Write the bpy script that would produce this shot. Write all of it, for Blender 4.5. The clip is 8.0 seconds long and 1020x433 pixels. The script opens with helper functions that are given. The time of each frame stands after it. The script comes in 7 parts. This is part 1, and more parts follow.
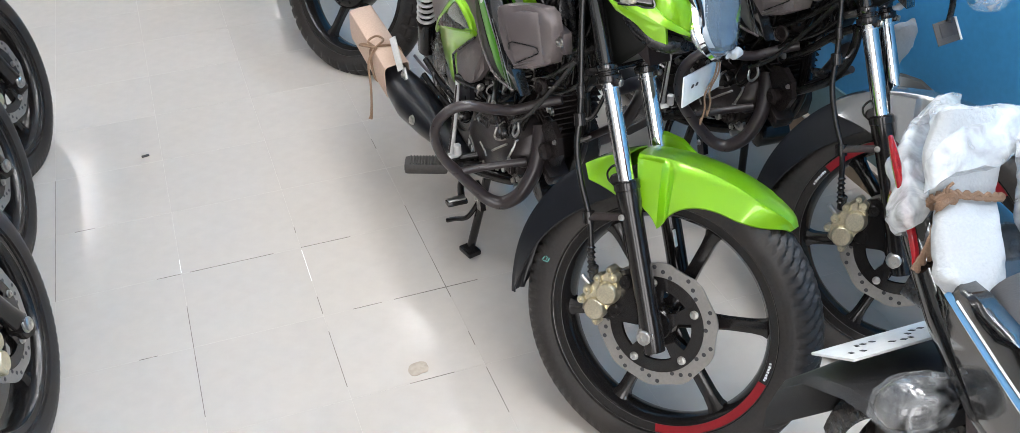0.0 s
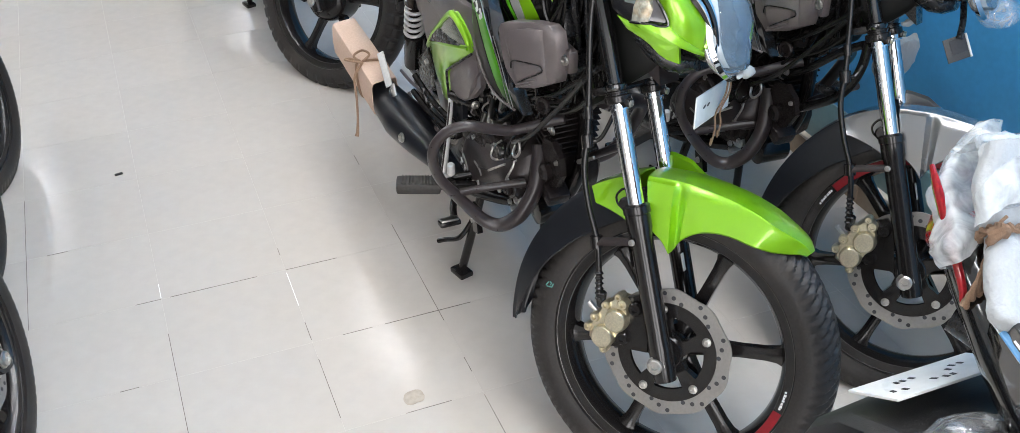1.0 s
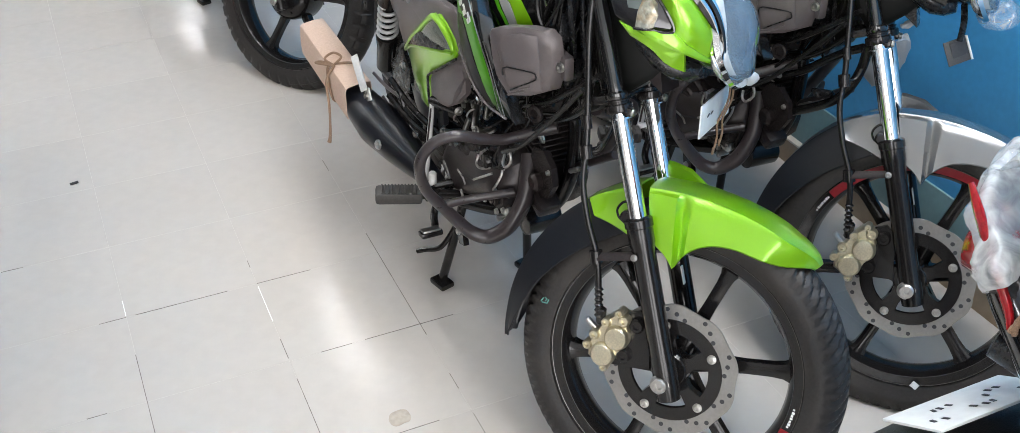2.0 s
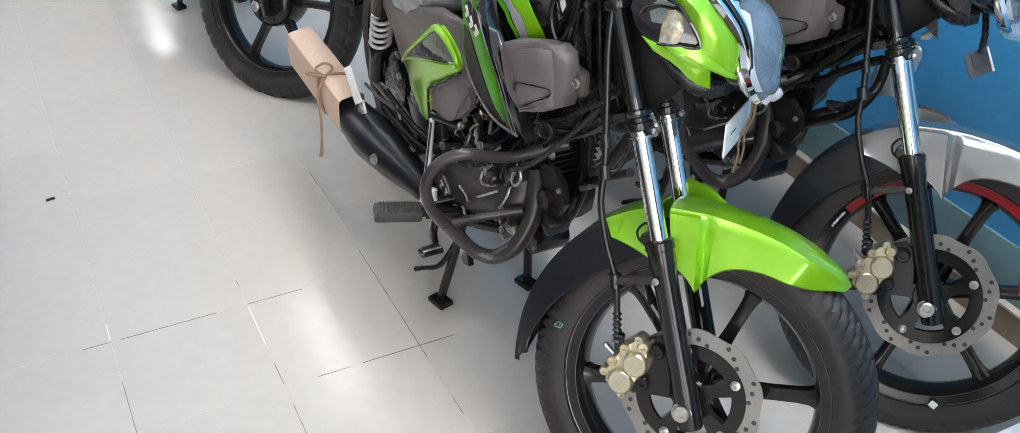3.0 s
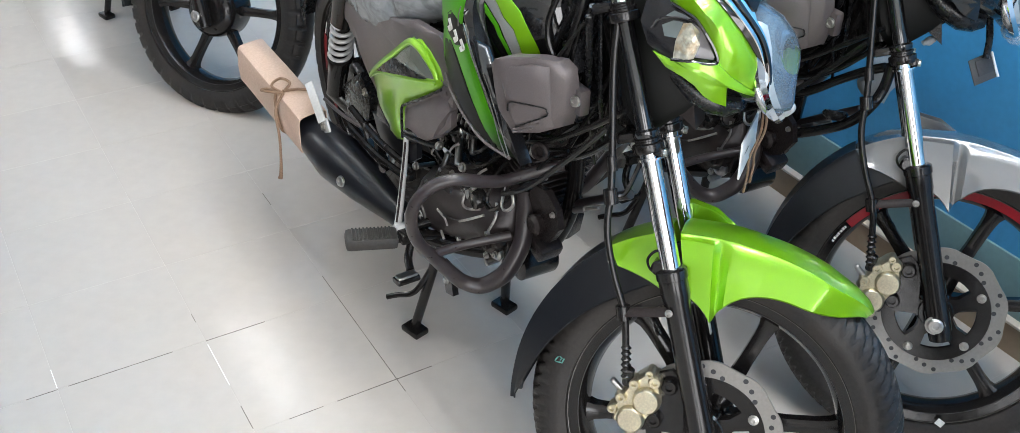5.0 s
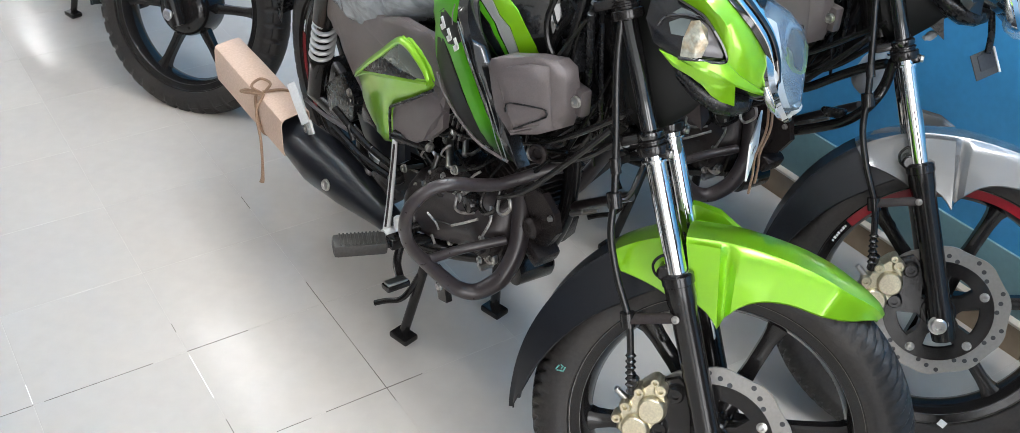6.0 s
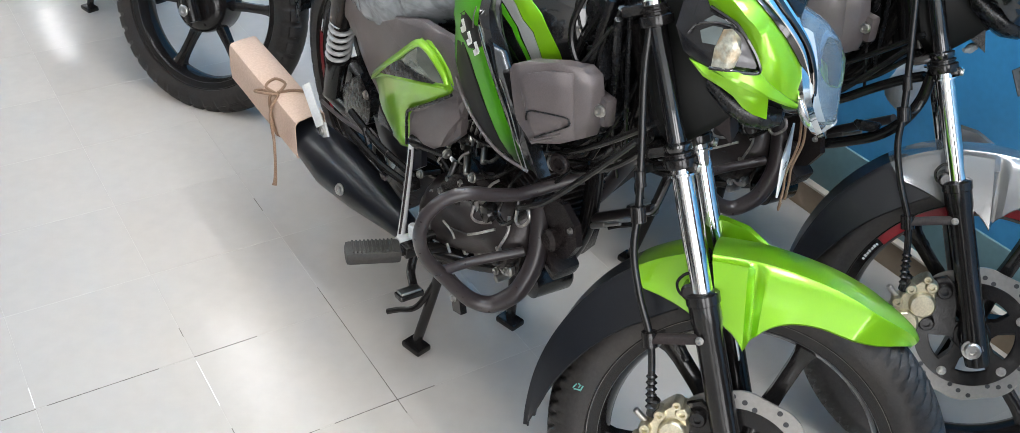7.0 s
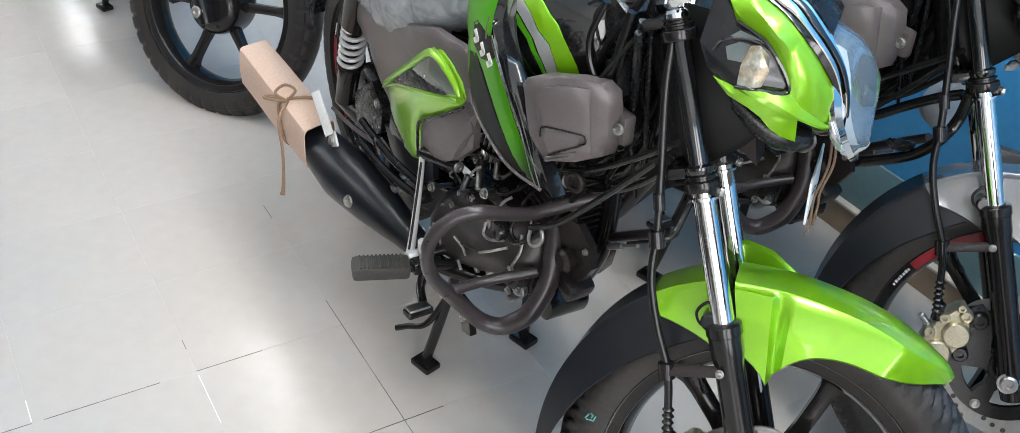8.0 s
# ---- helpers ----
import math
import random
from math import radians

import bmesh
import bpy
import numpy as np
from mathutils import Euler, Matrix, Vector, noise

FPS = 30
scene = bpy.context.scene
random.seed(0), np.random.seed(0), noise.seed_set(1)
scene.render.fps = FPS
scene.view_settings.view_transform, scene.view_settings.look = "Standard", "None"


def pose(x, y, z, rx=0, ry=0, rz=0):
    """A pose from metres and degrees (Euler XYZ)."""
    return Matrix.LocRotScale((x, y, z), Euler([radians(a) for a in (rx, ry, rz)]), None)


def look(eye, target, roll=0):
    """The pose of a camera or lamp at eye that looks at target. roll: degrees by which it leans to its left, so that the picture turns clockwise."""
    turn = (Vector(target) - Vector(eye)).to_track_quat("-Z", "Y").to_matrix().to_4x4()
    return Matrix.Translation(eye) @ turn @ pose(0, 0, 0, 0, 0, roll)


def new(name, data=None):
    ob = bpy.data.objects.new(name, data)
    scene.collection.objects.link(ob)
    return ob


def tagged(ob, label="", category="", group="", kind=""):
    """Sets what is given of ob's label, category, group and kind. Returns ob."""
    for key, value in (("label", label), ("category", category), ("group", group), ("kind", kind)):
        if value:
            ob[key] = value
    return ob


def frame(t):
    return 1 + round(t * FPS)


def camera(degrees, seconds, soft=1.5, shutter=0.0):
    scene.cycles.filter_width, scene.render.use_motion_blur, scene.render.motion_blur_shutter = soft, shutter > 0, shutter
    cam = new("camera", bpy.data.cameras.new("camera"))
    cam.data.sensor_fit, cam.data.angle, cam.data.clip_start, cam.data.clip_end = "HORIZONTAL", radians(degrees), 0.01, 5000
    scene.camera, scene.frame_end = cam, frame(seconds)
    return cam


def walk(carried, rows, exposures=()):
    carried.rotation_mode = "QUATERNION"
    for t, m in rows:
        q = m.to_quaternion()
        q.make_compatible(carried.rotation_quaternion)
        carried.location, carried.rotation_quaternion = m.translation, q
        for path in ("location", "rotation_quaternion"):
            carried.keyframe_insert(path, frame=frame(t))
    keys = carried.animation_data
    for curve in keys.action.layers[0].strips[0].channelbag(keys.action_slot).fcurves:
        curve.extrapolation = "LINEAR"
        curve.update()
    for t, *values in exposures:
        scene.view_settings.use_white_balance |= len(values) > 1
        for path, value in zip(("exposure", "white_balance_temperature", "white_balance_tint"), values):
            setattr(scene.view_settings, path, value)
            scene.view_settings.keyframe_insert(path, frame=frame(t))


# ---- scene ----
cam = camera(50.6, 8.0, soft=0.7)
PATH = [
    (0, (0.107, -2.028, 1.589), (0.624, -0.448, 0.477), -2.4),
    (0.5, (0.088, -1.984, 1.582), (0.632, -0.409, 0.475), -1.8),
    (1, (0.059, -1.919, 1.581), (0.648, -0.362, 0.473), -1.4),
    (2.5, (-0.003, -1.732, 1.563), (0.71, -0.245, 0.431), 0.3),
    (3, (-0.022, -1.673, 1.558), (0.717, -0.198, 0.427), 0.6),
    (3.5, (-0.035, -1.622, 1.549), (0.737, -0.163, 0.419), 1.0),
    (4, (-0.047, -1.575, 1.541), (0.764, -0.133, 0.417), 1.4),
    (4.5, (-0.053, -1.532, 1.533), (0.78, -0.106, 0.404), 1.5),
    (6, (-0.074, -1.414, 1.504), (0.842, -0.052, 0.36), 2.3),
    (6.5, (-0.066, -1.388, 1.492), (0.834, -0.016, 0.347), 2.7),
    (7, (-0.043, -1.36, 1.481), (0.847, 0.018, 0.337), 2.9),
    (7.5, (-0.017, -1.331, 1.475), (0.853, 0.061, 0.332), 2.5),
    (8, (0.013, -1.298, 1.462), (0.866, 0.1, 0.315), 3.0),
]
walk(cam, [(t, look(eye, target, roll)) for t, eye, target, roll in PATH], exposures=[(0.0, 0.36, 6640, 12.0), (3.0, 0.38, 6570, 10.5), (8.0, 0.45, 6500, 10.0)])

# ---- light ----
world = bpy.data.worlds.new("room_air")
world.use_nodes = True
world.node_tree.nodes["Background"].inputs[0].default_value = (0.97, 0.98, 1.0, 1)
world.node_tree.nodes["Background"].inputs[1].default_value = 0.6
scene.world = world


def area_lamp(name, place, target, sx, sy, watts, colour):
    data = bpy.data.lights.new(name, "AREA")
    data.shape, data.size, data.size_y, data.energy, data.color = "RECTANGLE", sx, sy, watts, colour
    ob = new(name, data)
    ob.matrix_world = look(place, target)
    return ob


# assumed daylight through an unseen open shop front behind the camera
for x in (-2.65, -0.15):
    area_lamp("shop_front_daylight", (x, -5.3, 1.55), (x + 0.2, 0, 1.2), 1.75, 2.5, 66, (0.98, 0.985, 1.0))
# only (1.24, 3.5) and (-0.84, 6.05) mirror in the floor; others added as fill
TUBES_AND_FILL = [(0.45, -0.2), (0.75, -1.6), (0.85, 0.9), (0.85, -0.9), (1.40, -1.5), (1.40, 0.2), (1.24, 3.5), (1.24, 1.9), (1.24, 0.2), (1.24, -1.5), (1.24, -3.2), (1.24, 8.5), (-0.84, 6.05), (-1.75, 1.0), (-1.75, 2.6), (-1.75, 4.2), (-1.75, 5.8), (-1.75, 7.4), (-3.0, 3.4)]
CEILING = 3.0

# ---- materials ----
MATS = {}


def material(name, base, rough=0.5, metal=0.0, coat=0.0, spec=0.5, grain=0.0, grain_size=60.0, stain=0.0, stain_size=4.0,
             bump=0.0, bump_size=200.0, stain_colour=None, rough_var=0.0, vary=0.0):
    """A principled material with fine grain, broad stains, worn gloss and fine relief."""
    if name in MATS:
        return MATS[name]
    m = bpy.data.materials.new(name)
    m.use_nodes = True
    nt = m.node_tree
    n, l = nt.nodes, nt.links
    b = n["Principled BSDF"]
    b.inputs["Base Color"].default_value = (*base, 1)
    b.inputs["Roughness"].default_value = rough
    b.inputs["Metallic"].default_value = metal
    b.inputs["Coat Weight"].default_value = coat
    b.inputs["Coat Roughness"].default_value = 0.06
    b.inputs["Specular IOR Level"].default_value = spec
    co = n.new("ShaderNodeTexCoord")
    out = None

    def noise_of(size, detail=4.0):
        t = n.new("ShaderNodeTexNoise")
        t.inputs["Scale"].default_value = size
        t.inputs["Detail"].default_value = detail
        l.new(co.outputs["Object"], t.inputs["Vector"])
        return t.outputs["Fac"]

    def mix(fac, a, c):
        x = n.new("ShaderNodeMix")
        x.data_type = "RGBA"
        l.new(fac, x.inputs["Factor"])
        if isinstance(a, tuple):
            x.inputs["A"].default_value = (*a, 1)
        else:
            l.new(a, x.inputs["A"])
        x.inputs["B"].default_value = (*c, 1)
        return x.outputs["Result"]

    def ramp(fac, lo, hi, to_lo=0.0, to_hi=1.0):
        r = n.new("ShaderNodeMapRange")
        r.inputs["From Min"].default_value, r.inputs["From Max"].default_value = lo, hi
        r.inputs["To Min"].default_value, r.inputs["To Max"].default_value = to_lo, to_hi
        l.new(fac, r.inputs["Value"])
        return r.outputs["Result"]

    if grain:
        dark = tuple(max(0.0, c * (1 - grain)) for c in base)
        light = tuple(min(1.0, c * (1 + grain)) for c in base)
        out = mix(ramp(noise_of(grain_size), 0.3, 0.7), dark, light)
    if stain:
        tint = stain_colour or tuple(c * 0.6 for c in base)
        out = mix(ramp(noise_of(stain_size, 6.0), 0.5, 0.75, 0.0, stain), out or base, tint)
    if vary:
        info = n.new("ShaderNodeObjectInfo")
        out = mix(ramp(info.outputs["Random"], 0.0, 1.0, 0.0, vary), out or base, tuple(c * 0.75 for c in base))
    if out:
        l.new(out, b.inputs["Base Color"])
    if rough_var:
        l.new(ramp(noise_of(grain_size * 0.3, 5.0), 0.3, 0.7, max(0.02, rough - rough_var), rough + rough_var), b.inputs["Roughness"])
    if bump:
        k = n.new("ShaderNodeBump")
        k.inputs["Strength"].default_value = bump
        k.inputs["Distance"].default_value = 0.002
        l.new(noise_of(bump_size), k.inputs["Height"])
        l.new(k.outputs["Normal"], b.inputs["Normal"])
    MATS[name] = m
    return m


def clear_film(name, tint, clear, rough, crinkle=0.7):
    """Thin clear plastic: part see-through, part glossy and milky."""
    m = bpy.data.materials.new(name)
    m.use_nodes = True
    n, l = m.node_tree.nodes, m.node_tree.links
    b = n["Principled BSDF"]
    b.inputs["Base Color"].default_value = (*tint, 1)
    b.inputs["Roughness"].default_value = rough
    co, t, k = n.new("ShaderNodeTexCoord"), n.new("ShaderNodeTexNoise"), n.new("ShaderNodeBump")
    t.inputs["Scale"].default_value, t.inputs["Detail"].default_value = 22.0, 6.0
    t.inputs["Distortion"].default_value = 1.5
    k.inputs["Strength"].default_value, k.inputs["Distance"].default_value = crinkle, 0.01
    l.new(co.outputs["Object"], t.inputs["Vector"])
    l.new(t.outputs["Fac"], k.inputs["Height"])
    l.new(k.outputs["Normal"], b.inputs["Normal"])
    r = n.new("ShaderNodeMapRange")
    r.inputs["From Min"].default_value, r.inputs["From Max"].default_value = 0.35, 0.7
    r.inputs["To Min"].default_value, r.inputs["To Max"].default_value = max(0.0, 0.75 - clear), min(1.0, 1.25 - clear)
    l.new(t.outputs["Fac"], r.inputs["Value"])
    l.new(r.outputs["Result"], b.inputs["Alpha"])
    return m


lime = material("lime_metallic_paint", (0.215, 0.50, 0.006), rough=0.28, metal=0.35, coat=0.9, grain=0.03, grain_size=900, stain=0.06, stain_size=9)
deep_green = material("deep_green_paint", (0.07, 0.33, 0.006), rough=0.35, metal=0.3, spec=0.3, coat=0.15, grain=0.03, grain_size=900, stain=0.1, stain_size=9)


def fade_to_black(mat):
    """The fade of the tank cover: black along its back edge and towards its lower tip."""
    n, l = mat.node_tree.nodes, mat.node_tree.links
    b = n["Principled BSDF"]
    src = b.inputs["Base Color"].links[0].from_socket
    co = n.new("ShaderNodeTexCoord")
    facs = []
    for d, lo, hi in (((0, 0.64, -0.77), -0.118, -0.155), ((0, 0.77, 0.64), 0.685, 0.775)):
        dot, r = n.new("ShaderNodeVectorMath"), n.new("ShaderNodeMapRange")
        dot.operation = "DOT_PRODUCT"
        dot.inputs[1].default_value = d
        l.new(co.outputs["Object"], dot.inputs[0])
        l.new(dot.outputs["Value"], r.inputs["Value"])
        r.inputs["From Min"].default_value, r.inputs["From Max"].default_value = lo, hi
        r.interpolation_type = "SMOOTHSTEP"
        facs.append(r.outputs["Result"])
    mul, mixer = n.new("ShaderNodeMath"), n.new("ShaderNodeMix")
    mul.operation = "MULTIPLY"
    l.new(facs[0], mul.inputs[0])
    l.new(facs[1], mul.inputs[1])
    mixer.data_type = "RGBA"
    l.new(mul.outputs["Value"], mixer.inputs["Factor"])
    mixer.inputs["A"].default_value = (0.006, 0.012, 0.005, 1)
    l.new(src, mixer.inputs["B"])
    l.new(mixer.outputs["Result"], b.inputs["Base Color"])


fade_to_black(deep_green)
grey_paint = material("silver_grey_paint", (0.22, 0.22, 0.218), rough=0.24, metal=0.55, coat=0.9, grain=0.03, grain_size=900, stain=0.06, stain_size=9)
blue_paint = material("blue_metallic_paint", (0.03, 0.12, 0.40), rough=0.28, metal=0.35, coat=0.9, grain=0.03, grain_size=900, stain=0.06)
sky_paint = material("sky_blue_stripe", (0.10, 0.30, 0.55), rough=0.3, coat=0.6, grain=0.03, grain_size=900, stain=0.06)
red_paint = material("red_metallic_paint", (0.42, 0.012, 0.018), rough=0.28, metal=0.3, coat=0.9, grain=0.03, grain_size=900, stain=0.06)
black_paint = material("black_gloss_paint", (0.006, 0.006, 0.0066), rough=0.12, coat=0.8, grain=0.2, grain_size=500, stain=0.2, stain_size=7, stain_colour=(0.012, 0.012, 0.012))
black_plastic = material("black_plastic", (0.010, 0.0105, 0.012), spec=0.4, rough=0.27, grain=0.2, grain_size=300, stain=0.2, stain_size=9, stain_colour=(0.013, 0.013, 0.014), bump=0.05, bump_size=700, rough_var=0.03)
satin_black = material("satin_black_metal", (0.014, 0.0128, 0.0128), spec=0.5, rough=0.15, metal=0.2, grain=0.15, grain_size=240, stain=0.2, stain_size=14, stain_colour=(0.011, 0.0105, 0.010), bump=0.05, bump_size=500, rough_var=0.03)
engine_black = material("black_cast_alloy", (0.027, 0.0215, 0.0215), rough=0.25, metal=0.25, spec=0.35, grain=0.3, grain_size=350, stain=0.4, stain_size=16, stain_colour=(0.022, 0.020, 0.019), bump=0.35, bump_size=600)
brown_cast = material("brown_black_casting", (0.030, 0.0235, 0.0235), rough=0.32, metal=0.25, grain=0.2, grain_size=300, stain=0.3, stain_size=18, stain_colour=(0.05, 0.045, 0.043), bump=0.15, bump_size=600)
guard_black = material("guard_black_paint", (0.033, 0.0265, 0.0275), rough=0.3, grain=0.12, grain_size=300, stain=0.15, stain_size=12, rough_var=0.03)
flap_black = material("navy_black_plastic", (0.008, 0.009, 0.012), rough=0.3, spec=0.4, grain=0.08, grain_size=200, stain=0.15, stain_size=7, stain_colour=(0.008, 0.009, 0.012))
gun_grey = material("warm_grey_plastic", (0.125, 0.107, 0.107), rough=0.36, metal=0.25, grain=0.12, grain_size=600, stain=0.15, stain_size=8, bump=0.08, bump_size=900)
dark_grey = material("dark_grey_plastic", (0.06, 0.06, 0.06), rough=0.4, metal=0.2, grain=0.15, grain_size=600, stain=0.2, stain_size=8)
chrome = material("chrome", (0.78, 0.78, 0.78), rough=0.07, metal=1.0, grain=0.05, grain_size=80, stain=0.12, stain_size=30, rough_var=0.03)
steel = material("brushed_steel", (0.5, 0.49, 0.47), rough=0.3, metal=1.0, grain=0.12, grain_size=200, stain=0.3, stain_size=25)
steel_white = material("pale_coated_steel", (0.60, 0.60, 0.59), rough=0.32, metal=0.15, coat=0.4, grain=0.06, grain_size=200)
disc_steel = material("brake_disc_steel", (0.29, 0.278, 0.262), rough=0.38, metal=0.6, grain=0.07, grain_size=160, stain=0.25, stain_size=22)
gold = material("gold_anodised_caliper", (0.68, 0.62, 0.46), rough=0.3, metal=0.9, grain=0.12, grain_size=300, stain=0.3, stain_size=40, bump=0.2, bump_size=500)
rubber = material("tyre_rubber", (0.024, 0.0215, 0.0205), spec=0.35, rough=0.45, grain=0.2, grain_size=180, stain=0.55, stain_size=9, stain_colour=(0.052, 0.044, 0.038), bump=0.2, bump_size=400)
cable_rubber = material("cable_rubber", (0.008, 0.0078, 0.008), spec=0.45, rough=0.26, grain=0.2, grain_size=200, stain=0.2, stain_size=20)
peg_rubber = material("grey_brown_peg_rubber", (0.036, 0.033, 0.030), rough=0.55, grain=0.2, grain_size=200, stain=0.3, stain_size=20)
red_tape = material("red_rim_tape", (0.22, 0.004, 0.010), rough=0.35, spec=0.3, grain=0.08, grain_size=200, stain=0.2, stain_size=30)
rim_glint = material("rim_lip_highlight", (0.16, 0.155, 0.15), rough=0.25, metal=0.9, grain=0.2, grain_size=60, stain=0.7, stain_size=9, stain_colour=(0.06, 0.058, 0.055))
pale_edge = material("pale_casting_edge", (0.46, 0.44, 0.42), rough=0.35, metal=0.8, grain=0.3, grain_size=120, stain=0.6, stain_size=60, stain_colour=(0.08, 0.075, 0.07))
white_mark = material("white_print", (0.8, 0.8, 0.78), rough=0.4, grain=0.05, grain_size=300)
teal_mark = material("teal_chalk", (0.10, 0.30, 0.27), rough=0.8, grain=0.4, grain_size=400)
card = material("brown_cardboard", (0.56, 0.41, 0.32), rough=0.85, grain=0.08, grain_size=220, stain=0.25, stain_size=10, stain_colour=(0.48, 0.33, 0.24), bump=0.2, bump_size=300)
jute = material("jute_string", (0.27, 0.17, 0.11), rough=0.95, grain=0.35, grain_size=900, stain=0.3, stain_size=60, bump=0.8, bump_size=1500)
foam = material("white_foam_sheet", (0.42, 0.44, 0.45), rough=0.8, grain=0.04, grain_size=300, stain=0.25, stain_size=20, stain_colour=(0.36, 0.385, 0.40), bump=1.0, bump_size=140)
crystal = material("faceted_indicator_lens", (0.40, 0.40, 0.33), rough=0.12, metal=0.35, coat=1.0, grain=0.45, grain_size=110, stain=0.75, stain_size=48, stain_colour=(0.55, 0.33, 0.13), bump=0.5, bump_size=160)
red_lens = material("red_tail_lens", (0.30, 0.005, 0.010), rough=0.15, coat=1.0, grain=0.2, grain_size=160)
plate_white = material("white_plate", (0.74, 0.75, 0.74), rough=0.4, grain=0.05, grain_size=60, stain=0.2, stain_size=18)
decal_black = material("black_decal", (0.004, 0.0045, 0.004), spec=0.15, rough=0.4, grain=0.1, grain_size=300, stain=0.2, stain_size=20)
ink = material("dark_print", (0.03, 0.03, 0.035), rough=0.5, grain=0.2, grain_size=200)
seat_wrap = clear_film("milky_seat_film", (0.36, 0.38, 0.40), 0.15, 0.25, 0.35)
milky_bag = clear_film("milky_plastic_bag", (0.66, 0.69, 0.70), 0.42, 0.2, 0.4)
smoked = material("smoked_pod_plastic", (0.012, 0.012, 0.014), rough=0.22, grain=0.04, grain_size=200, stain=0.1, stain_size=6)
pod_grey = material("grey_pod_glass", (0.085, 0.08, 0.085), rough=0.22, coat=0.6, grain=0.03, grain_size=200, stain=0.1, stain_size=12)
pod_glass = material("grey_teal_pod_patch", (0.10, 0.125, 0.125), rough=0.1, coat=1.0, grain=0.03, grain_size=120, stain=0.3, stain_size=30, stain_colour=(0.03, 0.035, 0.035))
lens_clear = material("clear_lamp_lens", (0.55, 0.68, 0.78), rough=0.03, spec=0.5, grain=0.02, grain_size=40)
lens_clear.node_tree.nodes["Principled BSDF"].inputs["Transmission Weight"].default_value = 0.86
lens_clear.node_tree.nodes["Principled BSDF"].inputs["IOR"].default_value = 1.25
lip_silver = material("satin_silver_lip", (0.50, 0.51, 0.52), rough=0.24, metal=0.75, grain=0.08, grain_size=120, stain=0.25, stain_size=14)
lens_frost = material("frosted_lens_edge", (0.30, 0.35, 0.38), rough=0.2, coat=0.8, grain=0.06, grain_size=90, stain=0.2, stain_size=9)
film_wrap = clear_film("crinkled_clear_film", (0.75, 0.78, 0.80), 0.84, 0.08)
brown_black = material("brown_black_plastic", (0.022, 0.0165, 0.016), spec=0.25, rough=0.6, grain=0.2, grain_size=300, stain=0.3, stain_size=14, stain_colour=(0.05, 0.04, 0.04))
reflector_blue = material("lamp_reflector", (0.36, 0.50, 0.62), rough=0.15, metal=0.7, grain=0.15, grain_size=60)
scoop_silver = material("silver_grey_scoop", (0.22, 0.24, 0.21), rough=0.25, metal=0.6, coat=0.5, grain=0.08, grain_size=300, stain=0.5, stain_size=14, stain_colour=(0.09, 0.11, 0.07))
teal_band = material("grey_teal_wall_band", (0.15, 0.27, 0.30), rough=0.35, grain=0.05, grain_size=60, stain=0.3, stain_size=3, bump=0.1, bump_size=60)
skirt_top = material("lit_skirting_edge", (0.62, 0.56, 0.48), rough=0.3, grain=0.08, grain_size=40, stain=0.4, stain_size=9)
seat_vinyl = material("black_seat_vinyl", (0.02, 0.02, 0.021), rough=0.5, grain=0.2, grain_size=300, stain=0.2, bump=0.4, bump_size=500)
tile_glaze = material("polished_floor_tile", (0.535, 0.497, 0.450), rough=0.15, spec=0.21, grain=0.03, grain_size=26, stain=0.35, stain_size=2.6, stain_colour=(0.585, 0.54, 0.485), rough_var=0.035, vary=0.12)
grout = material("floor_grout", (0.57, 0.53, 0.475), rough=0.35, grain=0.06, grain_size=40, stain=0.5, stain_size=2.6, stain_colour=(0.42, 0.38, 0.33))
joint_grime = material("dark_joint_grime", (0.13, 0.11, 0.095), rough=0.7, grain=0.35, grain_size=90, stain=0.9, stain_size=26, stain_colour=(0.36, 0.32, 0.28))
joint_filler = material("white_joint_glint", (0.88, 0.88, 0.86), rough=0.3, grain=0.05, grain_size=90)
skirt_tile = material("brown_skirting_tile", (0.30, 0.225, 0.155), rough=0.22, grain=0.1, grain_size=24, stain=0.3, stain_size=6)
wall_blue = material("blue_wall_paint", (0.048, 0.285, 0.57), rough=0.4, grain=0.05, grain_size=70, stain=0.25, stain_size=1.6, stain_colour=(0.07, 0.35, 0.65), bump=0.15, bump_size=60)
wall_white = material("white_wall_paint", (0.75, 0.75, 0.73), rough=0.7, grain=0.03, grain_size=60, stain=0.15, stain_size=1.2)
wall_beige = material("beige_wall_paint", (0.47, 0.45, 0.42), rough=0.6, grain=0.04, grain_size=60, stain=0.2, stain_size=1.2)
ceiling_paint = material("white_ceiling_paint", (0.8, 0.8, 0.79), rough=0.8, grain=0.02, grain_size=40, stain=0.1, stain_size=0.8)
dirt = material("dark_floor_scrap", (0.02, 0.02, 0.02), rough=0.7, grain=0.3, grain_size=400)
smudge = material("beige_dried_spill", (0.42, 0.36, 0.29), rough=0.45, grain=0.2, grain_size=60, stain=0.4, stain_size=30)

# ---- mesh tools ----
CACHE = {}


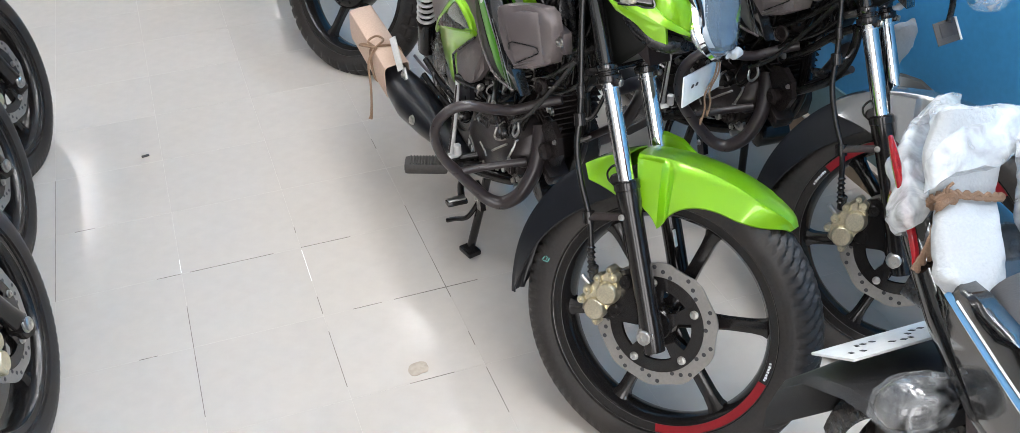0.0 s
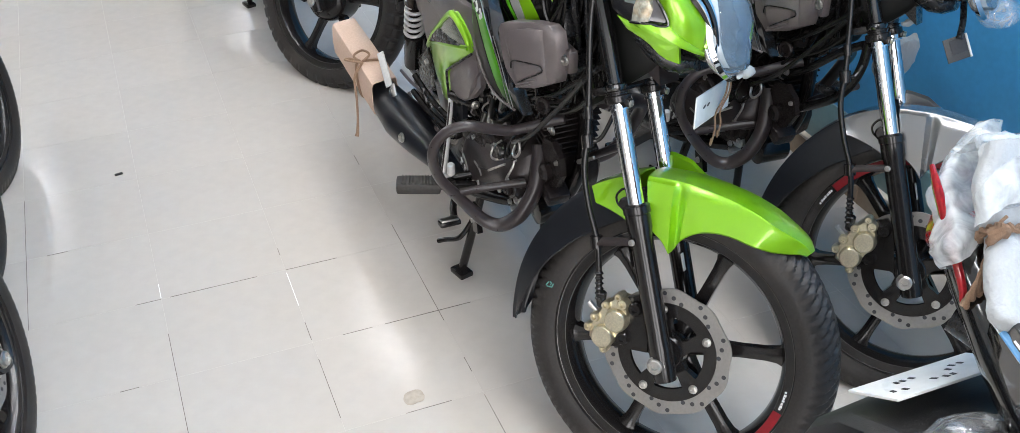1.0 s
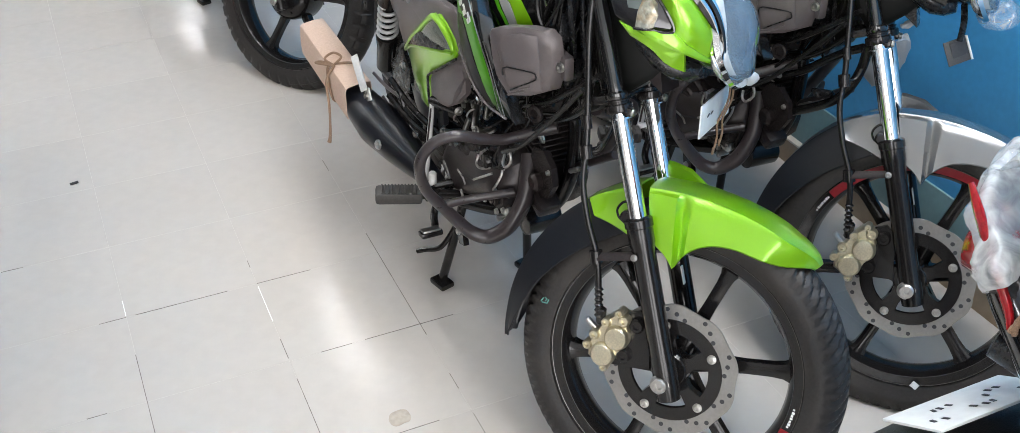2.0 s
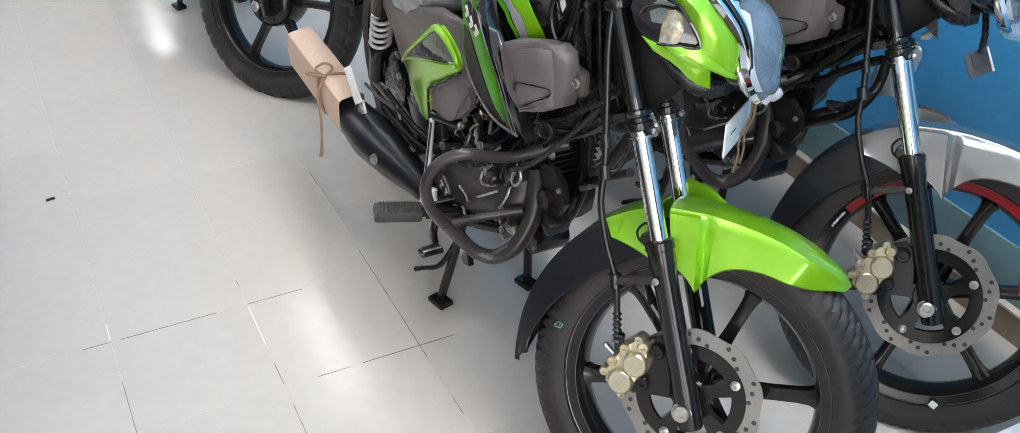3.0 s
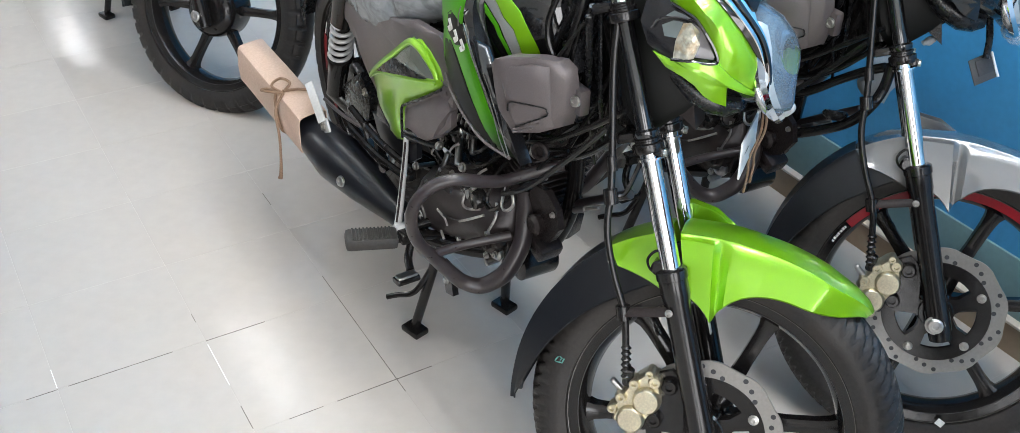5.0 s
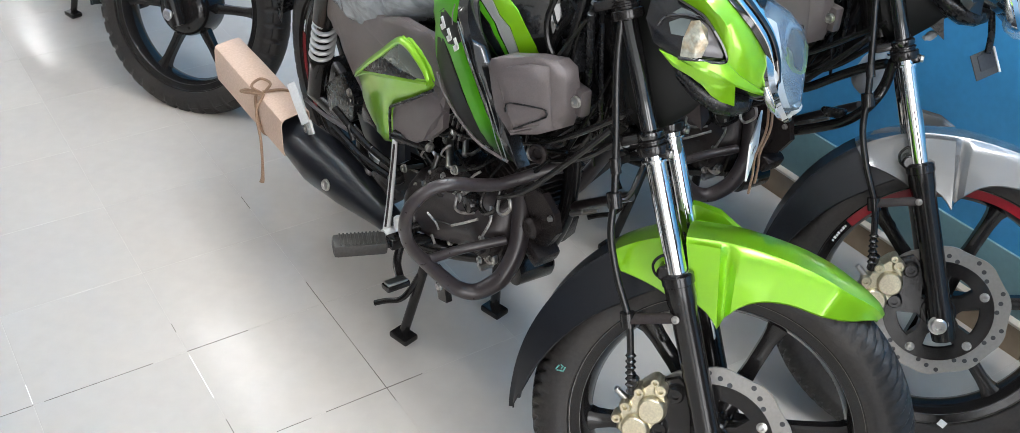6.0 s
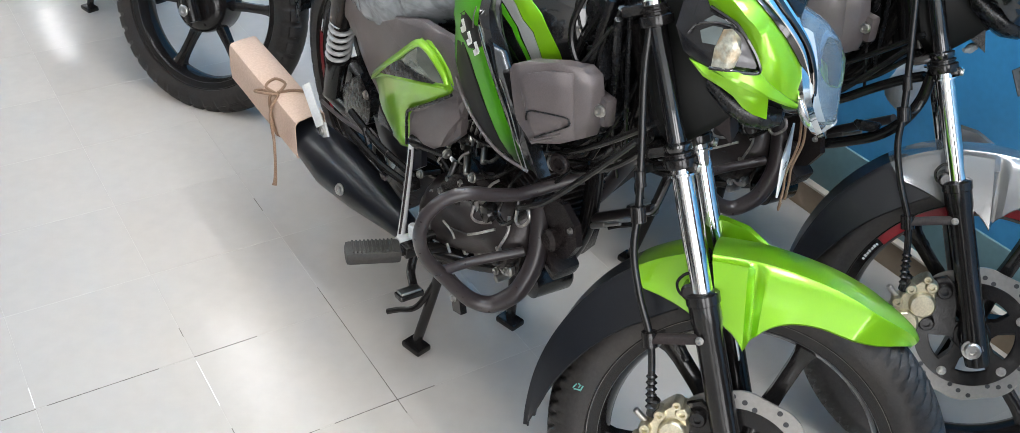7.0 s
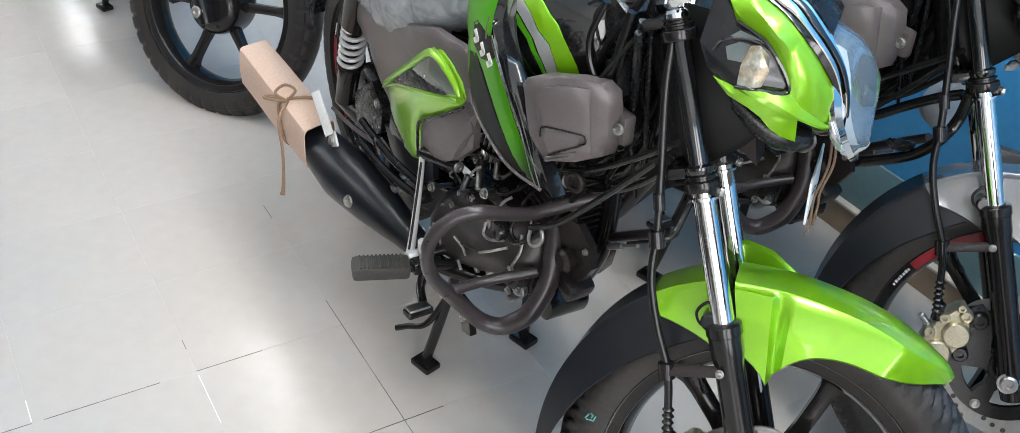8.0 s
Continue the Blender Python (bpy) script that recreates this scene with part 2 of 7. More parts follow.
def part(name, build, mat, parent, label="", m=None, key=None):
    """One mesh object under a thing or a part. build(bm) fills it; alike parts share a mesh by key."""
    me = CACHE.get(key) if key else None
    if me is None:
        bm = bmesh.new()
        build(bm)
        bmesh.ops.recalc_face_normals(bm, faces=bm.faces)
        me = bpy.data.meshes.new(name)
        bm.to_mesh(me)
        bm.free()
        for p in me.polygons:
            p.use_smooth = True
        me.set_sharp_from_angle(angle=radians(38))
        me.materials.append(mat)
        if key:
            CACHE[key] = me
    ob = new(name, me)
    ob.parent = parent
    ob.material_slots[0].link = "OBJECT"
    ob.material_slots[0].material = mat
    if m is not None:
        ob.matrix_basis = m
    if label:
        tagged(ob, label)
    return ob


def thing(name, place, label, category, group="", turn=0.0):
    ob = new(name)
    ob.matrix_basis = pose(*place, 0, 0, turn)
    ob.empty_display_size = 0.1
    return tagged(ob, label, category, group)


def loft(bm, rings, cap=True, closed=False):
    vs = [[bm.verts.new(p) for p in r] for r in rings]
    k = len(vs[0])
    pairs = list(zip(vs, vs[1:])) + ([(vs[-1], vs[0])] if closed else [])
    for a, b in pairs:
        for i in range(k):
            bm.faces.new((a[i], a[(i + 1) % k], b[(i + 1) % k], b[i]))
    if cap and not closed:
        bm.faces.new(vs[0])
        bm.faces.new(vs[-1][::-1])


def glide(pts, steps=6):
    """Points on a smooth curve through pts."""
    p = [Vector(q) for q in pts]
    if len(p) < 3:
        return p
    p = [2 * p[0] - p[1]] + p + [2 * p[-1] - p[-2]]
    out = []
    for i in range(1, len(p) - 2):
        a, b, c, d = p[i - 1:i + 3]
        for s in range(steps):
            t = s / steps
            out.append(0.5 * (2 * b + (c - a) * t + (2 * a - 5 * b + 4 * c - d) * t * t + (3 * b - a - 3 * c + d) * t ** 3))
    return out + [p[-2]]


def tube(bm, pts, r, n=10, steps=6, flat=1.0):
    """A tube along a smooth curve; r is one radius or one for each given point."""
    c = glide(pts, steps)
    if isinstance(r, (list, tuple)):
        rr = [float(np.interp(i / (len(c) - 1), np.linspace(0, 1, len(r)), r)) for i in range(len(c))]
    else:
        rr = [r] * len(c)
    up, rings = None, []
    for i, q in enumerate(c):
        d = (c[min(i + 1, len(c) - 1)] - c[max(i - 1, 0)]).normalized()
        if up is None:
            up = d.orthogonal().normalized()
        up = (up - d * up.dot(d)).normalized()
        side = d.cross(up)
        rings.append([q + rr[i] * (math.cos(a) * up + flat * math.sin(a) * side) for a in np.linspace(0, 2 * math.pi, n, endpoint=False)])
    loft(bm, rings)


def lathe(bm, prof, o=(0, 0, 0), axis=(1, 0, 0), n=40, closed=False, cap=True):
    """Turns (radius, height) pairs round an axis through o."""
    ax = Vector(axis).normalized()
    u = ax.orthogonal().normalized() if abs(ax.x) < 0.99 else Vector((0, 1, 0))
    v = ax.cross(u)
    o = Vector(o)
    rings = []
    for r, h in prof:
        rings.append([o + ax * h + max(r, 1e-4) * (math.cos(a) * u + math.sin(a) * v) for a in np.linspace(0, 2 * math.pi, n, endpoint=False)])
    loft(bm, rings, cap=cap, closed=closed)


def rod(bm, a, b, r, n=10):
    a, b = Vector(a), Vector(b)
    e = min(r * 0.3, 0.003)
    h = (b - a).length
    lathe(bm, [(r - e, 0), (r, e), (r, h - e), (r - e, h)], a, b - a, n)


def block(bm, c, size, bevel=0.004, turn=None, seg=2):
    """A bevelled box."""
    g = bmesh.ops.create_cube(bm, size=1.0)
    m = Matrix.Translation(c) @ (turn or Matrix()) @ Matrix.Diagonal((*size, 1))
    bmesh.ops.transform(bm, matrix=m, verts=g["verts"])
    if bevel:
        ed = {e for v in g["verts"] for e in v.link_edges}
        bmesh.ops.bevel(bm, geom=list(ed), offset=min(bevel, min(size) * 0.4), segments=seg, affect="EDGES", profile=0.6)


def bolt(bm, o, axis=(-1, 0, 0), r=0.008, h=0.006):
    lathe(bm, [(r * 1.25, 0), (r * 1.25, h * 0.25), (r, h * 0.3), (r, h * 0.9), (r * 0.8, h), (r * 0.45, h), (r * 0.4, h * 0.6), (0, h * 0.6)], o, axis, 12)


def inside_dist(p, loop):
    best = 9.0
    for a, b in zip(loop, loop[1:] + loop[:1]):
        ab = (b[0] - a[0], b[1] - a[1])
        k = ab[0] ** 2 + ab[1] ** 2
        t = 0 if k == 0 else max(0, min(1, ((p[0] - a[0]) * ab[0] + (p[1] - a[1]) * ab[1]) / k))
        best = min(best, math.hypot(p[0] - a[0] - ab[0] * t, p[1] - a[1] - ab[1] * t))
    return best


def shell(bm, loop, fx, thick=0.006, edge=0.006, drop=0.004, crown=0.0, cuts=2, side=-1):
    """A panel over a loop of (y, z): its outer face lies at x = fx(y, z), edges turned in, with a thickness."""
    vs = [bm.verts.new((0, y, z)) for y, z in loop]
    f = bm.faces.new(vs)
    r = bmesh.ops.inset_region(bm, faces=[f], thickness=edge, use_even_offset=True)
    bmesh.ops.triangulate(bm, faces=[x for x in bm.faces if len(x.verts) > 4], ngon_method="EAR_CLIP")
    inner = [e for e in bm.edges]
    for _ in range(cuts):
        bmesh.ops.subdivide_edges(bm, edges=[e for e in bm.edges if e.calc_length() > 0.03], cuts=1)
        bmesh.ops.triangulate(bm, faces=[x for x in bm.faces if len(x.verts) > 4])
    for v in bm.verts:
        d = inside_dist((v.co.y, v.co.z), loop)
        low = drop * max(0.0, 1 - d / edge) ** 2
        v.co.x = fx(v.co.y, v.co.z) - side * low + side * crown * min(1.0, d / 0.04)
    g = bmesh.ops.extrude_face_region(bm, geom=list(bm.faces))
    for e in g["geom"]:
        if isinstance(e, bmesh.types.BMVert):
            e.co.x -= side * thick


def curved(pairs):
    """A smooth lookup through (key, value) pairs, without overshoot."""
    pairs = sorted(pairs)
    ks, vs = [p[0] for p in pairs], [p[1] for p in pairs]
    d = [(vs[i + 1] - vs[i]) / (ks[i + 1] - ks[i]) for i in range(len(ks) - 1)]
    t = [d[0]] + [0.0 if a * b <= 0 else 2 * a * b / (a + b) for a, b in zip(d, d[1:])] + [d[-1]]

    def at(k):
        k = min(max(float(k), ks[0]), ks[-1])
        i = min(max(0, int(np.searchsorted(ks, k)) - 1), len(d) - 1)
        h = ks[i + 1] - ks[i]
        s = (k - ks[i]) / h
        return (vs[i] * (1 + 2 * s) * (1 - s) ** 2 + h * t[i] * s * (1 - s) ** 2 + vs[i + 1] * s * s * (3 - 2 * s) + h * t[i + 1] * s * s * (s - 1))
    return at

# ---- the room ----
WALL_X, Y0, Y1, X0 = 1.79, -5.6, 9.2, -4.2


def setting(name, build, mat, label, category):
    return tagged(part(name, build, mat, None, label), label, category, kind="structure")


floor = setting("floor", lambda bm: block(bm, ((X0 + WALL_X) / 2, (Y0 + Y1) / 2, -0.0504), (WALL_X - X0 + 0.3, Y1 - Y0, 0.1), 0), grout,
                "shop floor of square polished beige tiles with thin joints", "floor")
setting("wall_east", lambda bm: block(bm, (WALL_X + 0.1, (Y0 + Y1) / 2, CEILING / 2), (0.2, Y1 - Y0, CEILING), 0), wall_blue,
        "plain wall painted glossy sky blue", "wall")
# out of view; its beige is picked to warm the bounce and dim reflections
setting("wall_west", lambda bm: block(bm, (X0 - 0.1, (Y0 + Y1) / 2, CEILING / 2), (0.2, Y1 - Y0, CEILING), 0), wall_beige, "unseen plain wall, beige chosen for warm bounce and darker reflections", "wall")
setting("wall_north", lambda bm: block(bm, ((X0 + WALL_X) / 2, Y1 + 0.1, CEILING / 2), (WALL_X - X0, 0.2, CEILING), 0), wall_white, "plain white painted wall", "wall")


def shop_front(bm):
    block(bm, (-4.05, Y0 - 0.1, CEILING / 2), (0.7, 0.2, CEILING), 0)
    block(bm, (1.45, Y0 - 0.1, CEILING / 2), (0.9, 0.2, CEILING), 0)
    block(bm, (-1.35, Y0 - 0.1, 2.95), (4.7, 0.2, 0.1), 0)
    # unseen post, added so reflections show a dark stripe between the openings
    block(bm, (-1.4, Y0 - 0.1, 1.45), (0.6, 0.18, 2.9), 0)


setting("wall_south", shop_front, wall_white, "unseen white wall with two assumed wide shop front openings", "wall")
setting("ceiling", lambda bm: block(bm, ((X0 + WALL_X) / 2, (Y0 + Y1) / 2, CEILING + 0.1), (WALL_X - X0 + 0.4, Y1 - Y0 + 0.4, 0.2), 0), ceiling_paint, "flat white ceiling", "ceiling")
skirting = setting("baseboard", lambda bm: block(bm, (WALL_X - 0.006, (Y0 + Y1) / 2, 0.035), (0.014, Y1 - Y0, 0.068), 0), grout, "brown tiled skirting along the blue wall", "skirting")


glow = bpy.data.materials.new("led_tube_glow")
glow.use_nodes = True
e = glow.node_tree.nodes["Principled BSDF"]
e.inputs["Base Color"].default_value = (0.9, 0.9, 0.9, 1)
e.inputs["Emission Color"].default_value = (0.955, 0.975, 1.0, 1)
e.inputs["Emission Strength"].default_value = 40.0
for x, y in TUBES_AND_FILL:
    lamp = thing("tube_and_fill_light", (x, y, CEILING - 0.05), "white tube batten on the ceiling, in a set mostly added as fill light", "ceiling light", "ceiling tube lights")
    part("housing", lambda bm: block(bm, (0, 0, 0.03), (0.075, 1.25, 0.038), 0.006), wall_white, lamp, key="lamp_housing")
    part("tube", lambda bm: lathe(bm, [(0.012, -0.6), (0.02, -0.59), (0.02, 0.59), (0.012, 0.6)], (0, 0, -0.012), (0, 1, 0), 14), glow, lamp, "glowing white tube", key="lamp_tube")

# the brown tile's lit top edge is put into a paler colour
part("skirting_edge", lambda bm: block(bm, (WALL_X - 0.012, (Y0 + Y1) / 2, 0.0735), (0.026, Y1 - Y0, 0.007), 0.002), skirt_top, skirting, "top edge, coloured pale for the light it catches")
setting("trim", lambda bm: block(bm, (WALL_X - 0.002, (Y0 + Y1) / 2, 0.143), (0.008, Y1 - Y0, 0.132), 0.001), teal_band, "grey teal band above the skirting", "wall band")

# ---- motorcycles: x to the rider's left, y to the back, z up, origin under the front axle ----
RAKE = radians(26.5)
HEAD = Vector((0, 0.035, 0.285))
STEER_AXIS = Vector((0, math.sin(RAKE), math.cos(RAKE)))
WHEEL_R = 0.285


def fork_at(x, z, ahead=0.0):
    """A place on a fork leg at a height."""
    return Vector((x, (z - 0.275) * math.tan(RAKE) - ahead, z))


def steer(angle):
    return Matrix.Translation(HEAD) @ Matrix.Rotation(radians(angle), 4, STEER_AXIS) @ Matrix.Translation(-HEAD)


def tyre_mesh(bm, width=0.041, knobs=False):
    n = 504
    R = WHEEL_R * 1.025
    prof = []
    for k in range(25):
        a = -1 + 2 * k / 24
        s = abs(a)
        if s < 0.62:
            q = s / 0.62
            r, x = R - 0.016 * q * q, a * width * 1.32
        else:
            q = (s - 0.62) / 0.38
            r = R - 0.016 - q * 0.050
            x = math.copysign(width * (0.82 + 0.2 * math.sin(min(1, q * 1.5) * math.pi / 2) - 0.25 * max(0, q - 0.55)), a)
        prof.append((r, x, a))
    rings = []
    for i in range(n):
        t = 2 * math.pi * i / n
        ring = []
        for r, x, a in prof:
            s = abs(a)
            cut = 0.0
            if knobs:
                if 0.3 < s < 0.78 and (i % 12 < 3 or abs(s - 0.56) < 0.03):
                    cut = 0.0065
            elif 0.10 < s < 0.74:
                ph = (i + (3 if a > 0 else 0) + round(s * 16)) % 6
                if ph < 2:
                    cut = 0.0055
            elif s < 0.05 and i % 18 < 10:
                cut = 0.003
            if 0.83 < s < 0.87:
                cut = -0.0012
            rr = r - cut
            ring.append(Vector((x, rr * math.sin(t), rr * math.cos(t))))
        rings.append(ring)
    vs = [[bm.verts.new(p) for p in r] for r in rings]
    for a, b in zip(vs, vs[1:] + vs[:1]):
        for k in range(len(prof) - 1):
            bm.faces.new((a[k], a[k + 1], b[k + 1], b[k]))
        bm.faces.new((a[-1], a[0], b[0], b[-1]))


def rim_mesh(bm):
    prof = [(0.206, -0.034), (0.228, -0.036), (0.231, -0.031), (0.2265, -0.027), (0.221, -0.02), (0.204, -0.008), (0.202, 0.0),
            (0.204, 0.008), (0.221, 0.02), (0.2265, 0.027), (0.231, 0.031), (0.228, 0.036), (0.206, 0.034), (0.199, 0.024), (0.1935, 0.0), (0.199, -0.024)]
    lathe(bm, prof, n=96, closed=True)


def spoke_mesh(bm):
    rings = []
    for q, w, h in ((0.028, 0.016, 0.02), (0.06, 0.0135, 0.015), (0.12, 0.011, 0.012), (0.165, 0.0112, 0.013), (0.185, 0.013, 0.015), (0.2, 0.019, 0.019)):
        rings.append([Vector((h * ex, w * es, q)) for ex, es in ((-1, -0.45), (-0.75, -1), (0.75, -1), (1, -0.45), (1, 0.45), (0.75, 1), (-0.75, 1), (-1, 0.45))])
    loft(bm, rings)


def hub_mesh(bm, hub=0.036, half=0.045):
    lathe(bm, [(0.02, -half), (hub * 0.8, -half), (hub, -half + 0.012), (hub * 0.85, 0), (hub, half - 0.012), (hub * 0.8, half), (0.02, half)], n=32)


def disc_mesh(bm):
    n = 120
    outer, inner = [], []
    for i in range(n):
        t = 2 * math.pi * i / n
        wave = 0.1178 + 0.0019 * math.copysign(abs(math.sin(10 * t)) ** 0.6, math.sin(10 * t))
        outer.append((wave * math.sin(t), wave * math.cos(t)))
        inner.append((0.0905 * math.sin(t), 0.0905 * math.cos(t)))
    rings = [[Vector((x, *p)) for p in loop] for x, loop in ((-0.0565, inner), (-0.0565, outer), (-0.0525, outer), (-0.0525, inner))]
    loft(bm, rings, closed=True)


def disc_holes(bm):
    for i in range(10):
        for k, r in enumerate((0.096, 0.103, 0.110)):
            t = radians(36 * i + 9 * k)
            lathe(bm, [(0.0041, 0), (0.0041, 0.0006), (0.0, 0.0006)], (-0.0565, r * math.sin(t), r * math.cos(t)), (-1, 0, 0), 10)


def carrier_mesh(bm):
    lathe(bm, [(0.068, -0.0515), (0.092, -0.0515), (0.093, -0.0545), (0.092, -0.0578), (0.069, -0.0578), (0.068, -0.0545)], n=60, closed=True)


def carrier_hub_mesh(bm):
    lathe(bm, [(0.018, -0.035), (0.034, -0.035), (0.032, -0.056), (0.028, -0.06), (0.018, -0.06)], n=30)


def carrier_arm_mesh(k):
    def build(bm):
        a = radians(20 + 72 * k)
        d, s = Vector((0, math.sin(a), math.cos(a))), Vector((0, math.cos(a), -math.sin(a)))
        loft(bm, [[Vector((x, 0, 0)) + d * q + s * w for x, w in ((-0.058, -ww), (-0.058, ww), (-0.04, ww), (-0.04, -ww))] for q, ww in ((0.024, 0.016), (0.045, 0.010), (0.072, 0.017))])
    return build


def arc_band(bm, r0, r1, a0, a1, x, n=40, thick=0.0008):
    """A thin curved strip on the side of a wheel."""
    rings = []
    for i in range(n + 1):
        t = radians(a0 + (a1 - a0) * i / n)
        rings.append([Vector((xx, r * math.sin(t), r * math.cos(t))) for xx, r in ((x, r0), (x - thick, r0), (x - thick, r1), (x, r1))])
    loft(bm, rings)


def wheel(parent, m, tag, tape=None, spin=0.0, disc=True, rear=False, drop=0.0, grow=1.0):
    """Tyre, rim, disc and marks round one axle at height WHEEL_R."""
    turn = m @ Matrix.Translation((0, 0, WHEEL_R + drop)) @ Matrix.Rotation(radians(spin), 4, "X") @ Matrix.Diagonal((1, grow, grow, 1))
    rim = part(tag, rim_mesh, satin_black, parent, "black cast alloy wheel", turn, key="rim")
    count = 5 if rear else 6
    for k in range(count):
        part("spoke", spoke_mesh, satin_black, rim, "", Matrix.Rotation(radians(12 + 360 / count * k), 4, "X"), key="spoke")
    part("hub", hub_mesh, satin_black, rim, key="hub")
    block_tread = rear or not disc
    part("tyre", lambda bm: tyre_mesh(bm, 0.049 if rear else 0.047, block_tread), rubber, rim, "black rubber tyre with grooved tread", key="tyre_rear" if rear else "tyre_front" if disc else "tyre_block")

    def valve(bm):
        d = Vector((0, math.sin(radians(45)), math.cos(radians(45))))
        rod(bm, d * 0.2 + Vector((-0.004, 0, 0)), d * 0.165 + Vector((-0.012, 0, 0)), 0.004, 8)
        rod(bm, d * 0.17 + Vector((-0.011, 0, 0)), d * 0.158 + Vector((-0.0135, 0, 0)), 0.0052, 8)

    # pale ring drawn for the highlight on the rim lip
    part("rim_line", lambda bm: lathe(bm, [(0.2226, -0.0350), (0.2226, -0.0380), (0.2236, -0.0383), (0.2240, -0.0350)], n=96, closed=True), rim_glint, rim, "thin pale line drawn as the rim lip's highlight", key="rim_line")
    part("rim_line", lambda bm: lathe(bm, [(0.2065, -0.0352), (0.2072, -0.0354), (0.2072, -0.0345), (0.2065, -0.0345)], n=96, closed=True), dark_grey, rim, "", key="rim_line_in")
    part("valve", valve, cable_rubber, rim, key="valve")
    if disc:
        plate = part("brake_disc", disc_mesh, disc_steel, rim, "petal brake disc of bare steel", key="disc")
        part("disc_carrier", carrier_mesh, satin_black, rim, key="carrier")
        part("carrier_hub", carrier_hub_mesh, satin_black, rim, key="carrier_hub")
        for k in range(5):
            part("carrier_arm", carrier_arm_mesh(k), satin_black, rim, key="carrier_arm%d" % k)
        tagged(part("drilled_hole_pattern", disc_holes, ink, rim, key="disc_holes"), kind="stuff")
        for k in range(5):
            part("disc_bolt", lambda bm: bolt(bm, (-0.0578, 0, 0.0800), r=0.0066, h=0.006), steel, rim, "", Matrix.Rotation(radians(-20 - 72 * k), 4, "X"), key="disc_bolt")
    else:
        def drum(bm):
            lathe(bm, [(0.02, -0.062), (0.05, -0.062), (0.062, -0.056), (0.072, -0.046), (0.076, -0.03), (0.076, 0.03), (0.07, 0.044), (0.05, 0.05), (0.02, 0.05)], n=44)
            for k in range(8):
                a = radians(45 * k)
                block(bm, (-0.057, 0.045 * math.sin(a), 0.045 * math.cos(a)), (0.008, 0.006, 0.03), 0.001, Matrix.Rotation(-a, 4, "X"))
        part("drum", drum, satin_black, rim, "black brake drum", key="drum")
    if tape:
        a0, a1 = tape
        part("rim_tape", lambda bm: arc_band(bm, 0.2065, 0.2235, a0, a1, -0.0352), red_tape, rim, "red tape along the rim", key="tape%d_%d" % tape)

        def marks(bm):
            for k in range(7):
                t0 = a0 - 1.5 - k * 1.5 if a1 > a0 else a0 + 2.5 + k * 1.5
                arc_band(bm, 0.2130, 0.2168 + 0.001 * (k % 2), t0, t0 - (1.1 if k % 3 else 0.8), -0.0355, 3)
        part("rim_lettering", marks, white_mark, rim, "small white lettering bars", key="marks%d_%d" % tape)
    return rim


# front fender: outer radius, lower edge and half width by angle from straight up, ahead positive
CREST = curved([(36, 0.300), (33, 0.3045), (22, 0.297), (3, 0.294), (-16, 0.302), (-29, 0.313), (-45, 0.319), (-75, 0.323), (-95, 0.329), (-108, 0.338)])
HEM = curved([(35, 0.296), (33, 0.288), (30, 0.274), (26, 0.262), (18, 0.250), (11, 0.244), (4, 0.236), (-2, 0.226), (-7, 0.213), (-11, 0.198), (-15, 0.180), (-17.5, 0.196), (-24, 0.222), (-26, 0.240)])
HEM_BACK = curved([(-27, 0.241), (-35, 0.243), (-50, 0.247), (-60, 0.256), (-71, 0.268), (-85, 0.287), (-95, 0.304), (-103, 0.322), (-107, 0.334)])


def fender_strip(bm, angles, hem, half, thick=0.003, ridge=0.006, flare=lambda a: 0.0):
    rings = []
    for a in angles:
        t = radians(a)
        R, h, w, out = CREST(a), hem(a), half(a), flare(a)
        prof = [(0, R + ridge), (0.38 * w, R + ridge * 0.72), (0.74 * w, R + 0.0015), (0.775 * w, R - 0.002), (0.80 * w + 0.45 * out, R - 0.006)]
        top = R - 0.006
        prof += [(w * (0.80 + 0.22 * q) + out * min(1.0, 0.45 + 1.6 * q), top + (min(h, top - 0.0005) - top) * q) for q in (0.18, 0.45, 0.72, 1.0)]
        full = [(-x, r) for x, r in prof[:0:-1]] + prof
        inner = [(x * 0.965, r - thick) for x, r in full[::-1]]
        rings.append([Vector((x, -r * math.sin(t), WHEEL_R + r * math.cos(t))) for x, r in full + inner])
    loft(bm, rings)


def half_width(a):
    """Half the fender's width: it narrows to the tip."""
    return 0.062 * math.sqrt(max(0.02, min(1.0, (36.5 - a) / 16.0)))


def side_fold(a):
    """The pressed groove beside the pointed side fold."""
    return float(np.interp(a, (-26, -19.5, -14.8, -12.8, -12.0, -9.5, 2, 20), (0.010, 0.0135, 0.0165, -0.001, -0.001, 0.0095, 0.004, 0.0)))


def fender_wing(bm):
    """The raised winglet on the far side of the fork."""
    rings = []
    for a, out, low, hi in ((-4, 0.060, 0.275, 0.280), (-10, 0.068, 0.262, 0.291), (-17, 0.078, 0.252, 0.318), (-23, 0.088, 0.258, 0.330), (-25.5, 0.091, 0.285, 0.334)):
        t = radians(a)
        ring = [(out - 0.012, low), (out, low + 0.004), (out + 0.004, hi - 0.003), (out, hi), (out - 0.006, hi - 0.006)]
        rings.append([Vector((x, -r * math.sin(t), WHEEL_R + r * math.cos(t))) for x, r in ring])
    loft(bm, rings)


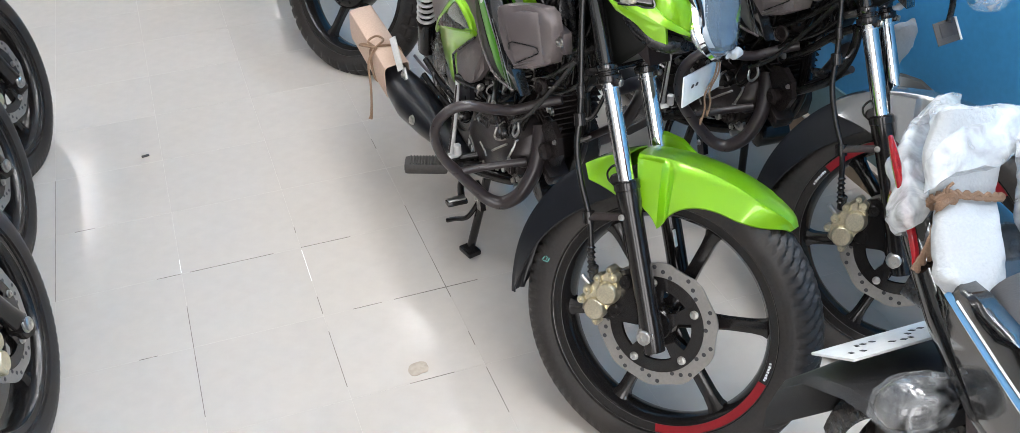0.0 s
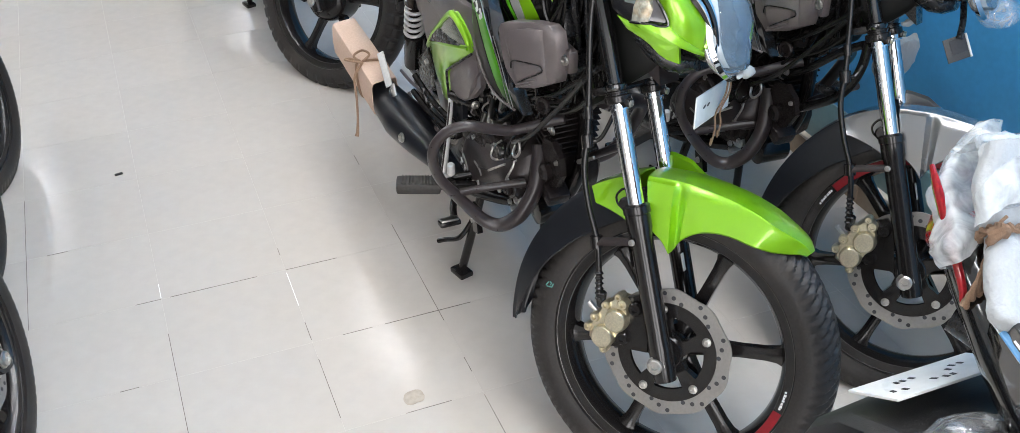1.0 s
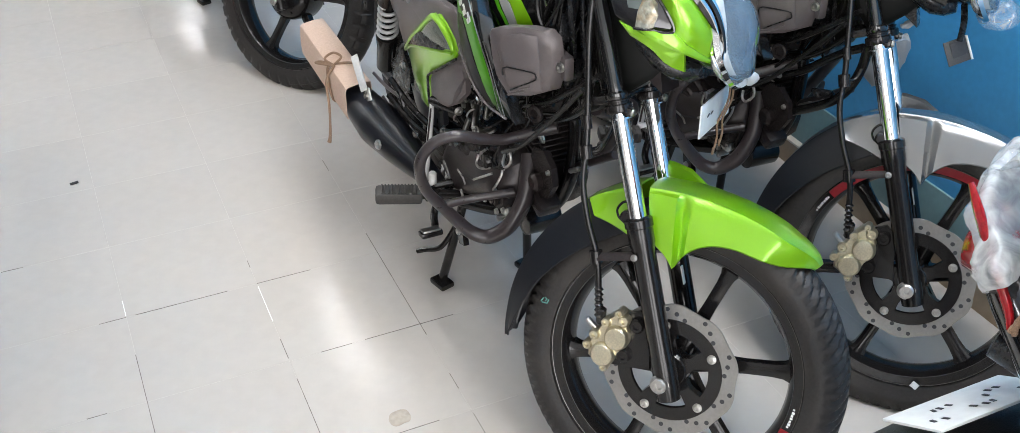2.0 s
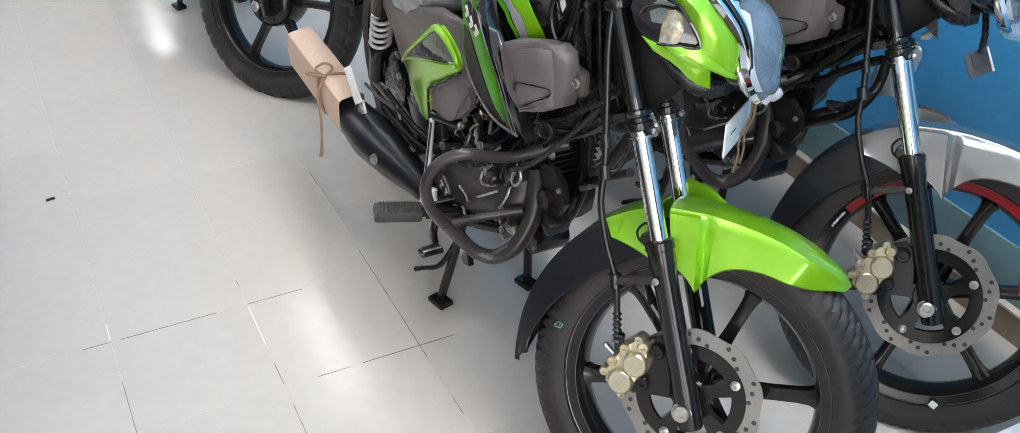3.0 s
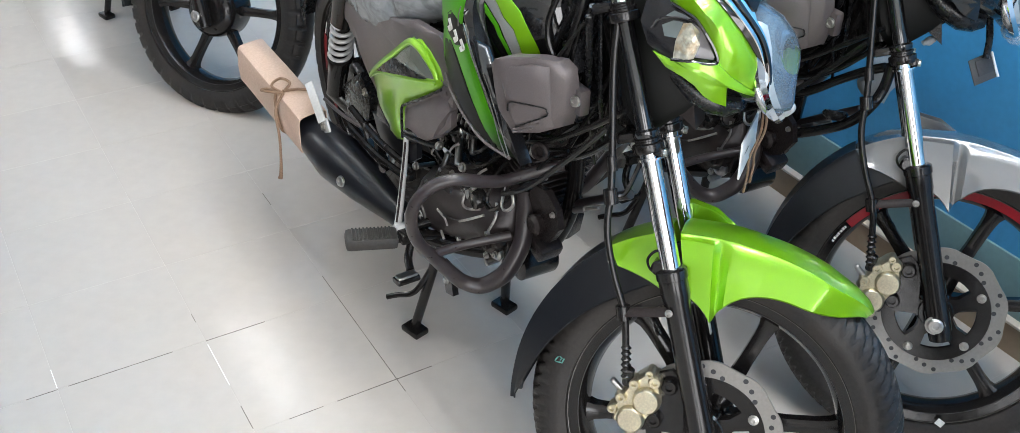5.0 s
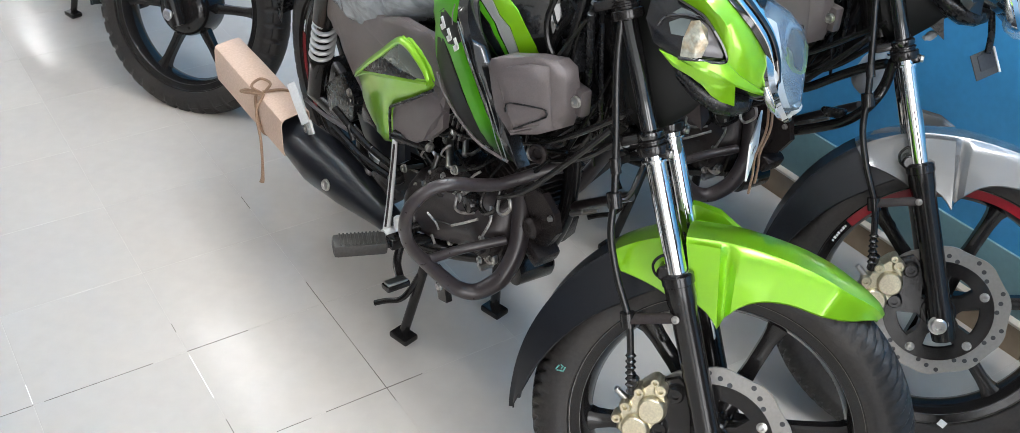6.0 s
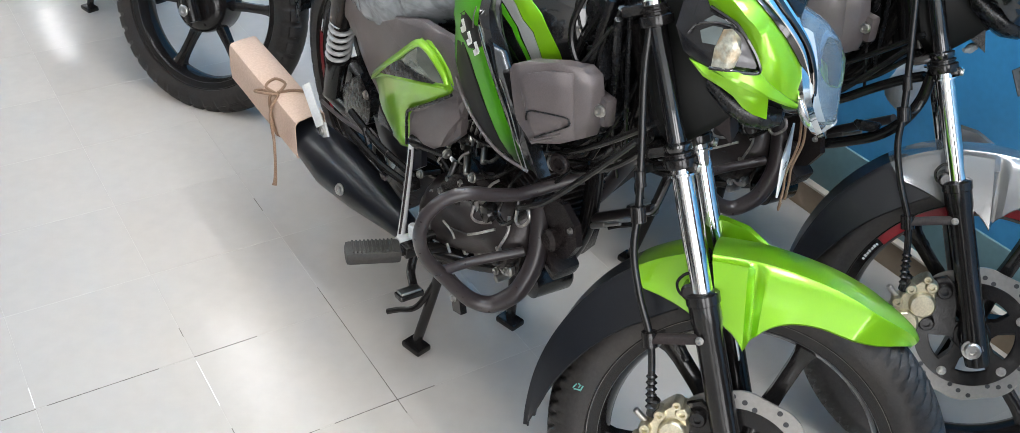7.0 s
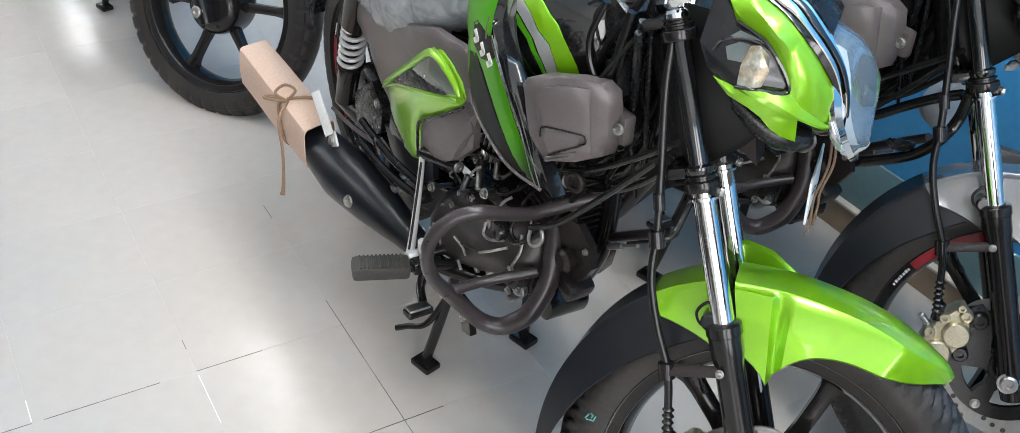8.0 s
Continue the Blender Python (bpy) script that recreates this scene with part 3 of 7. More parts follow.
def fork_lower(s):
    def build(bm):
        d = STEER_AXIS
        base = fork_at(s * 0.085, 0.262)
        lathe(bm, [(0.012, -0.034), (0.020, -0.032), (0.0215, -0.012), (0.0215, 0.03), (0.0205, 0.05), (0.0205, 0.24), (0.0225, 0.25), (0.0225, 0.275),
                   (0.0245, 0.277), (0.0245, 0.29), (0.021, 0.293), (0.016, 0.294)], base, d, 26)
        # axle clamp
        lathe(bm, [(0.011, -0.016), (0.017, -0.015), (0.018, 0.0), (0.017, 0.015), (0.011, 0.016)], (s * 0.085, 0, WHEEL_R - 0.025), (1, 0, 0), 22)
    return build


CALIPER = Vector((-0.072, 0.106, 0.283))
CALIPER_TILT = Matrix.Rotation(radians(18), 4, "X")


def on_caliper(y, z, x=0.0):
    return CALIPER + CALIPER_TILT @ Vector((x, y, z))


def caliper(bm):
    loft(bm, [[on_caliper(y * g, z * g, x) for y, z in ((-0.018, -0.03), (-0.006, -0.046), (0.024, -0.044), (0.036, -0.02), (0.036, 0.03), (0.026, 0.058), (0.004, 0.064), (-0.012, 0.045), (-0.02, 0.01))] for x, g in ((0.03, 0.9), (0.024, 1.0), (-0.006, 1.0), (-0.012, 0.9))])


def caliper_bits(bike, cal):
    for k, (y, z, r) in enumerate(((0.002, -0.021, 0.0215), (-0.001, 0.021, 0.0215))):
        part("piston_cover", lambda bm: lathe(bm, [(r * 0.8, 0.012), (r, 0.010), (r + 0.001, -0.008), (r, -0.014), (r - 0.003, -0.0175), (0.0, -0.0175)], on_caliper(y, z, -0.006), (1, 0, 0), 28), gold, cal, key="piston%d" % k)
    for k, (y, z, r, h) in enumerate(((0.034, 0.0, 0.0095, 0.02), (0.034, -0.026, 0.0085, 0.016), (0.03, 0.032, 0.009, 0.018), (0.006, 0.055, 0.0105, 0.018), (-0.012, -0.044, 0.008, 0.01), (0.02, 0.062, 0.0075, 0.02))):
        part("caliper_boss", lambda bm: lathe(bm, [(r, 0.012), (r * 1.05, -h * 0.6), (r * 0.8, -h * 0.85), (r * 0.45, -h * 0.85), (r * 0.4, -h * 0.5), (0, -h * 0.5)], on_caliper(y, z, -0.004), (1, 0, 0), 16), gold, cal, key="boss%d" % k)
    part("hose_banjo", lambda bm: rod(bm, on_caliper(0.038, 0.02, -0.006), on_caliper(0.05, 0.05, -0.016), 0.0085, 12), satin_black, cal, key="banjo")
    part("bleed_screw", lambda bm: rod(bm, on_caliper(0.04, 0.006, -0.004), on_caliper(0.062, 0.014, -0.01), 0.0052, 10), steel, cal, key="bleed")


def caliper_bracket(bm):
    loft(bm, [[Vector((x, y, z)) for y, z in ((0.03, 0.262), (0.10, 0.245), (0.112, 0.30), (0.098, 0.345), (0.075, 0.36), (0.052, 0.345))] for x in (-0.062, -0.073)])


HOSE = [(-0.09, 0.300, 0.86), (-0.09, 0.288, 0.792), (-0.09, 0.262, 0.691), (-0.09, 0.243, 0.615), (-0.092, 0.231, 0.551), (-0.094, 0.204, 0.491), (-0.094, 0.170, 0.432), (-0.09, 0.150, 0.367), (-0.086, 0.138, 0.322)]


def triple_clamp(z):
    def build(bm):
        d = STEER_AXIS
        for s in (-1, 1):
            o = fork_at(s * 0.085, z)
            lathe(bm, [(0.0165, -0.012), (0.0225, -0.0115), (0.0235, -0.009), (0.0235, 0.001), (0.0215, 0.0025), (0.0185, 0.003), (0.0185, 0.006), (0.0205, 0.007), (0.0205, 0.009), (0.017, 0.0105), (0.017, 0.013), (0.0185, 0.014), (0.0185, 0.016), (0.014, 0.017)], o, d, 24)
        a = fork_at(0, z)
        block(bm, a + Vector((0, 0.024, 0.002)), (0.17, 0.052, 0.015), 0.005, Matrix.Rotation(-RAKE, 4, "X"))
    return build


def front_end(bike, angle, paint, tape, spin, disc):
    m = steer(angle)
    # a steered wheel leans, so its hub sits lower
    lean = math.asin(math.sin(radians(angle)) * math.sin(RAKE))
    drop = WHEEL_R * 1.02 * math.cos(lean) - 0.010 - (m @ Vector((0, 0, WHEEL_R))).z
    wheel(bike, m, "front_wheel", tape, spin, disc, drop=drop, grow=1.02)
    low = m @ Matrix.Translation((0, 0, drop))
    for s, nm in ((-1, "r"), (1, "l")):
        leg = part("fork_leg", fork_lower(s), satin_black, bike, "satin black fork slider", m, key="fork_" + nm)
        part("fork_tube", lambda bm: rod(bm, fork_at(s * 0.085, 0.5), fork_at(s * 0.085, 0.703), 0.0155, 22), chrome, leg, "chromed fork tube", key="stanchion_" + nm)
        part("fork_shroud", lambda bm: lathe(bm, [(0.013, -0.012), (0.0195, 0.0), (0.0195, 0.006), (0.0135, 0.009), (0.0132, 0.185), (0.0115, 0.19)], fork_at(s * 0.085, 0.708), STEER_AXIS, 22), black_paint, leg, key="fork_shroud_" + nm)
        part("fork_ring", lambda bm: lathe(bm, [(0.0157, -0.002), (0.0205, -0.0015), (0.0205, 0.0015), (0.0157, 0.002)], fork_at(s * 0.085, 0.676), STEER_AXIS, 22), chrome, leg, key="fork_ring_" + nm)
        part("axle_nut", lambda bm: (lathe(bm, [(0.0175, 0), (0.0175, 0.003), (0.014, 0.0035), (0.014, 0.009), (0.0115, 0.011), (0.006, 0.011), (0.005, 0.007), (0, 0.007)], (s * 0.101, 0, WHEEL_R - 0.025), (s, 0, 0), 16)), steel, leg, key="nut_" + nm)
    part("lower_fork_clamp", triple_clamp(0.695), satin_black, bike, "", m, key="clamp_low")
    for s in (-1, 1):
        part("clamp_bolt", lambda bm: bolt(bm, fork_at(s * 0.085, 0.692) + Vector((s * 0.006, -0.022, 0)), (0, -1, 0.1), 0.0062, 0.009), steel, bike, "", m, key="clamp_bolt%d" % s)
        part("clamp_ear", lambda bm: block(bm, fork_at(s * 0.085, 0.692) + Vector((s * 0.006, -0.018, 0)), (0.016, 0.016, 0.014), 0.003), satin_black, bike, "", m, key="clamp_ear%d" % s)

    def headstock(bm):
        # black wiring box and brackets that fill the space between fork, lamp and frame
        side = [(0.150, 0.775), (0.205, 0.716), (0.236, 0.702), (0.262, 0.724), (0.318, 0.846), (0.300, 0.90), (0.20, 0.90), (0.165, 0.84)]
        loft(bm, [[Vector((x, (y - 0.24) * g + 0.24, (z - 0.80) * g + 0.80)) for y, z in side] for x, g in ((-0.058, 0.86), (-0.05, 1.0), (0.05, 1.0), (0.058, 0.86))])
    part("headstock_cover", headstock, decal_black, bike, "black cover between fork and headlamp", m, key="headstock_cover")
    part("upper_fork_clamp", triple_clamp(0.868), satin_black, bike, "", m, key="clamp_up")
    part("axle", lambda bm: rod(bm, (-0.1, 0, WHEEL_R), (0.1, 0, WHEEL_R), 0.009, 14), steel, bike, "", low, key="axle")
    fender = part("front_fender", lambda bm: fender_strip(bm, list(np.linspace(35.8, -8.6, 34)) + [-9.5, -10.7, -12.0, -12.8, -13.8, -14.8, -17, -19.5, -22, -24.3], HEM, half_width, flare=side_fold), paint, bike,
                  "painted front fender with creased sides", m, key="fender")
    part("fender_wing", fender_wing, paint, fender, key="fender_wing")
    part("fender_rear_panel", lambda bm: fender_strip(bm, np.linspace(-28.2, -45, 16), lambda a: float(np.interp(a, (-45, -33, -26), (CREST(-45) - 0.028, 0.226, 0.224))), lambda a: 0.0585, ridge=0.004), paint, fender, key="fender_back")
    part("fender_flap", lambda bm: fender_strip(bm, np.linspace(-37.5, -107, 46), lambda a: HEM_BACK(a), lambda a: 0.0555 - 0.034 * max(0, (-a - 74) / 33) ** 1.5, thick=0.0025, ridge=0.001), flap_black, fender,
         "black plastic rear half of the fender", key="fender_flap")

    for s in (-1, 1):
        part("fender_stay", lambda bm: lathe(bm, [(0.008, -0.02), (0.012, -0.018), (0.0125, 0.012), (0.009, 0.015), (0, 0.015)], fork_at(s * 0.085, 0.5) + Vector((-s * 0.004, 0.028, 0.02)), (s, 0.0, 0.0), 14), satin_black, bike, "", m, key="fender_stay%d" % s)
    for s in (-1, 1):
        part("fender_wire_loop", lambda bm: tube(bm, [fork_at(s * 0.088, 0.50) + Vector((s * 0.004, dy, dz)) for dy, dz in ((0.026, 0.012), (0.040, 0.014), (0.048, 0.028), (0.040, 0.044), (0.026, 0.046))], 0.0022, 6), cable_rubber, bike, "", m, key="wire_loop%d" % s)
    if disc:
        cal = part("brake_caliper", caliper, gold, bike, "gold brake caliper", m, key="caliper")
        part("caliper_bracket", caliper_bracket, satin_black, cal, key="caliper_bracket")

        caliper_bits(bike, cal)
        for k, (y, z) in enumerate(((0.072, 0.335), (0.08, 0.272))):
            part("bracket_bolt", lambda bm: lathe(bm, [(0.013, 0.01), (0.0135, -0.006), (0.0105, -0.01), (0.006, -0.01), (0.0055, -0.006), (0, -0.006)], (-0.075, y, z), (1, 0, 0), 18), satin_black, cal, key="bracket_bolt%d" % k)
        hose = part("brake_hose", lambda bm: tube(bm, HOSE, 0.0058, 10, 8), cable_rubber, bike, "black rubber brake hose", m, key="hose")

        part("hose_bracket", lambda bm: tube(bm, [fork_at(-0.1, 0.462) + Vector((0, 0.012, 0)), (-0.1, 0.145, 0.447), (-0.098, 0.176, 0.434)], 0.0085, 8, flat=0.45), brown_black, hose, key="hose_bracket")
        for k, (x, y, z, r) in enumerate(((-0.094, 0.172, 0.434, 0.0115), (-0.091, 0.240, 0.603, 0.011), (-0.0905, 0.252, 0.652, 0.008))):
            part("hose_collar", lambda bm: lathe(bm, [(r * 0.6, -0.012), (r, -0.011), (r, 0.011), (r * 0.6, 0.012)], (x, y, z), (0.0, 0.35, 0.93), 14), satin_black, hose, key="collar%d" % k)
        part("hose_guide", lambda bm: tube(bm, [(-0.091, 0.24, 0.603), (-0.078, 0.222, 0.612), (-0.06, 0.215, 0.66)], 0.004, 8), satin_black, hose, key="hose_guide")
        for k in range(6):
            part("hose_ring", lambda bm: lathe(bm, [(0.006, -0.003), (0.0086, 0), (0.006, 0.003)], (-0.0905 + k * 0.0007, 0.1525 - 0.0024 * k, 0.378 - 0.0095 * k), (0.05, 0.25, 0.96), 12), cable_rubber, hose, key="hose_ring%d" % k)
        part("clip_bolt", lambda bm: bolt(bm, fork_at(-0.107, 0.462) + Vector((0, 0.012, 0)), r=0.0048), disc_steel, hose, key="clip_bolt")
        part("fork_sticker", lambda bm: block(bm, fork_at(0.066, 0.40) + Vector((-0.0025, -0.014, 0)), (0.012, 0.002, 0.034), 0.0005, Matrix.Rotation(-RAKE, 4, "X")), white_mark, bike, "small white label on the fork", m, key="fork_sticker")


def mirror_if(bm, s):
    if s > 0:
        for v in bm.verts:
            v.co.x = -v.co.x


LAMP_W = curved([(0.055, 0.015), (0.067, 0.036), (0.08, 0.058), (0.10, 0.086), (0.13, 0.113), (0.18, 0.131), (0.26, 0.128)])


def headlamp(bike, m, paint, hung_plate=False, dark_lamp=False):
    secs = [(0.104, 0.064, 0.795, 0.922, 0.6), (0.125, 0.086, 0.787, 0.938, 0.5), (0.16, 0.106, 0.787, 0.948, 0.35), (0.20, 0.113, 0.80, 0.958, 0.2), (0.25, 0.098, 0.83, 0.962, 0.1)]

    def ring(y, w, z0, z1, tilt=0.6):
        c, h = (z0 + z1) / 2, (z1 - z0) / 2
        return [Vector((w * math.copysign(abs(math.cos(a)) ** 0.62, math.cos(a)), y + tilt * h * math.sin(a), c + h * math.copysign(abs(math.sin(a)) ** 0.75, math.sin(a)))) for a in np.linspace(0, 2 * math.pi, 36, endpoint=False)]

    fairing = part("headlamp_housing", lambda bm: loft(bm, [ring(*s) for s in secs]), black_paint, bike, "glossy black headlamp housing", m, key="lamp_housing_bike")

    def lens(bm):
        loft(bm, [ring(0.099, 0.076, 0.784, 0.930), ring(0.077, 0.071, 0.786, 0.926, 0.55), ring(0.058, 0.058, 0.790, 0.915, 0.42), ring(0.0455, 0.041, 0.796, 0.897, 0.3), ring(0.039, 0.020, 0.806, 0.877, 0.2)])
    part("headlamp_lens", lens, lens_clear, fairing, "clear bluish headlamp lens", key="lamp_lens")

    def bezel(bm):
        loft(bm, [ring(0.103, 0.083, 0.770, 0.937), ring(0.094, 0.085, 0.767, 0.939), ring(0.085, 0.080, 0.772, 0.934), ring(0.092, 0.073, 0.782, 0.926)], closed=True)
    part("chrome_bezel", bezel, chrome, fairing, "chrome rim of the headlamp", key="lamp_bezel")

    def belly(bm):
        # the housing's rounded underside between the side panels
        rings = []
        for y, w, z0, z1 in ((0.100, 0.070, 0.771, 0.80), (0.118, 0.088, 0.760, 0.80), (0.145, 0.101, 0.757, 0.81), (0.175, 0.106, 0.768, 0.82), (0.205, 0.104, 0.79, 0.83)):
            rings.append(ring(y, w, z0, z1, 0.2))
        loft(bm, rings)
    part("lamp_belly", belly, black_plastic, fairing, "dark rounded underside of the housing", key="lamp_belly")

    def chin(bm):
        half = [(0.080, 0.086, 0.818), (0.074, 0.076, 0.802), (0.058, 0.064, 0.790), (0.032, 0.055, 0.784)]
        tube(bm, [(-x, y, z) for x, y, z in half] + [(0.0, 0.051, 0.783)] + half[::-1], [0.004, 0.007, 0.0095, 0.0105, 0.0105, 0.0105, 0.0095, 0.007, 0.004], 12, 6, flat=0.8)
    part("lamp_chin", chin, lip_silver, fairing, "silver lip below the lens", key="lamp_chin")

    for s in (-1, 1):
        def frosted(bm):
            arc = [a * s for a in np.linspace(0.62, 2.2, 16)]
            rows = []
            for y, w, z0, z1, tilt in ((0.090, 0.0775, 0.782, 0.931, 0.6), (0.082, 0.0755, 0.784, 0.930, 0.57), (0.075, 0.0715, 0.785, 0.926, 0.54)):
                c, h = (z0 + z1) / 2, (z1 - z0) / 2
                rows.append([Vector((s * w * abs(math.sin(a)) ** 0.62, y - tilt * h * math.cos(a), c - h * math.copysign(abs(math.cos(a)) ** 0.75, math.cos(a)))) for a in arc])
            loft(bm, [[rows[0][k], rows[1][k], rows[2][k], rows[2][k] + Vector((-s * 0.004, 0.003, 0)), rows[0][k] + Vector((-s * 0.006, 0.002, 0))] for k in range(16)])
        part("lens_edge", frosted, lens_frost, fairing, "frosted pale edge of the lens", key="lens_edge%d" % s)

    def reflector(bm):
        loft(bm, [ring(0.092, 0.060, 0.795, 0.919), ring(0.108, 0.04, 0.82, 0.905), ring(0.122, 0.02, 0.85, 0.885)])
    part("reflector", reflector, reflector_blue, fairing, key="lamp_reflector")

    loop = [(0.27, 0.968), (0.232, 0.952), (0.203, 0.938), (0.177, 0.928), (0.151, 0.910), (0.126, 0.890), (0.107, 0.870), (0.087, 0.848), (0.074, 0.823), (0.067, 0.803), (0.075, 0.801), (0.123, 0.811), (0.117, 0.783), (0.136, 0.786), (0.150, 0.792),
            (0.166, 0.804), (0.183, 0.811), (0.21, 0.818), (0.234, 0.835), (0.214, 0.832), (0.199, 0.830), (0.183, 0.836), (0.153, 0.840), (0.144, 0.845), (0.153, 0.861), (0.168, 0.877), (0.186, 0.892), (0.2, 0.898), (0.216, 0.902), (0.228, 0.906), (0.242, 0.926)]

    def lamp_x(y, z):
        w = LAMP_W(y)
        q = (z - 0.875) / 0.115
        return -w * (1 - 0.16 * abs(q) ** 2.2) - 0.006

    outer = [(0.262, 0.967), (0.232, 0.954), (0.203, 0.940), (0.177, 0.930), (0.151, 0.912), (0.126, 0.892), (0.107, 0.872), (0.092, 0.848), (0.083, 0.828), (0.079, 0.816)]
    inner = [(0.225, 0.985), (0.20, 0.968), (0.178, 0.953), (0.157, 0.941), (0.138, 0.926), (0.117, 0.908), (0.099, 0.888), (0.084, 0.860), (0.076, 0.832), (0.073, 0.812)]

    for s in (-1, 1):
        def cheek(bm):
            rings = []
            for (ya, za), (yb, zb) in zip(outer, inner):
                pa, pb = Vector((lamp_x(ya, za) + 0.006, ya, za)), Vector((-0.072, yb, zb))
                mid = (pa + pb) / 2 + Vector((-0.006, -0.008, 0.004))
                rings.append([pa, pa.lerp(mid, 0.5) + Vector((-0.003, -0.003, 0)), mid, mid.lerp(pb, 0.5) + Vector((-0.003, -0.003, 0)), pb, pb + Vector((0.008, 0.012, -0.004)), pa + Vector((0.01, 0.01, 0))])
            loft(bm, rings)
            mirror_if(bm, s)

        def trim(k):
            def build(bm):
                pts = []
                for (ya, za), (yb, zb) in list(zip(outer, inner))[k:]:
                    pa, pb = Vector((lamp_x(ya, za) + 0.006, ya, za)), Vector((-0.072, yb, zb))
                    pts.append(pa.lerp(pb, 0.2 + 0.25 * k) + Vector((-0.006, -0.008, 0.004)) * (0.8 + 0.4 * (k == 1)))
                tube(bm, pts, [0.0065 - 0.001 * k] * 3 + [0.0035] * 3 + [0.0022] * 2, 8, 4, flat=0.5)
                mirror_if(bm, s)
            return build
        nm = "r" if s < 0 else "l"
        ch = part("lamp_cheek", cheek, black_paint, bike, "glossy black cheek of the headlamp", m, key="lamp_cheek_" + nm)
        for k in range(3):
            part("cheek_trim", trim(k), black_paint if k == 1 else chrome, ch, "glossy trim line", key="lamp_trim%d_%s" % (k, nm))

    for s in (-1, 1):
        def side_panel(bm):
            def ridged(y, z):
                # a raised ridge that runs down to the tip
                ry = curved([(0.80, 0.083), (0.858, 0.119), (0.886, 0.145), (0.922, 0.214), (0.97, 0.28)])(z)
                return lamp_x(y, z) - 0.008 * max(0.0, 1 - abs(y - ry) / 0.032)
            shell(bm, loop, ridged, thick=0.01, edge=0.005, drop=0.005, cuts=3)
            if s > 0:
                for v in bm.verts:
                    v.co.x = -v.co.x

        def crease(bm):
            tip = [(0.074, 0.806), (0.122, 0.829), (0.146, 0.845), (0.152, 0.841), (0.188, 0.8335), (0.15, 0.826), (0.122, 0.816)]
            shell(bm, tip, lambda y, z: lamp_x(y, z) - 0.004 - 0.28 * (0.846 - z), thick=0.01, edge=0.003, drop=0.002, cuts=1)
            if s > 0:
                for v in bm.verts:
                    v.co.x = -v.co.x

        def pod(bm):
            shell(bm, [(0.244, 0.842), (0.214, 0.829), (0.199, 0.827), (0.183, 0.833), (0.153, 0.837), (0.142, 0.845), (0.152, 0.864), (0.168, 0.880), (0.186, 0.895), (0.2, 0.90), (0.225, 0.905), (0.248, 0.935), (0.262, 0.93), (0.262, 0.87)], lambda y, z: lamp_x(y, z) + 0.004, thick=0.012, edge=0.006, drop=0.004, crown=0.004, cuts=2)
            if s > 0:
                for v in bm.verts:
                    v.co.x = -v.co.x

        def bulb(bm):
            shell(bm, [(0.203, 0.834), (0.206, 0.858), (0.202, 0.884), (0.191, 0.888), (0.178, 0.879), (0.172, 0.862), (0.175, 0.841), (0.188, 0.835)], lambda y, z: lamp_x(y, z) - 0.009 + 0.3 * abs(y - 0.19) + 0.0025 * math.sin(y * 700) * math.sin(z * 500), thick=0.012, edge=0.004, drop=0.004, cuts=3)
            mirror_if(bm, s)

        def grey_field(bm):
            shell(bm, [(0.190, 0.888), (0.175, 0.882), (0.160, 0.868), (0.149, 0.850), (0.150, 0.846), (0.176, 0.843), (0.176, 0.86), (0.178, 0.878)], lambda y, z: lamp_x(y, z) - 0.0015, thick=0.004, edge=0.003, drop=0.002, cuts=1)
            mirror_if(bm, s)

        # this patch paints a grey teal reflection onto the dark pod
        def glass(bm):
            shell(bm, [(0.230, 0.874), (0.216, 0.884), (0.203, 0.885), (0.203, 0.871), (0.204, 0.862), (0.223, 0.860)], lambda y, z: lamp_x(y, z) - 0.004, thick=0.006, edge=0.004, drop=0.004, crown=0.002, cuts=1)
            mirror_if(bm, s)

        def glass_brow(bm):
            shell(bm, [(0.229, 0.887), (0.219, 0.897), (0.204, 0.895), (0.194, 0.892), (0.203, 0.890), (0.217, 0.888)], lambda y, z: lamp_x(y, z) - 0.002, thick=0.004, edge=0.002, drop=0.002, cuts=1)
            mirror_if(bm, s)

        def rim_line(bm):
            tube(bm, [(lamp_x(y, z) - 0.003, y, z) for y, z in ((0.243, 0.866), (0.236, 0.88), (0.213, 0.889), (0.19, 0.89))], 0.0016, 6, 5)
            tube(bm, [(lamp_x(y, z) - 0.003, y, z) for y, z in ((0.205, 0.832), (0.183, 0.8355), (0.153, 0.8395), (0.1435, 0.8455), (0.153, 0.862), (0.168, 0.878), (0.186, 0.893), (0.2, 0.8985), (0.226, 0.906))], 0.0026, 6, 5)
            mirror_if(bm, s)
        nm = "r" if s < 0 else "l"
        cowl = part("headlamp_side_panel", side_panel, black_paint if dark_lamp else paint, bike, ("glossy black" if dark_lamp else "painted") + " arrow-shaped headlamp side panel", m, key="lamp_side_" + nm)
        part("panel_crease", crease, black_plastic if dark_lamp else paint, cowl, key="lamp_crease_" + nm)
        ind = part("indicator_pod", pod, smoked, bike, "dark indicator pod set into the side panel", m, key="lamp_pod_" + nm)
        part("indicator_lens", bulb, crystal, ind, "faceted clear lens with an amber bulb behind", key="lamp_bulb_" + nm)
        part("pod_field", grey_field, pod_grey, ind, "grey smoked field", key="lamp_podfield_" + nm)
        part("pod_glass", glass, pod_glass, ind, "grey teal patch painted as a reflection", key="lamp_podglass_" + nm)
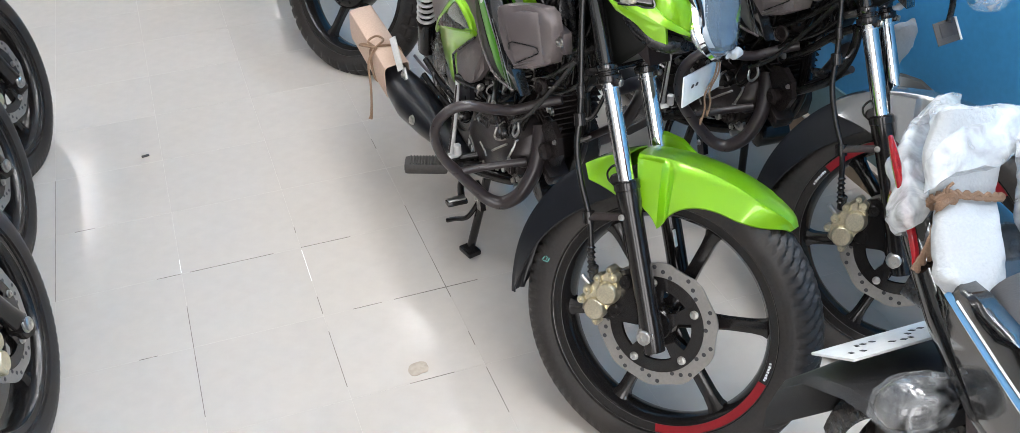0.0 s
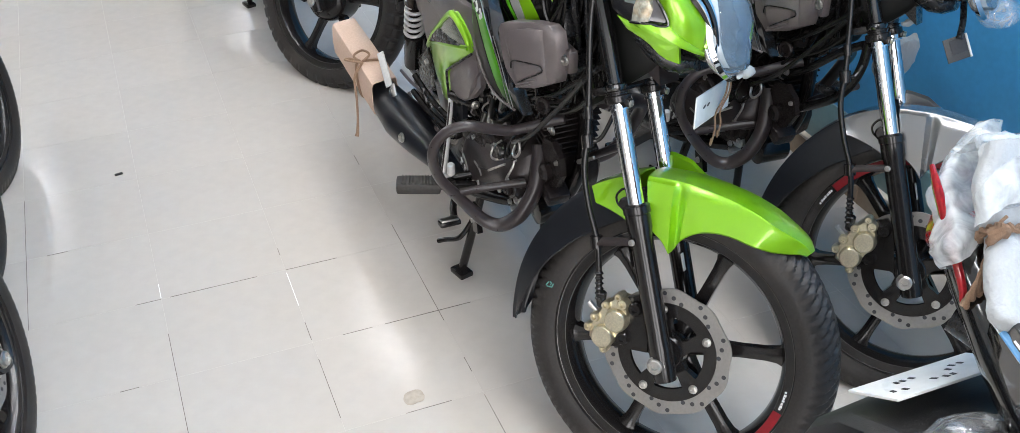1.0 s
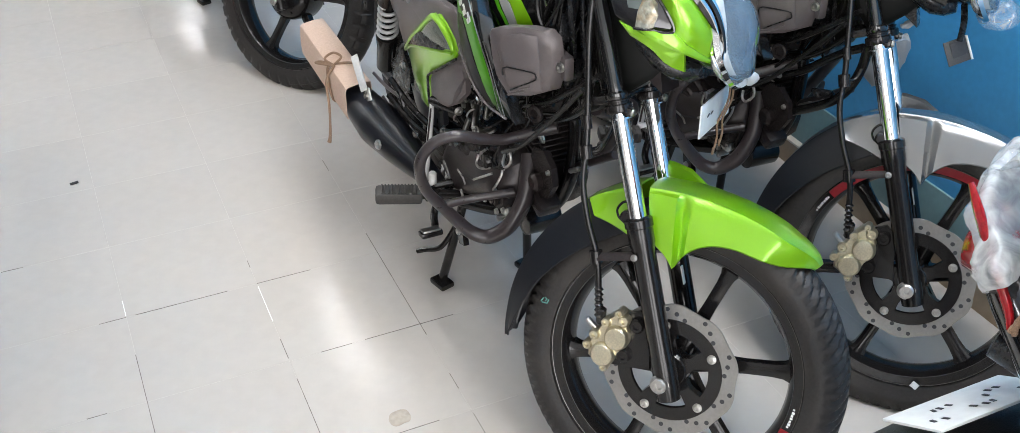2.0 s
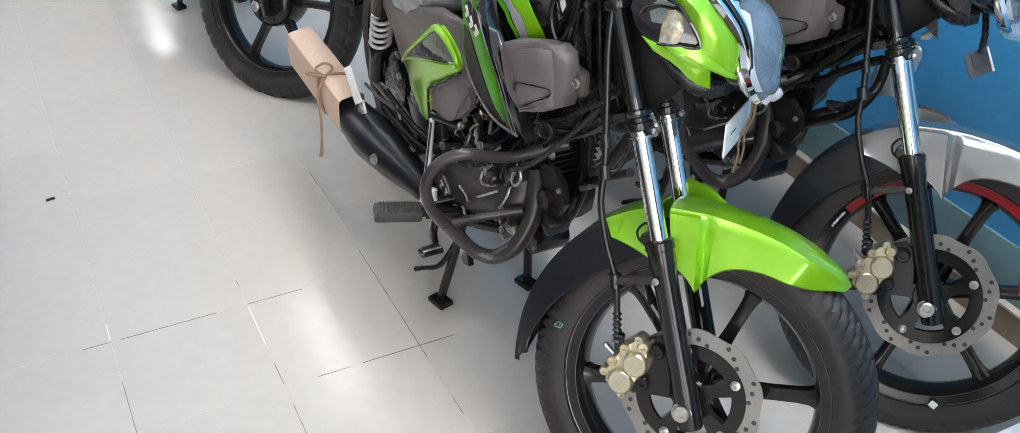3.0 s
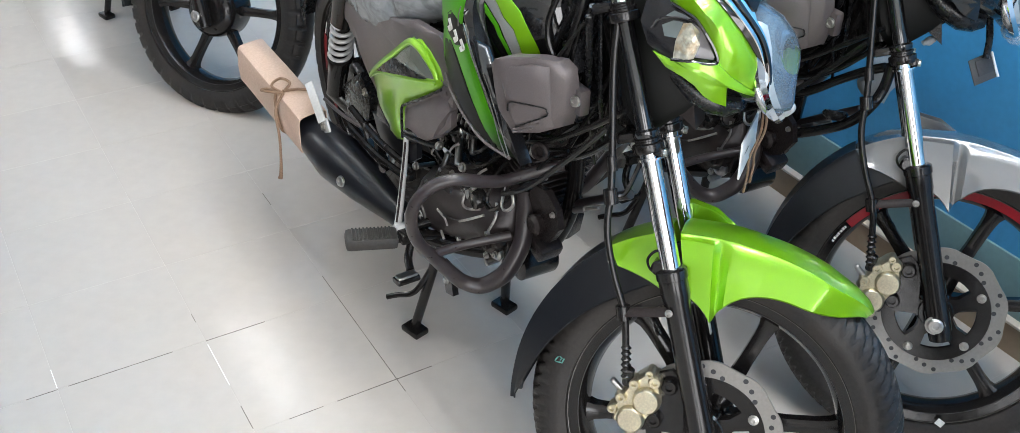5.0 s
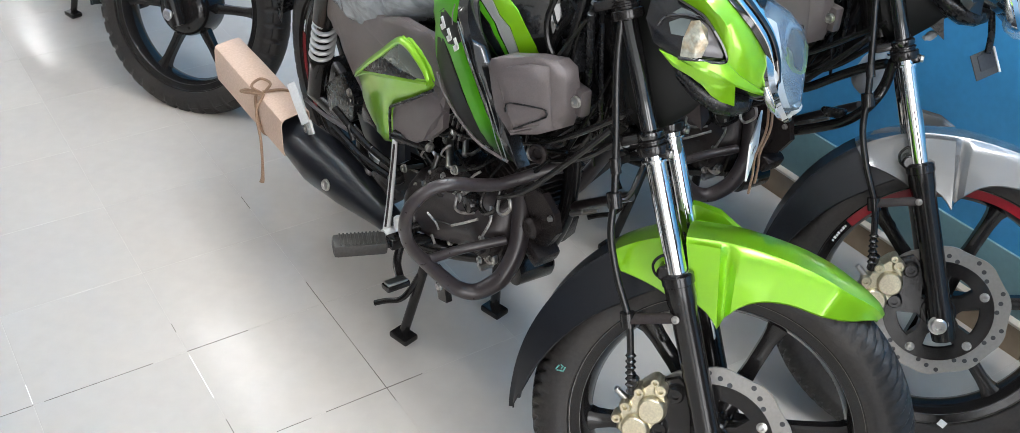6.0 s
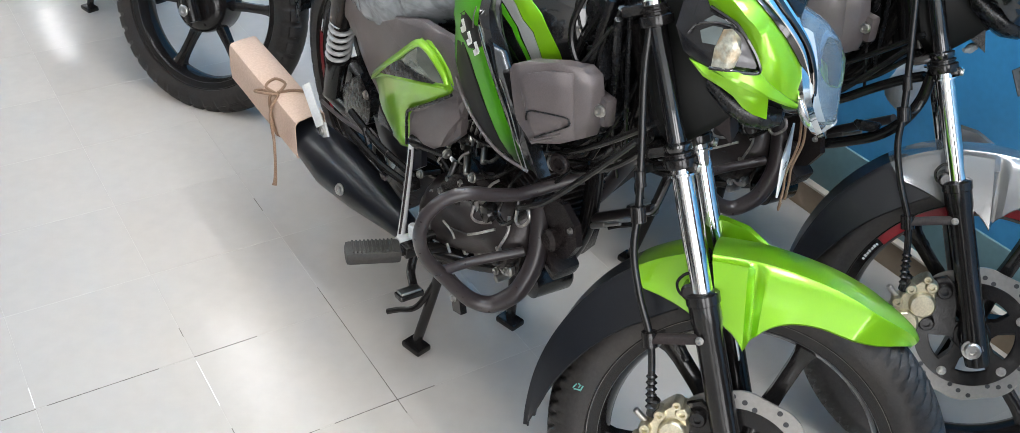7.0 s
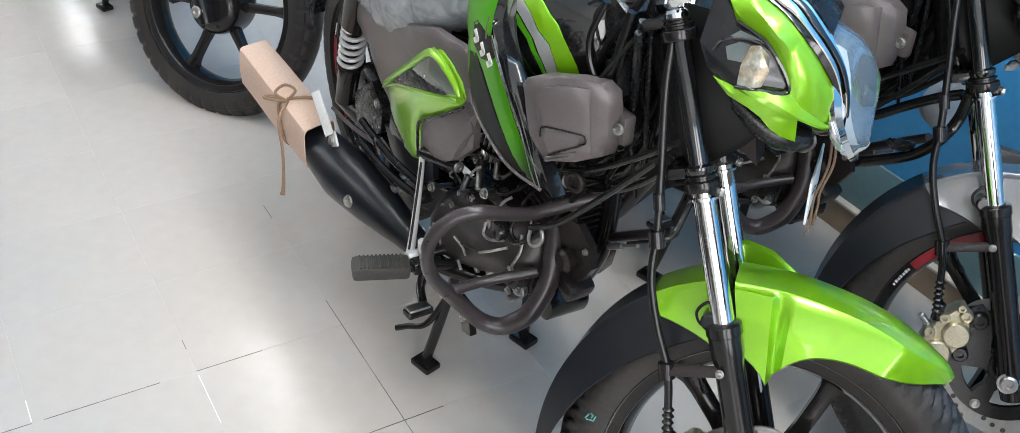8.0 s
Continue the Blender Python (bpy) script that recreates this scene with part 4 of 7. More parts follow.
        part("pod_glass", glass_brow, pod_glass, ind, "smoky glass brow", key="lamp_podbrow_" + nm)
        part("pod_rim", rim_line, black_paint, ind, key="lamp_podrim_" + nm)
    def visor(bm):
        rings = []
        for y, w, z in ((0.118, 0.062, 0.945), (0.14, 0.082, 0.965), (0.18, 0.095, 0.992), (0.23, 0.095, 1.022), (0.26, 0.088, 1.04)):
            prof = [(-w, z - 0.03), (-w * 0.8, z - 0.008), (-w * 0.3, z), (w * 0.3, z), (w * 0.8, z - 0.008), (w, z - 0.03)]
            rings.append([Vector((x, y, q)) for x, q in prof] + [Vector((x * 0.96, y + 0.004, q - 0.006)) for x, q in prof[::-1]])
        loft(bm, rings)
    part("visor", visor, black_plastic, bike, "glossy black visor over the headlamp", m, key="visor")

    if hung_plate:
        def front_plate(bm):
            block(bm, (0.03, 0.076, 0.714), (0.18, 0.003, 0.056), 0.0012, Matrix.Rotation(radians(-6), 4, "Y") @ Matrix.Rotation(radians(-10), 4, "X"))
        fp = part("front_plate", front_plate, plate_white, bike, "blank white plate tied below the headlamp", m, key="front_plate")
        for k, (a, c) in enumerate((((0.05, 0.068, 0.775), (0.062, 0.058, 0.65)), ((0.056, 0.074, 0.775), (0.05, 0.062, 0.635)))):
            part("plate_string", lambda bm: tube(bm, [a, Vector(a).lerp(Vector(c), 0.3) + Vector((0.006, -0.005, 0)), Vector(a).lerp(Vector(c), 0.6) + Vector((-0.005, 0.002, 0)), Vector(a).lerp(Vector(c), 0.8) + Vector((0.006, 0, 0)), c, Vector(c) + Vector((-0.008, 0, 0.012))], 0.0019, 8), jute, fp, "jute string", key="plate_string%d" % k)
        for k, x in enumerate((-0.02, 0.0)):
            part("plate_hole", lambda bm: lathe(bm, [(0.005, 0), (0.005, 0.0006), (0, 0.0006)], (x, 0.0745, 0.717 + 0.1 * (x - 0.03)), (0, -1, -0.17), 12), ink, fp, key="plate_hole%d" % k)

    def duct(bm):
        loft(bm, [[Vector((x, y, z)) for x, y, z in ((-0.05 * k, 0.235 - 0.01 * (1 - k), 0.80), (-0.055 * k, 0.178, 0.80), (-0.05 * k, 0.152, 0.728), (-0.05 * k, 0.205, 0.757))] for k in (1, 0.9, -0.9, -1)])
    part("lamp_bracket", duct, black_plastic if dark_lamp else brown_black, bike, "dark bracket below the headlamp", m, key="lamp_bracket")


def handlebar(bike, m, mirrors=True):
    bar = part("handlebar", lambda bm: tube(bm, [(-0.34, 0.46, 0.985), (-0.24, 0.41, 1.0), (-0.13, 0.335, 0.985), (-0.08, 0.31, 0.925), (0, 0.308, 0.915), (0.08, 0.31, 0.925), (0.13, 0.335, 0.985), (0.24, 0.41, 1.0), (0.34, 0.46, 0.985)], 0.011, 12), satin_black, bike, "black tubular handlebar", m, key="handlebar")
    for s in (-1, 1):
        nm = "r" if s < 0 else "l"
        part("grip", lambda bm: tube(bm, [(s * 0.36, 0.472, 0.981), (s * 0.3, 0.442, 0.99), (s * 0.25, 0.416, 0.998)], [0.018, 0.016, 0.017], 12), cable_rubber, bar, "black rubber grip", key="grip" + nm)
        part("lever", lambda bm: tube(bm, [(s * 0.22, 0.375, 0.995), (s * 0.27, 0.375, 0.985), (s * 0.36, 0.42, 0.97)], 0.006, 8, flat=0.6), steel, bar, "metal hand lever", key="lever" + nm)
        part("switch_box", lambda bm: block(bm, (s * 0.215, 0.398, 0.998), (0.05, 0.045, 0.045), 0.01), black_plastic, bar, key="switch" + nm)

    def dials(bm):
        block(bm, (0, 0.245, 0.99), (0.17, 0.09, 0.07), 0.02, Matrix.Rotation(radians(35), 4, "X"))
    part("instrument_cluster", dials, black_plastic, bike, "black instrument cluster", m, key="dials")

    def clamp_bits(bm):
        for s in (-1, 1):
            block(bm, fork_at(s * 0.035, 0.895) + Vector((0, 0.0, 0.008)), (0.03, 0.036, 0.04), 0.006)
            lathe(bm, [(0.015, 0), (0.0155, 0.01), (0.012, 0.014), (0, 0.014)], fork_at(s * 0.085, 0.879), STEER_AXIS, 16)
        lathe(bm, [(0.016, 0), (0.017, 0.012), (0.012, 0.018), (0, 0.018)], fork_at(0, 0.868) + Vector((0, 0.03, 0.008)), STEER_AXIS, 6)
    part("bar_clamp", clamp_bits, chrome, bike, "", m, key="bar_clamp")


# tank: y, half width, bottom, top
TANK = [(0.352, 0.045, 0.77, 0.84), (0.362, 0.075, 0.735, 0.875), (0.39, 0.106, 0.70, 0.905), (0.44, 0.134, 0.69, 0.925), (0.52, 0.146, 0.69, 0.925), (0.60, 0.135, 0.70, 0.90), (0.67, 0.112, 0.715, 0.86), (0.73, 0.085, 0.73, 0.80)]


def tank_ring(y, w, z0, z1):
    c, h = z0 + (z1 - z0) * 0.42, None
    out = []
    for a in np.linspace(0, 2 * math.pi, 32, endpoint=False):
        ca, sa = math.cos(a), math.sin(a)
        hh = (z1 - c) if sa > 0 else (c - z0)
        out.append(Vector((w * math.copysign(abs(ca) ** 0.75, ca), y, c + hh * math.copysign(abs(sa) ** 0.8, sa))))
    return out


TANK_W = curved([(t[0], t[1]) for t in TANK])


def cover_x(y, z):
    """The outer face of the tank's side cover."""
    w = curved([(0.34, 0.150), (0.40, 0.165), (0.48, 0.171), (0.56, 0.164), (0.62, 0.150)])(y)
    return -(w - 0.9 * max(0.0, z - 0.80) ** 1.35 - 0.25 * max(0, 0.70 - z) * max(0.0, (y - 0.45)) * 4)


def tank(bike, paint, deep, stripe):
    body = part("fuel_tank", lambda bm: loft(bm, [tank_ring(*t) for t in TANK]), black_paint, bike, "glossy black fuel tank with coloured stripes", key="tank")
    part("tank_cap", lambda bm: lathe(bm, [(0.04, 0), (0.04, 0.012), (0.034, 0.018), (0, 0.018)], (0, 0.47, 0.92), (0, 0, 1), 28), chrome, body, "round chrome filler cap", key="tank_cap")
    for s in (-1, 1):
        nm = "r" if s < 0 else "l"

        def flip(bm):
            if s > 0:
                for v in bm.verts:
                    v.co.x = -v.co.x

        def cover(bm):
            shell(bm, [(0.615, 0.83), (0.605, 0.76), (0.592, 0.70), (0.568, 0.658), (0.515, 0.632), (0.44, 0.619), (0.358, 0.617), (0.372, 0.638), (0.40, 0.672), (0.44, 0.726), (0.485, 0.785), (0.505, 0.83), (0.51, 0.872), (0.56, 0.872)], cover_x, thick=0.02, edge=0.008, drop=0.006, cuts=3)
            flip(bm)

        def flash(bm):
            shell(bm, [(0.575, 0.742), (0.548, 0.750), (0.522, 0.735), (0.488, 0.703), (0.463, 0.674), (0.428, 0.642), (0.395, 0.624), (0.44, 0.626), (0.512, 0.640), (0.556, 0.664), (0.578, 0.70)], lambda y, z: cover_x(y, z) - 0.0012, thick=0.002, edge=0.002, drop=0.001, cuts=2)
            flip(bm)

        def patch(bm):
            shell(bm, [(0.572, 0.785), (0.548, 0.803), (0.514, 0.800), (0.493, 0.794), (0.484, 0.779), (0.495, 0.757), (0.529, 0.748), (0.566, 0.76)], lambda y, z: cover_x(y, z) - 0.0008, thick=0.002, edge=0.002, drop=0.001, cuts=2)
            flip(bm)

        def silver_lines(bm):
            tube(bm, [(cover_x(y, z) - 0.0085, y, z) for y, z in ((0.483, 0.809), (0.456, 0.775), (0.43, 0.738), (0.402, 0.702), (0.379, 0.651), (0.363, 0.622))], 0.0015, 6, 5, flat=0.6)
            flip(bm)

        def silver_short(bm):
            tube(bm, [(cover_x(y, z) - 0.0075, y, z) for y, z in ((0.424, 0.748), (0.41, 0.729), (0.394, 0.702), (0.375, 0.662), (0.359, 0.627))], 0.0013, 6, 5, flat=0.6)
            flip(bm)

        def lip(bm):
            shell(bm, [(0.345, 0.612), (0.375, 0.638), (0.404, 0.672), (0.444, 0.726), (0.489, 0.785), (0.509, 0.83), (0.513, 0.872), (0.495, 0.875), (0.483, 0.83), (0.458, 0.79), (0.42, 0.736), (0.38, 0.678)], lambda y, z: cover_x(y, z) - 0.004, thick=0.022, edge=0.006, drop=0.006, crown=0.003, cuts=2)
            flip(bm)

        def bars(bm):
            for y, z in ((0.546, 0.781), (0.522, 0.771), (0.498, 0.765)):
                x = abs(cover_x(y, z)) + 0.0012
                block(bm, (s * x, y, z), (0.0022, 0.017, 0.008), 0.0008, Matrix.Rotation(radians(52), 4, "X"))
                block(bm, (s * x, y + 0.001, z - 0.008), (0.0022, 0.009, 0.015), 0.0008, Matrix.Rotation(radians(52), 4, "X"))

        def edge_line(bm):
            tube(bm, [(cover_x(y, z) - 0.0105, y, z) for y, z in ((0.494, 0.80), (0.499, 0.815), (0.50, 0.83))], 0.0015, 6, 5, flat=0.6)
            flip(bm)

        def lower_line(bm):
            tube(bm, [(cover_x(y, z) - 0.002, y, z) for y, z in ((0.362, 0.6185), (0.425, 0.6205), (0.481, 0.632), (0.551, 0.648), (0.585, 0.672))], 0.0026, 6, 5, flat=0.6)
            flip(bm)

        def front_strip(bm):
            tube(bm, [(tank_x(y, z) - 0.004, y, z) for y, z in ((0.372, 0.85), (0.362, 0.825), (0.357, 0.80), (0.36, 0.775))], 0.0045, 8, 6, flat=0.5)
            flip(bm)

        def stripe_c(bm):
            shell(bm, [(0.565, 0.858), (0.522, 0.840), (0.487, 0.825), (0.455, 0.808), (0.434, 0.782), (0.424, 0.76), (0.419, 0.76), (0.428, 0.782), (0.447, 0.813), (0.479, 0.832), (0.513, 0.848), (0.556, 0.868)], tank_x, thick=0.0015, edge=0.0012, drop=0.0005, cuts=2)
            flip(bm)

        def tank_x(y, z):
            ys = [t[0] for t in TANK]
            w, z0, z1 = (float(np.interp(y, ys, [t[k] for t in TANK])) for k in (1, 2, 3))
            c = z0 + (z1 - z0) * 0.42
            q = min(0.995, abs(z - c) / ((z1 - c) if z > c else (c - z0)))
            return -w * max(0.0, 1 - q ** 2.5) ** 0.375 - 0.003

        def stripe_a(bm):
            shell(bm, [(0.55, 0.872), (0.506, 0.849), (0.475, 0.834), (0.442, 0.814), (0.424, 0.78), (0.416, 0.758), (0.402, 0.758), (0.409, 0.785), (0.421, 0.812), (0.455, 0.842), (0.485, 0.858), (0.52, 0.876)], tank_x, thick=0.0015, edge=0.002, drop=0.0005, cuts=3)
            flip(bm)

        def stripe_b(bm):
            shell(bm, [(0.518, 0.877), (0.483, 0.859), (0.453, 0.843), (0.419, 0.813), (0.407, 0.785), (0.40, 0.758), (0.378, 0.765), (0.384, 0.792), (0.393, 0.812), (0.414, 0.842), (0.444, 0.866), (0.475, 0.882)], tank_x, thick=0.0015, edge=0.002, drop=0.0005, cuts=3)
            flip(bm)
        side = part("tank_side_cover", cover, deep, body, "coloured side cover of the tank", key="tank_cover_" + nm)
        part("side_flash", flash, decal_black, side, "black pointed flash", key="tank_flash_" + nm)
        part("cover_edge", lip, black_paint, side, "glossy black front edge", key="tank_lip_" + nm)
        part("lettering_field", patch, decal_black, side, "black field behind the lettering", key="tank_patch_" + nm)
        part("silver_line", silver_lines, steel, side, "thin silver line", key="tank_silver_" + nm)
        part("silver_line", silver_short, steel, side, "thin silver line", key="tank_silver_short_" + nm)
        part("tank_lettering", bars, white_mark, side, "white lettering bars on the tank", key="tank_bars_" + nm)
        part("cover_line", edge_line, gun_grey, side, "thin bright edge line", key="tank_line_" + nm)
        part("cover_line", lower_line, gun_grey, side, "thin grey edge line", key="tank_line_low_" + nm)
        part("front_trim", front_strip, chrome, body, "thin chrome strip", key="tank_trim_" + nm)
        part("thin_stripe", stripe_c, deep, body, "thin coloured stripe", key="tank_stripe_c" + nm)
        part("silver_stripe", stripe_a, stripe, body, "broad silver stripe", key="tank_stripe_a" + nm)
        part("colour_stripe", stripe_b, paint, body, "broad coloured stripe", key="tank_stripe_b" + nm)


DEFLECT = curved([(0.28, 0.09), (0.31, 0.108), (0.34, 0.132), (0.375, 0.158), (0.41, 0.175), (0.43, 0.18)])


def shroud(bike):
    """The grey deflectors below the front of the tank."""
    for s in (-1, 1):
        nm = "r" if s < 0 else "l"

        def sx(y, z):
            return -DEFLECT(y)

        def flip(bm):
            if s > 0:
                for v in bm.verts:
                    v.co.x = -v.co.x

        def body(bm):
            shell(bm, [(0.408, 0.768), (0.402, 0.780), (0.385, 0.790), (0.345, 0.799), (0.318, 0.799), (0.306, 0.787), (0.302, 0.76), (0.300, 0.720), (0.306, 0.690), (0.335, 0.671), (0.37, 0.661), (0.392, 0.69)], sx, thick=0.022, edge=0.006, drop=0.005, crown=0.003, cuts=2)
            flip(bm)

        def recess(bm):
            shell(bm, [(0.3675, 0.704), (0.3675, 0.712), (0.362, 0.720), (0.324, 0.720), (0.3195, 0.716), (0.3195, 0.710), (0.338, 0.695), (0.357, 0.680)], lambda y, z: sx(y, z) - 0.0092, thick=0.004, edge=0.004, drop=0.003, cuts=1)
            flip(bm)

        def groove(bm):
            pts = [(0.3685, 0.704), (0.3685, 0.713), (0.3625, 0.7215), (0.3235, 0.7215), (0.3185, 0.717), (0.318, 0.709), (0.337, 0.694), (0.357, 0.678)]
            tube(bm, [(sx(y, z) - 0.0078, y, z) for y, z in pts], 0.0013, 6, 2)
            flip(bm)

        def slot(k):
            def build(bm):
                z = 0.672 - 0.005 * k
                tube(bm, [(sx(y, z) - 0.0055, y, z + (0.362 - y) * 0.6) for y in (0.362, 0.345, 0.328 + 0.008 * k)], 0.0022, 6, 3)
                flip(bm)
            return build

        def frame_line(bm):
            shell(bm, [(0.386, 0.760), (0.374, 0.776), (0.347, 0.788), (0.322, 0.790), (0.318, 0.75), (0.3145, 0.688), (0.336, 0.676), (0.354, 0.674), (0.371, 0.706)], lambda y, z: sx(y, z) - 0.0068, thick=0.005, edge=0.004, drop=0.004, cuts=2)
            flip(bm)

        def tab(bm):
            block(bm, (-0.072, 0.312, 0.732), (0.02, 0.05, 0.045), 0.006)
            flip(bm)
        cover = part("radiator_shroud", body, gun_grey, bike, "warm grey plastic deflector panel", key="shroud_" + nm)
        part("raised_field", recess, gun_grey, cover, key="shroud_field_" + nm)
        part("field_groove", groove, black_plastic, cover, key="shroud_groove_" + nm)
        for k in range(2):
            part("vent_slot", slot(k), gun_grey, cover, key="shroud_slot%d_%s" % (k, nm))
        part("raised_panel", frame_line, gun_grey, cover, key="shroud_rim_" + nm)
        part("mounting_tab", tab, gun_grey, cover, key="shroud_tab_" + nm)
        part("mounting_bolt", lambda bm: bolt(bm, (s * 0.084, 0.298, 0.735), (s, -0.4, 0), 0.008), steel, cover, key="shroud_bolt_" + nm)


def side_covers(bike, paint):
    def cx(y, z):
        return -curved([(0.55, 0.150), (0.65, 0.168), (0.75, 0.174), (0.88, 0.165), (1.05, 0.145), (1.3, 0.11)])(y) - 0.10 * (z - 0.6) * (1 if z < 0.6 else -0.6)

    for s in (-1, 1):
        nm = "r" if s < 0 else "l"

        def flip(bm):
            if s > 0:
                for v in bm.verts:
                    v.co.x = -v.co.x

        def grey(bm):
            shell(bm, [(0.575, 0.70), (0.62, 0.725), (0.70, 0.722), (0.80, 0.69), (0.95, 0.672), (1.12, 0.665), (1.28, 0.69), (1.26, 0.65), (1.13, 0.595), (1.02, 0.55), (0.93, 0.497), (0.86, 0.465), (0.79, 0.448), (0.735, 0.452), (0.63, 0.515), (0.585, 0.56), (0.57, 0.64)], cx, thick=0.012, edge=0.008, drop=0.006, cuts=3)
            flip(bm)

        def green(bm):
            shell(bm, [(0.888, 0.534), (0.868, 0.556), (0.80, 0.606), (0.748, 0.65), (0.688, 0.698), (0.660, 0.703), (0.632, 0.692), (0.605, 0.672), (0.594, 0.652), (0.604, 0.630), (0.655, 0.592), (0.715, 0.552), (0.733, 0.530), (0.752, 0.450), (0.795, 0.430), (0.834, 0.440), (0.873, 0.475), (0.890, 0.505)], lambda y, z: cx(y, z) - 0.006, thick=0.012, edge=0.008, drop=0.006, crown=0.003, cuts=2)
            flip(bm)

        def scoop(bm):
            shell(bm, [(0.845, 0.563), (0.80, 0.595), (0.735, 0.648), (0.685, 0.686), (0.655, 0.689), (0.63, 0.677), (0.604, 0.652), (0.69, 0.626), (0.77, 0.596)], lambda y, z: cx(y, z) - 0.0125, thick=0.006, edge=0.003, drop=0.003, cuts=2)
            flip(bm)

        def blade(bm):
            shell(bm, [(0.84, 0.567), (0.765, 0.598), (0.71, 0.617), (0.630, 0.642), (0.69, 0.642), (0.735, 0.640), (0.79, 0.604)], lambda y, z: cx(y, z) - 0.0155, thick=0.006, edge=0.003, drop=0.002, cuts=2)
            flip(bm)

        def inset(bm):
            shell(bm, [(0.727, 0.530), (0.712, 0.547), (0.652, 0.588), (0.588, 0.632), (0.575, 0.600), (0.60, 0.556), (0.636, 0.515), (0.66, 0.496), (0.74, 0.470)], lambda y, z: cx(y, z) - 0.004, thick=0.012, edge=0.006, drop=0.005, cuts=2)
            flip(bm)

        def line(bm):
            tube(bm, [(cx(y, z) - 0.007, y, z) for y, z in ((0.747, 0.462), (0.731, 0.532), (0.714, 0.551), (0.652, 0.592), (0.59, 0.637))], 0.0028, 6, 4)
            flip(bm)
        def panel_rim(bm):
            tube(bm, [(cx(y, z) - 0.0095, y, z) for y, z in ((0.886, 0.532), (0.866, 0.550), (0.80, 0.599), (0.745, 0.643), (0.688, 0.690), (0.660, 0.695), (0.634, 0.686), (0.610, 0.668), (0.600, 0.652))], [0.004] + [0.0075] * 6 + [0.006, 0.004], 8, 5, flat=0.7)
            flip(bm)

        def panel_fold(bm):
            tube(bm, [(cx(y, z) - 0.0085, y, z) for y, z in ((0.882, 0.533), (0.81, 0.577), (0.74, 0.604), (0.68, 0.622), (0.604, 0.643))], [0.003, 0.006, 0.0065, 0.006, 0.003], 8, 5, flat=0.7)
            flip(bm)
        cover = part("side_cover", grey, gun_grey, bike, "grey plastic side cover below the seat", key="side_grey_" + nm)
        panel = part("side_panel", green, paint, bike, "angular painted side panel", key="side_green_" + nm)
        part("panel_rim", panel_rim, paint, panel, key="side_rim_" + nm)
        part("panel_fold", panel_fold, paint, panel, key="side_fold_" + nm)
        part("panel_scoop", scoop, scoop_silver, panel, "silvery scoop", key="side_scoop_" + nm)
        part("scoop_blade", blade, black_plastic, panel, key="side_blade_" + nm)
        part("panel_inset", inset, gun_grey, cover, key="side_inset_" + nm)
        part("inset_joint", line, black_plastic, cover, key="side_line_" + nm)


def seat(bike, wrapped):
    def cushion(bm):
        rings = []
        for y, w, z0, z1 in ((0.62, 0.06, 0.745, 0.80), (0.66, 0.095, 0.735, 0.812), (0.74, 0.118, 0.722, 0.80), (0.86, 0.135, 0.706, 0.785), (1.0, 0.135, 0.70, 0.79), (1.12, 0.122, 0.705, 0.815), (1.26, 0.105, 0.72, 0.835), (1.32, 0.07, 0.74, 0.83)):
            c, h = (z0 + z1) / 2, (z1 - z0) / 2
            rings.append([Vector((w * math.copysign(abs(math.cos(a)) ** 0.6, math.cos(a)), y, c + h * math.copysign(abs(math.sin(a)) ** 0.6, math.sin(a)))) for a in np.linspace(0, 2 * math.pi, 24, endpoint=False)])
        loft(bm, rings)
    base = part("seat", cushion, seat_vinyl, bike, "long black vinyl seat", key="seat")
    if wrapped:
        def film(bm):
            rings = []
            ys = np.linspace(0.655, 1.30, 60)
            for y in ys:
                w = float(np.interp(y, (0.655, 0.74, 0.86, 1.0, 1.12, 1.3), (0.115, 0.160, 0.184, 0.176, 0.16, 0.11)))
                z0 = float(np.interp(y, (0.655, 0.72, 0.82, 0.92, 1.05, 1.3), (0.745, 0.695, 0.64, 0.62, 0.612, 0.66)))
                z1 = float(np.interp(y, (0.655, 0.74, 0.9, 1.12, 1.3), (0.83, 0.818, 0.80, 0.828, 0.85)))
                ring = []
                for a in np.linspace(0, 2 * math.pi, 48, endpoint=False):
                    p = Vector((w * math.copysign(abs(math.cos(a)) ** 0.55, math.cos(a)), y, (z0 + z1) / 2 + (z1 - z0) / 2 * math.copysign(abs(math.sin(a)) ** 0.6, math.sin(a))))
                    k = noise.noise(Vector((p.x * 14, p.y * 9, p.z * 30))) + 0.6 * noise.noise(Vector((p.x * 30, p.y * 45, p.z * 12)))
                    ring.append(p * 1.0 + Vector((math.cos(a), 0, math.sin(a))) * (0.011 * k))
                rings.append(ring)
            loft(bm, rings)
        part("seat_film", film, seat_wrap, base, "crumpled milky plastic film over the seat", key="seat_film")


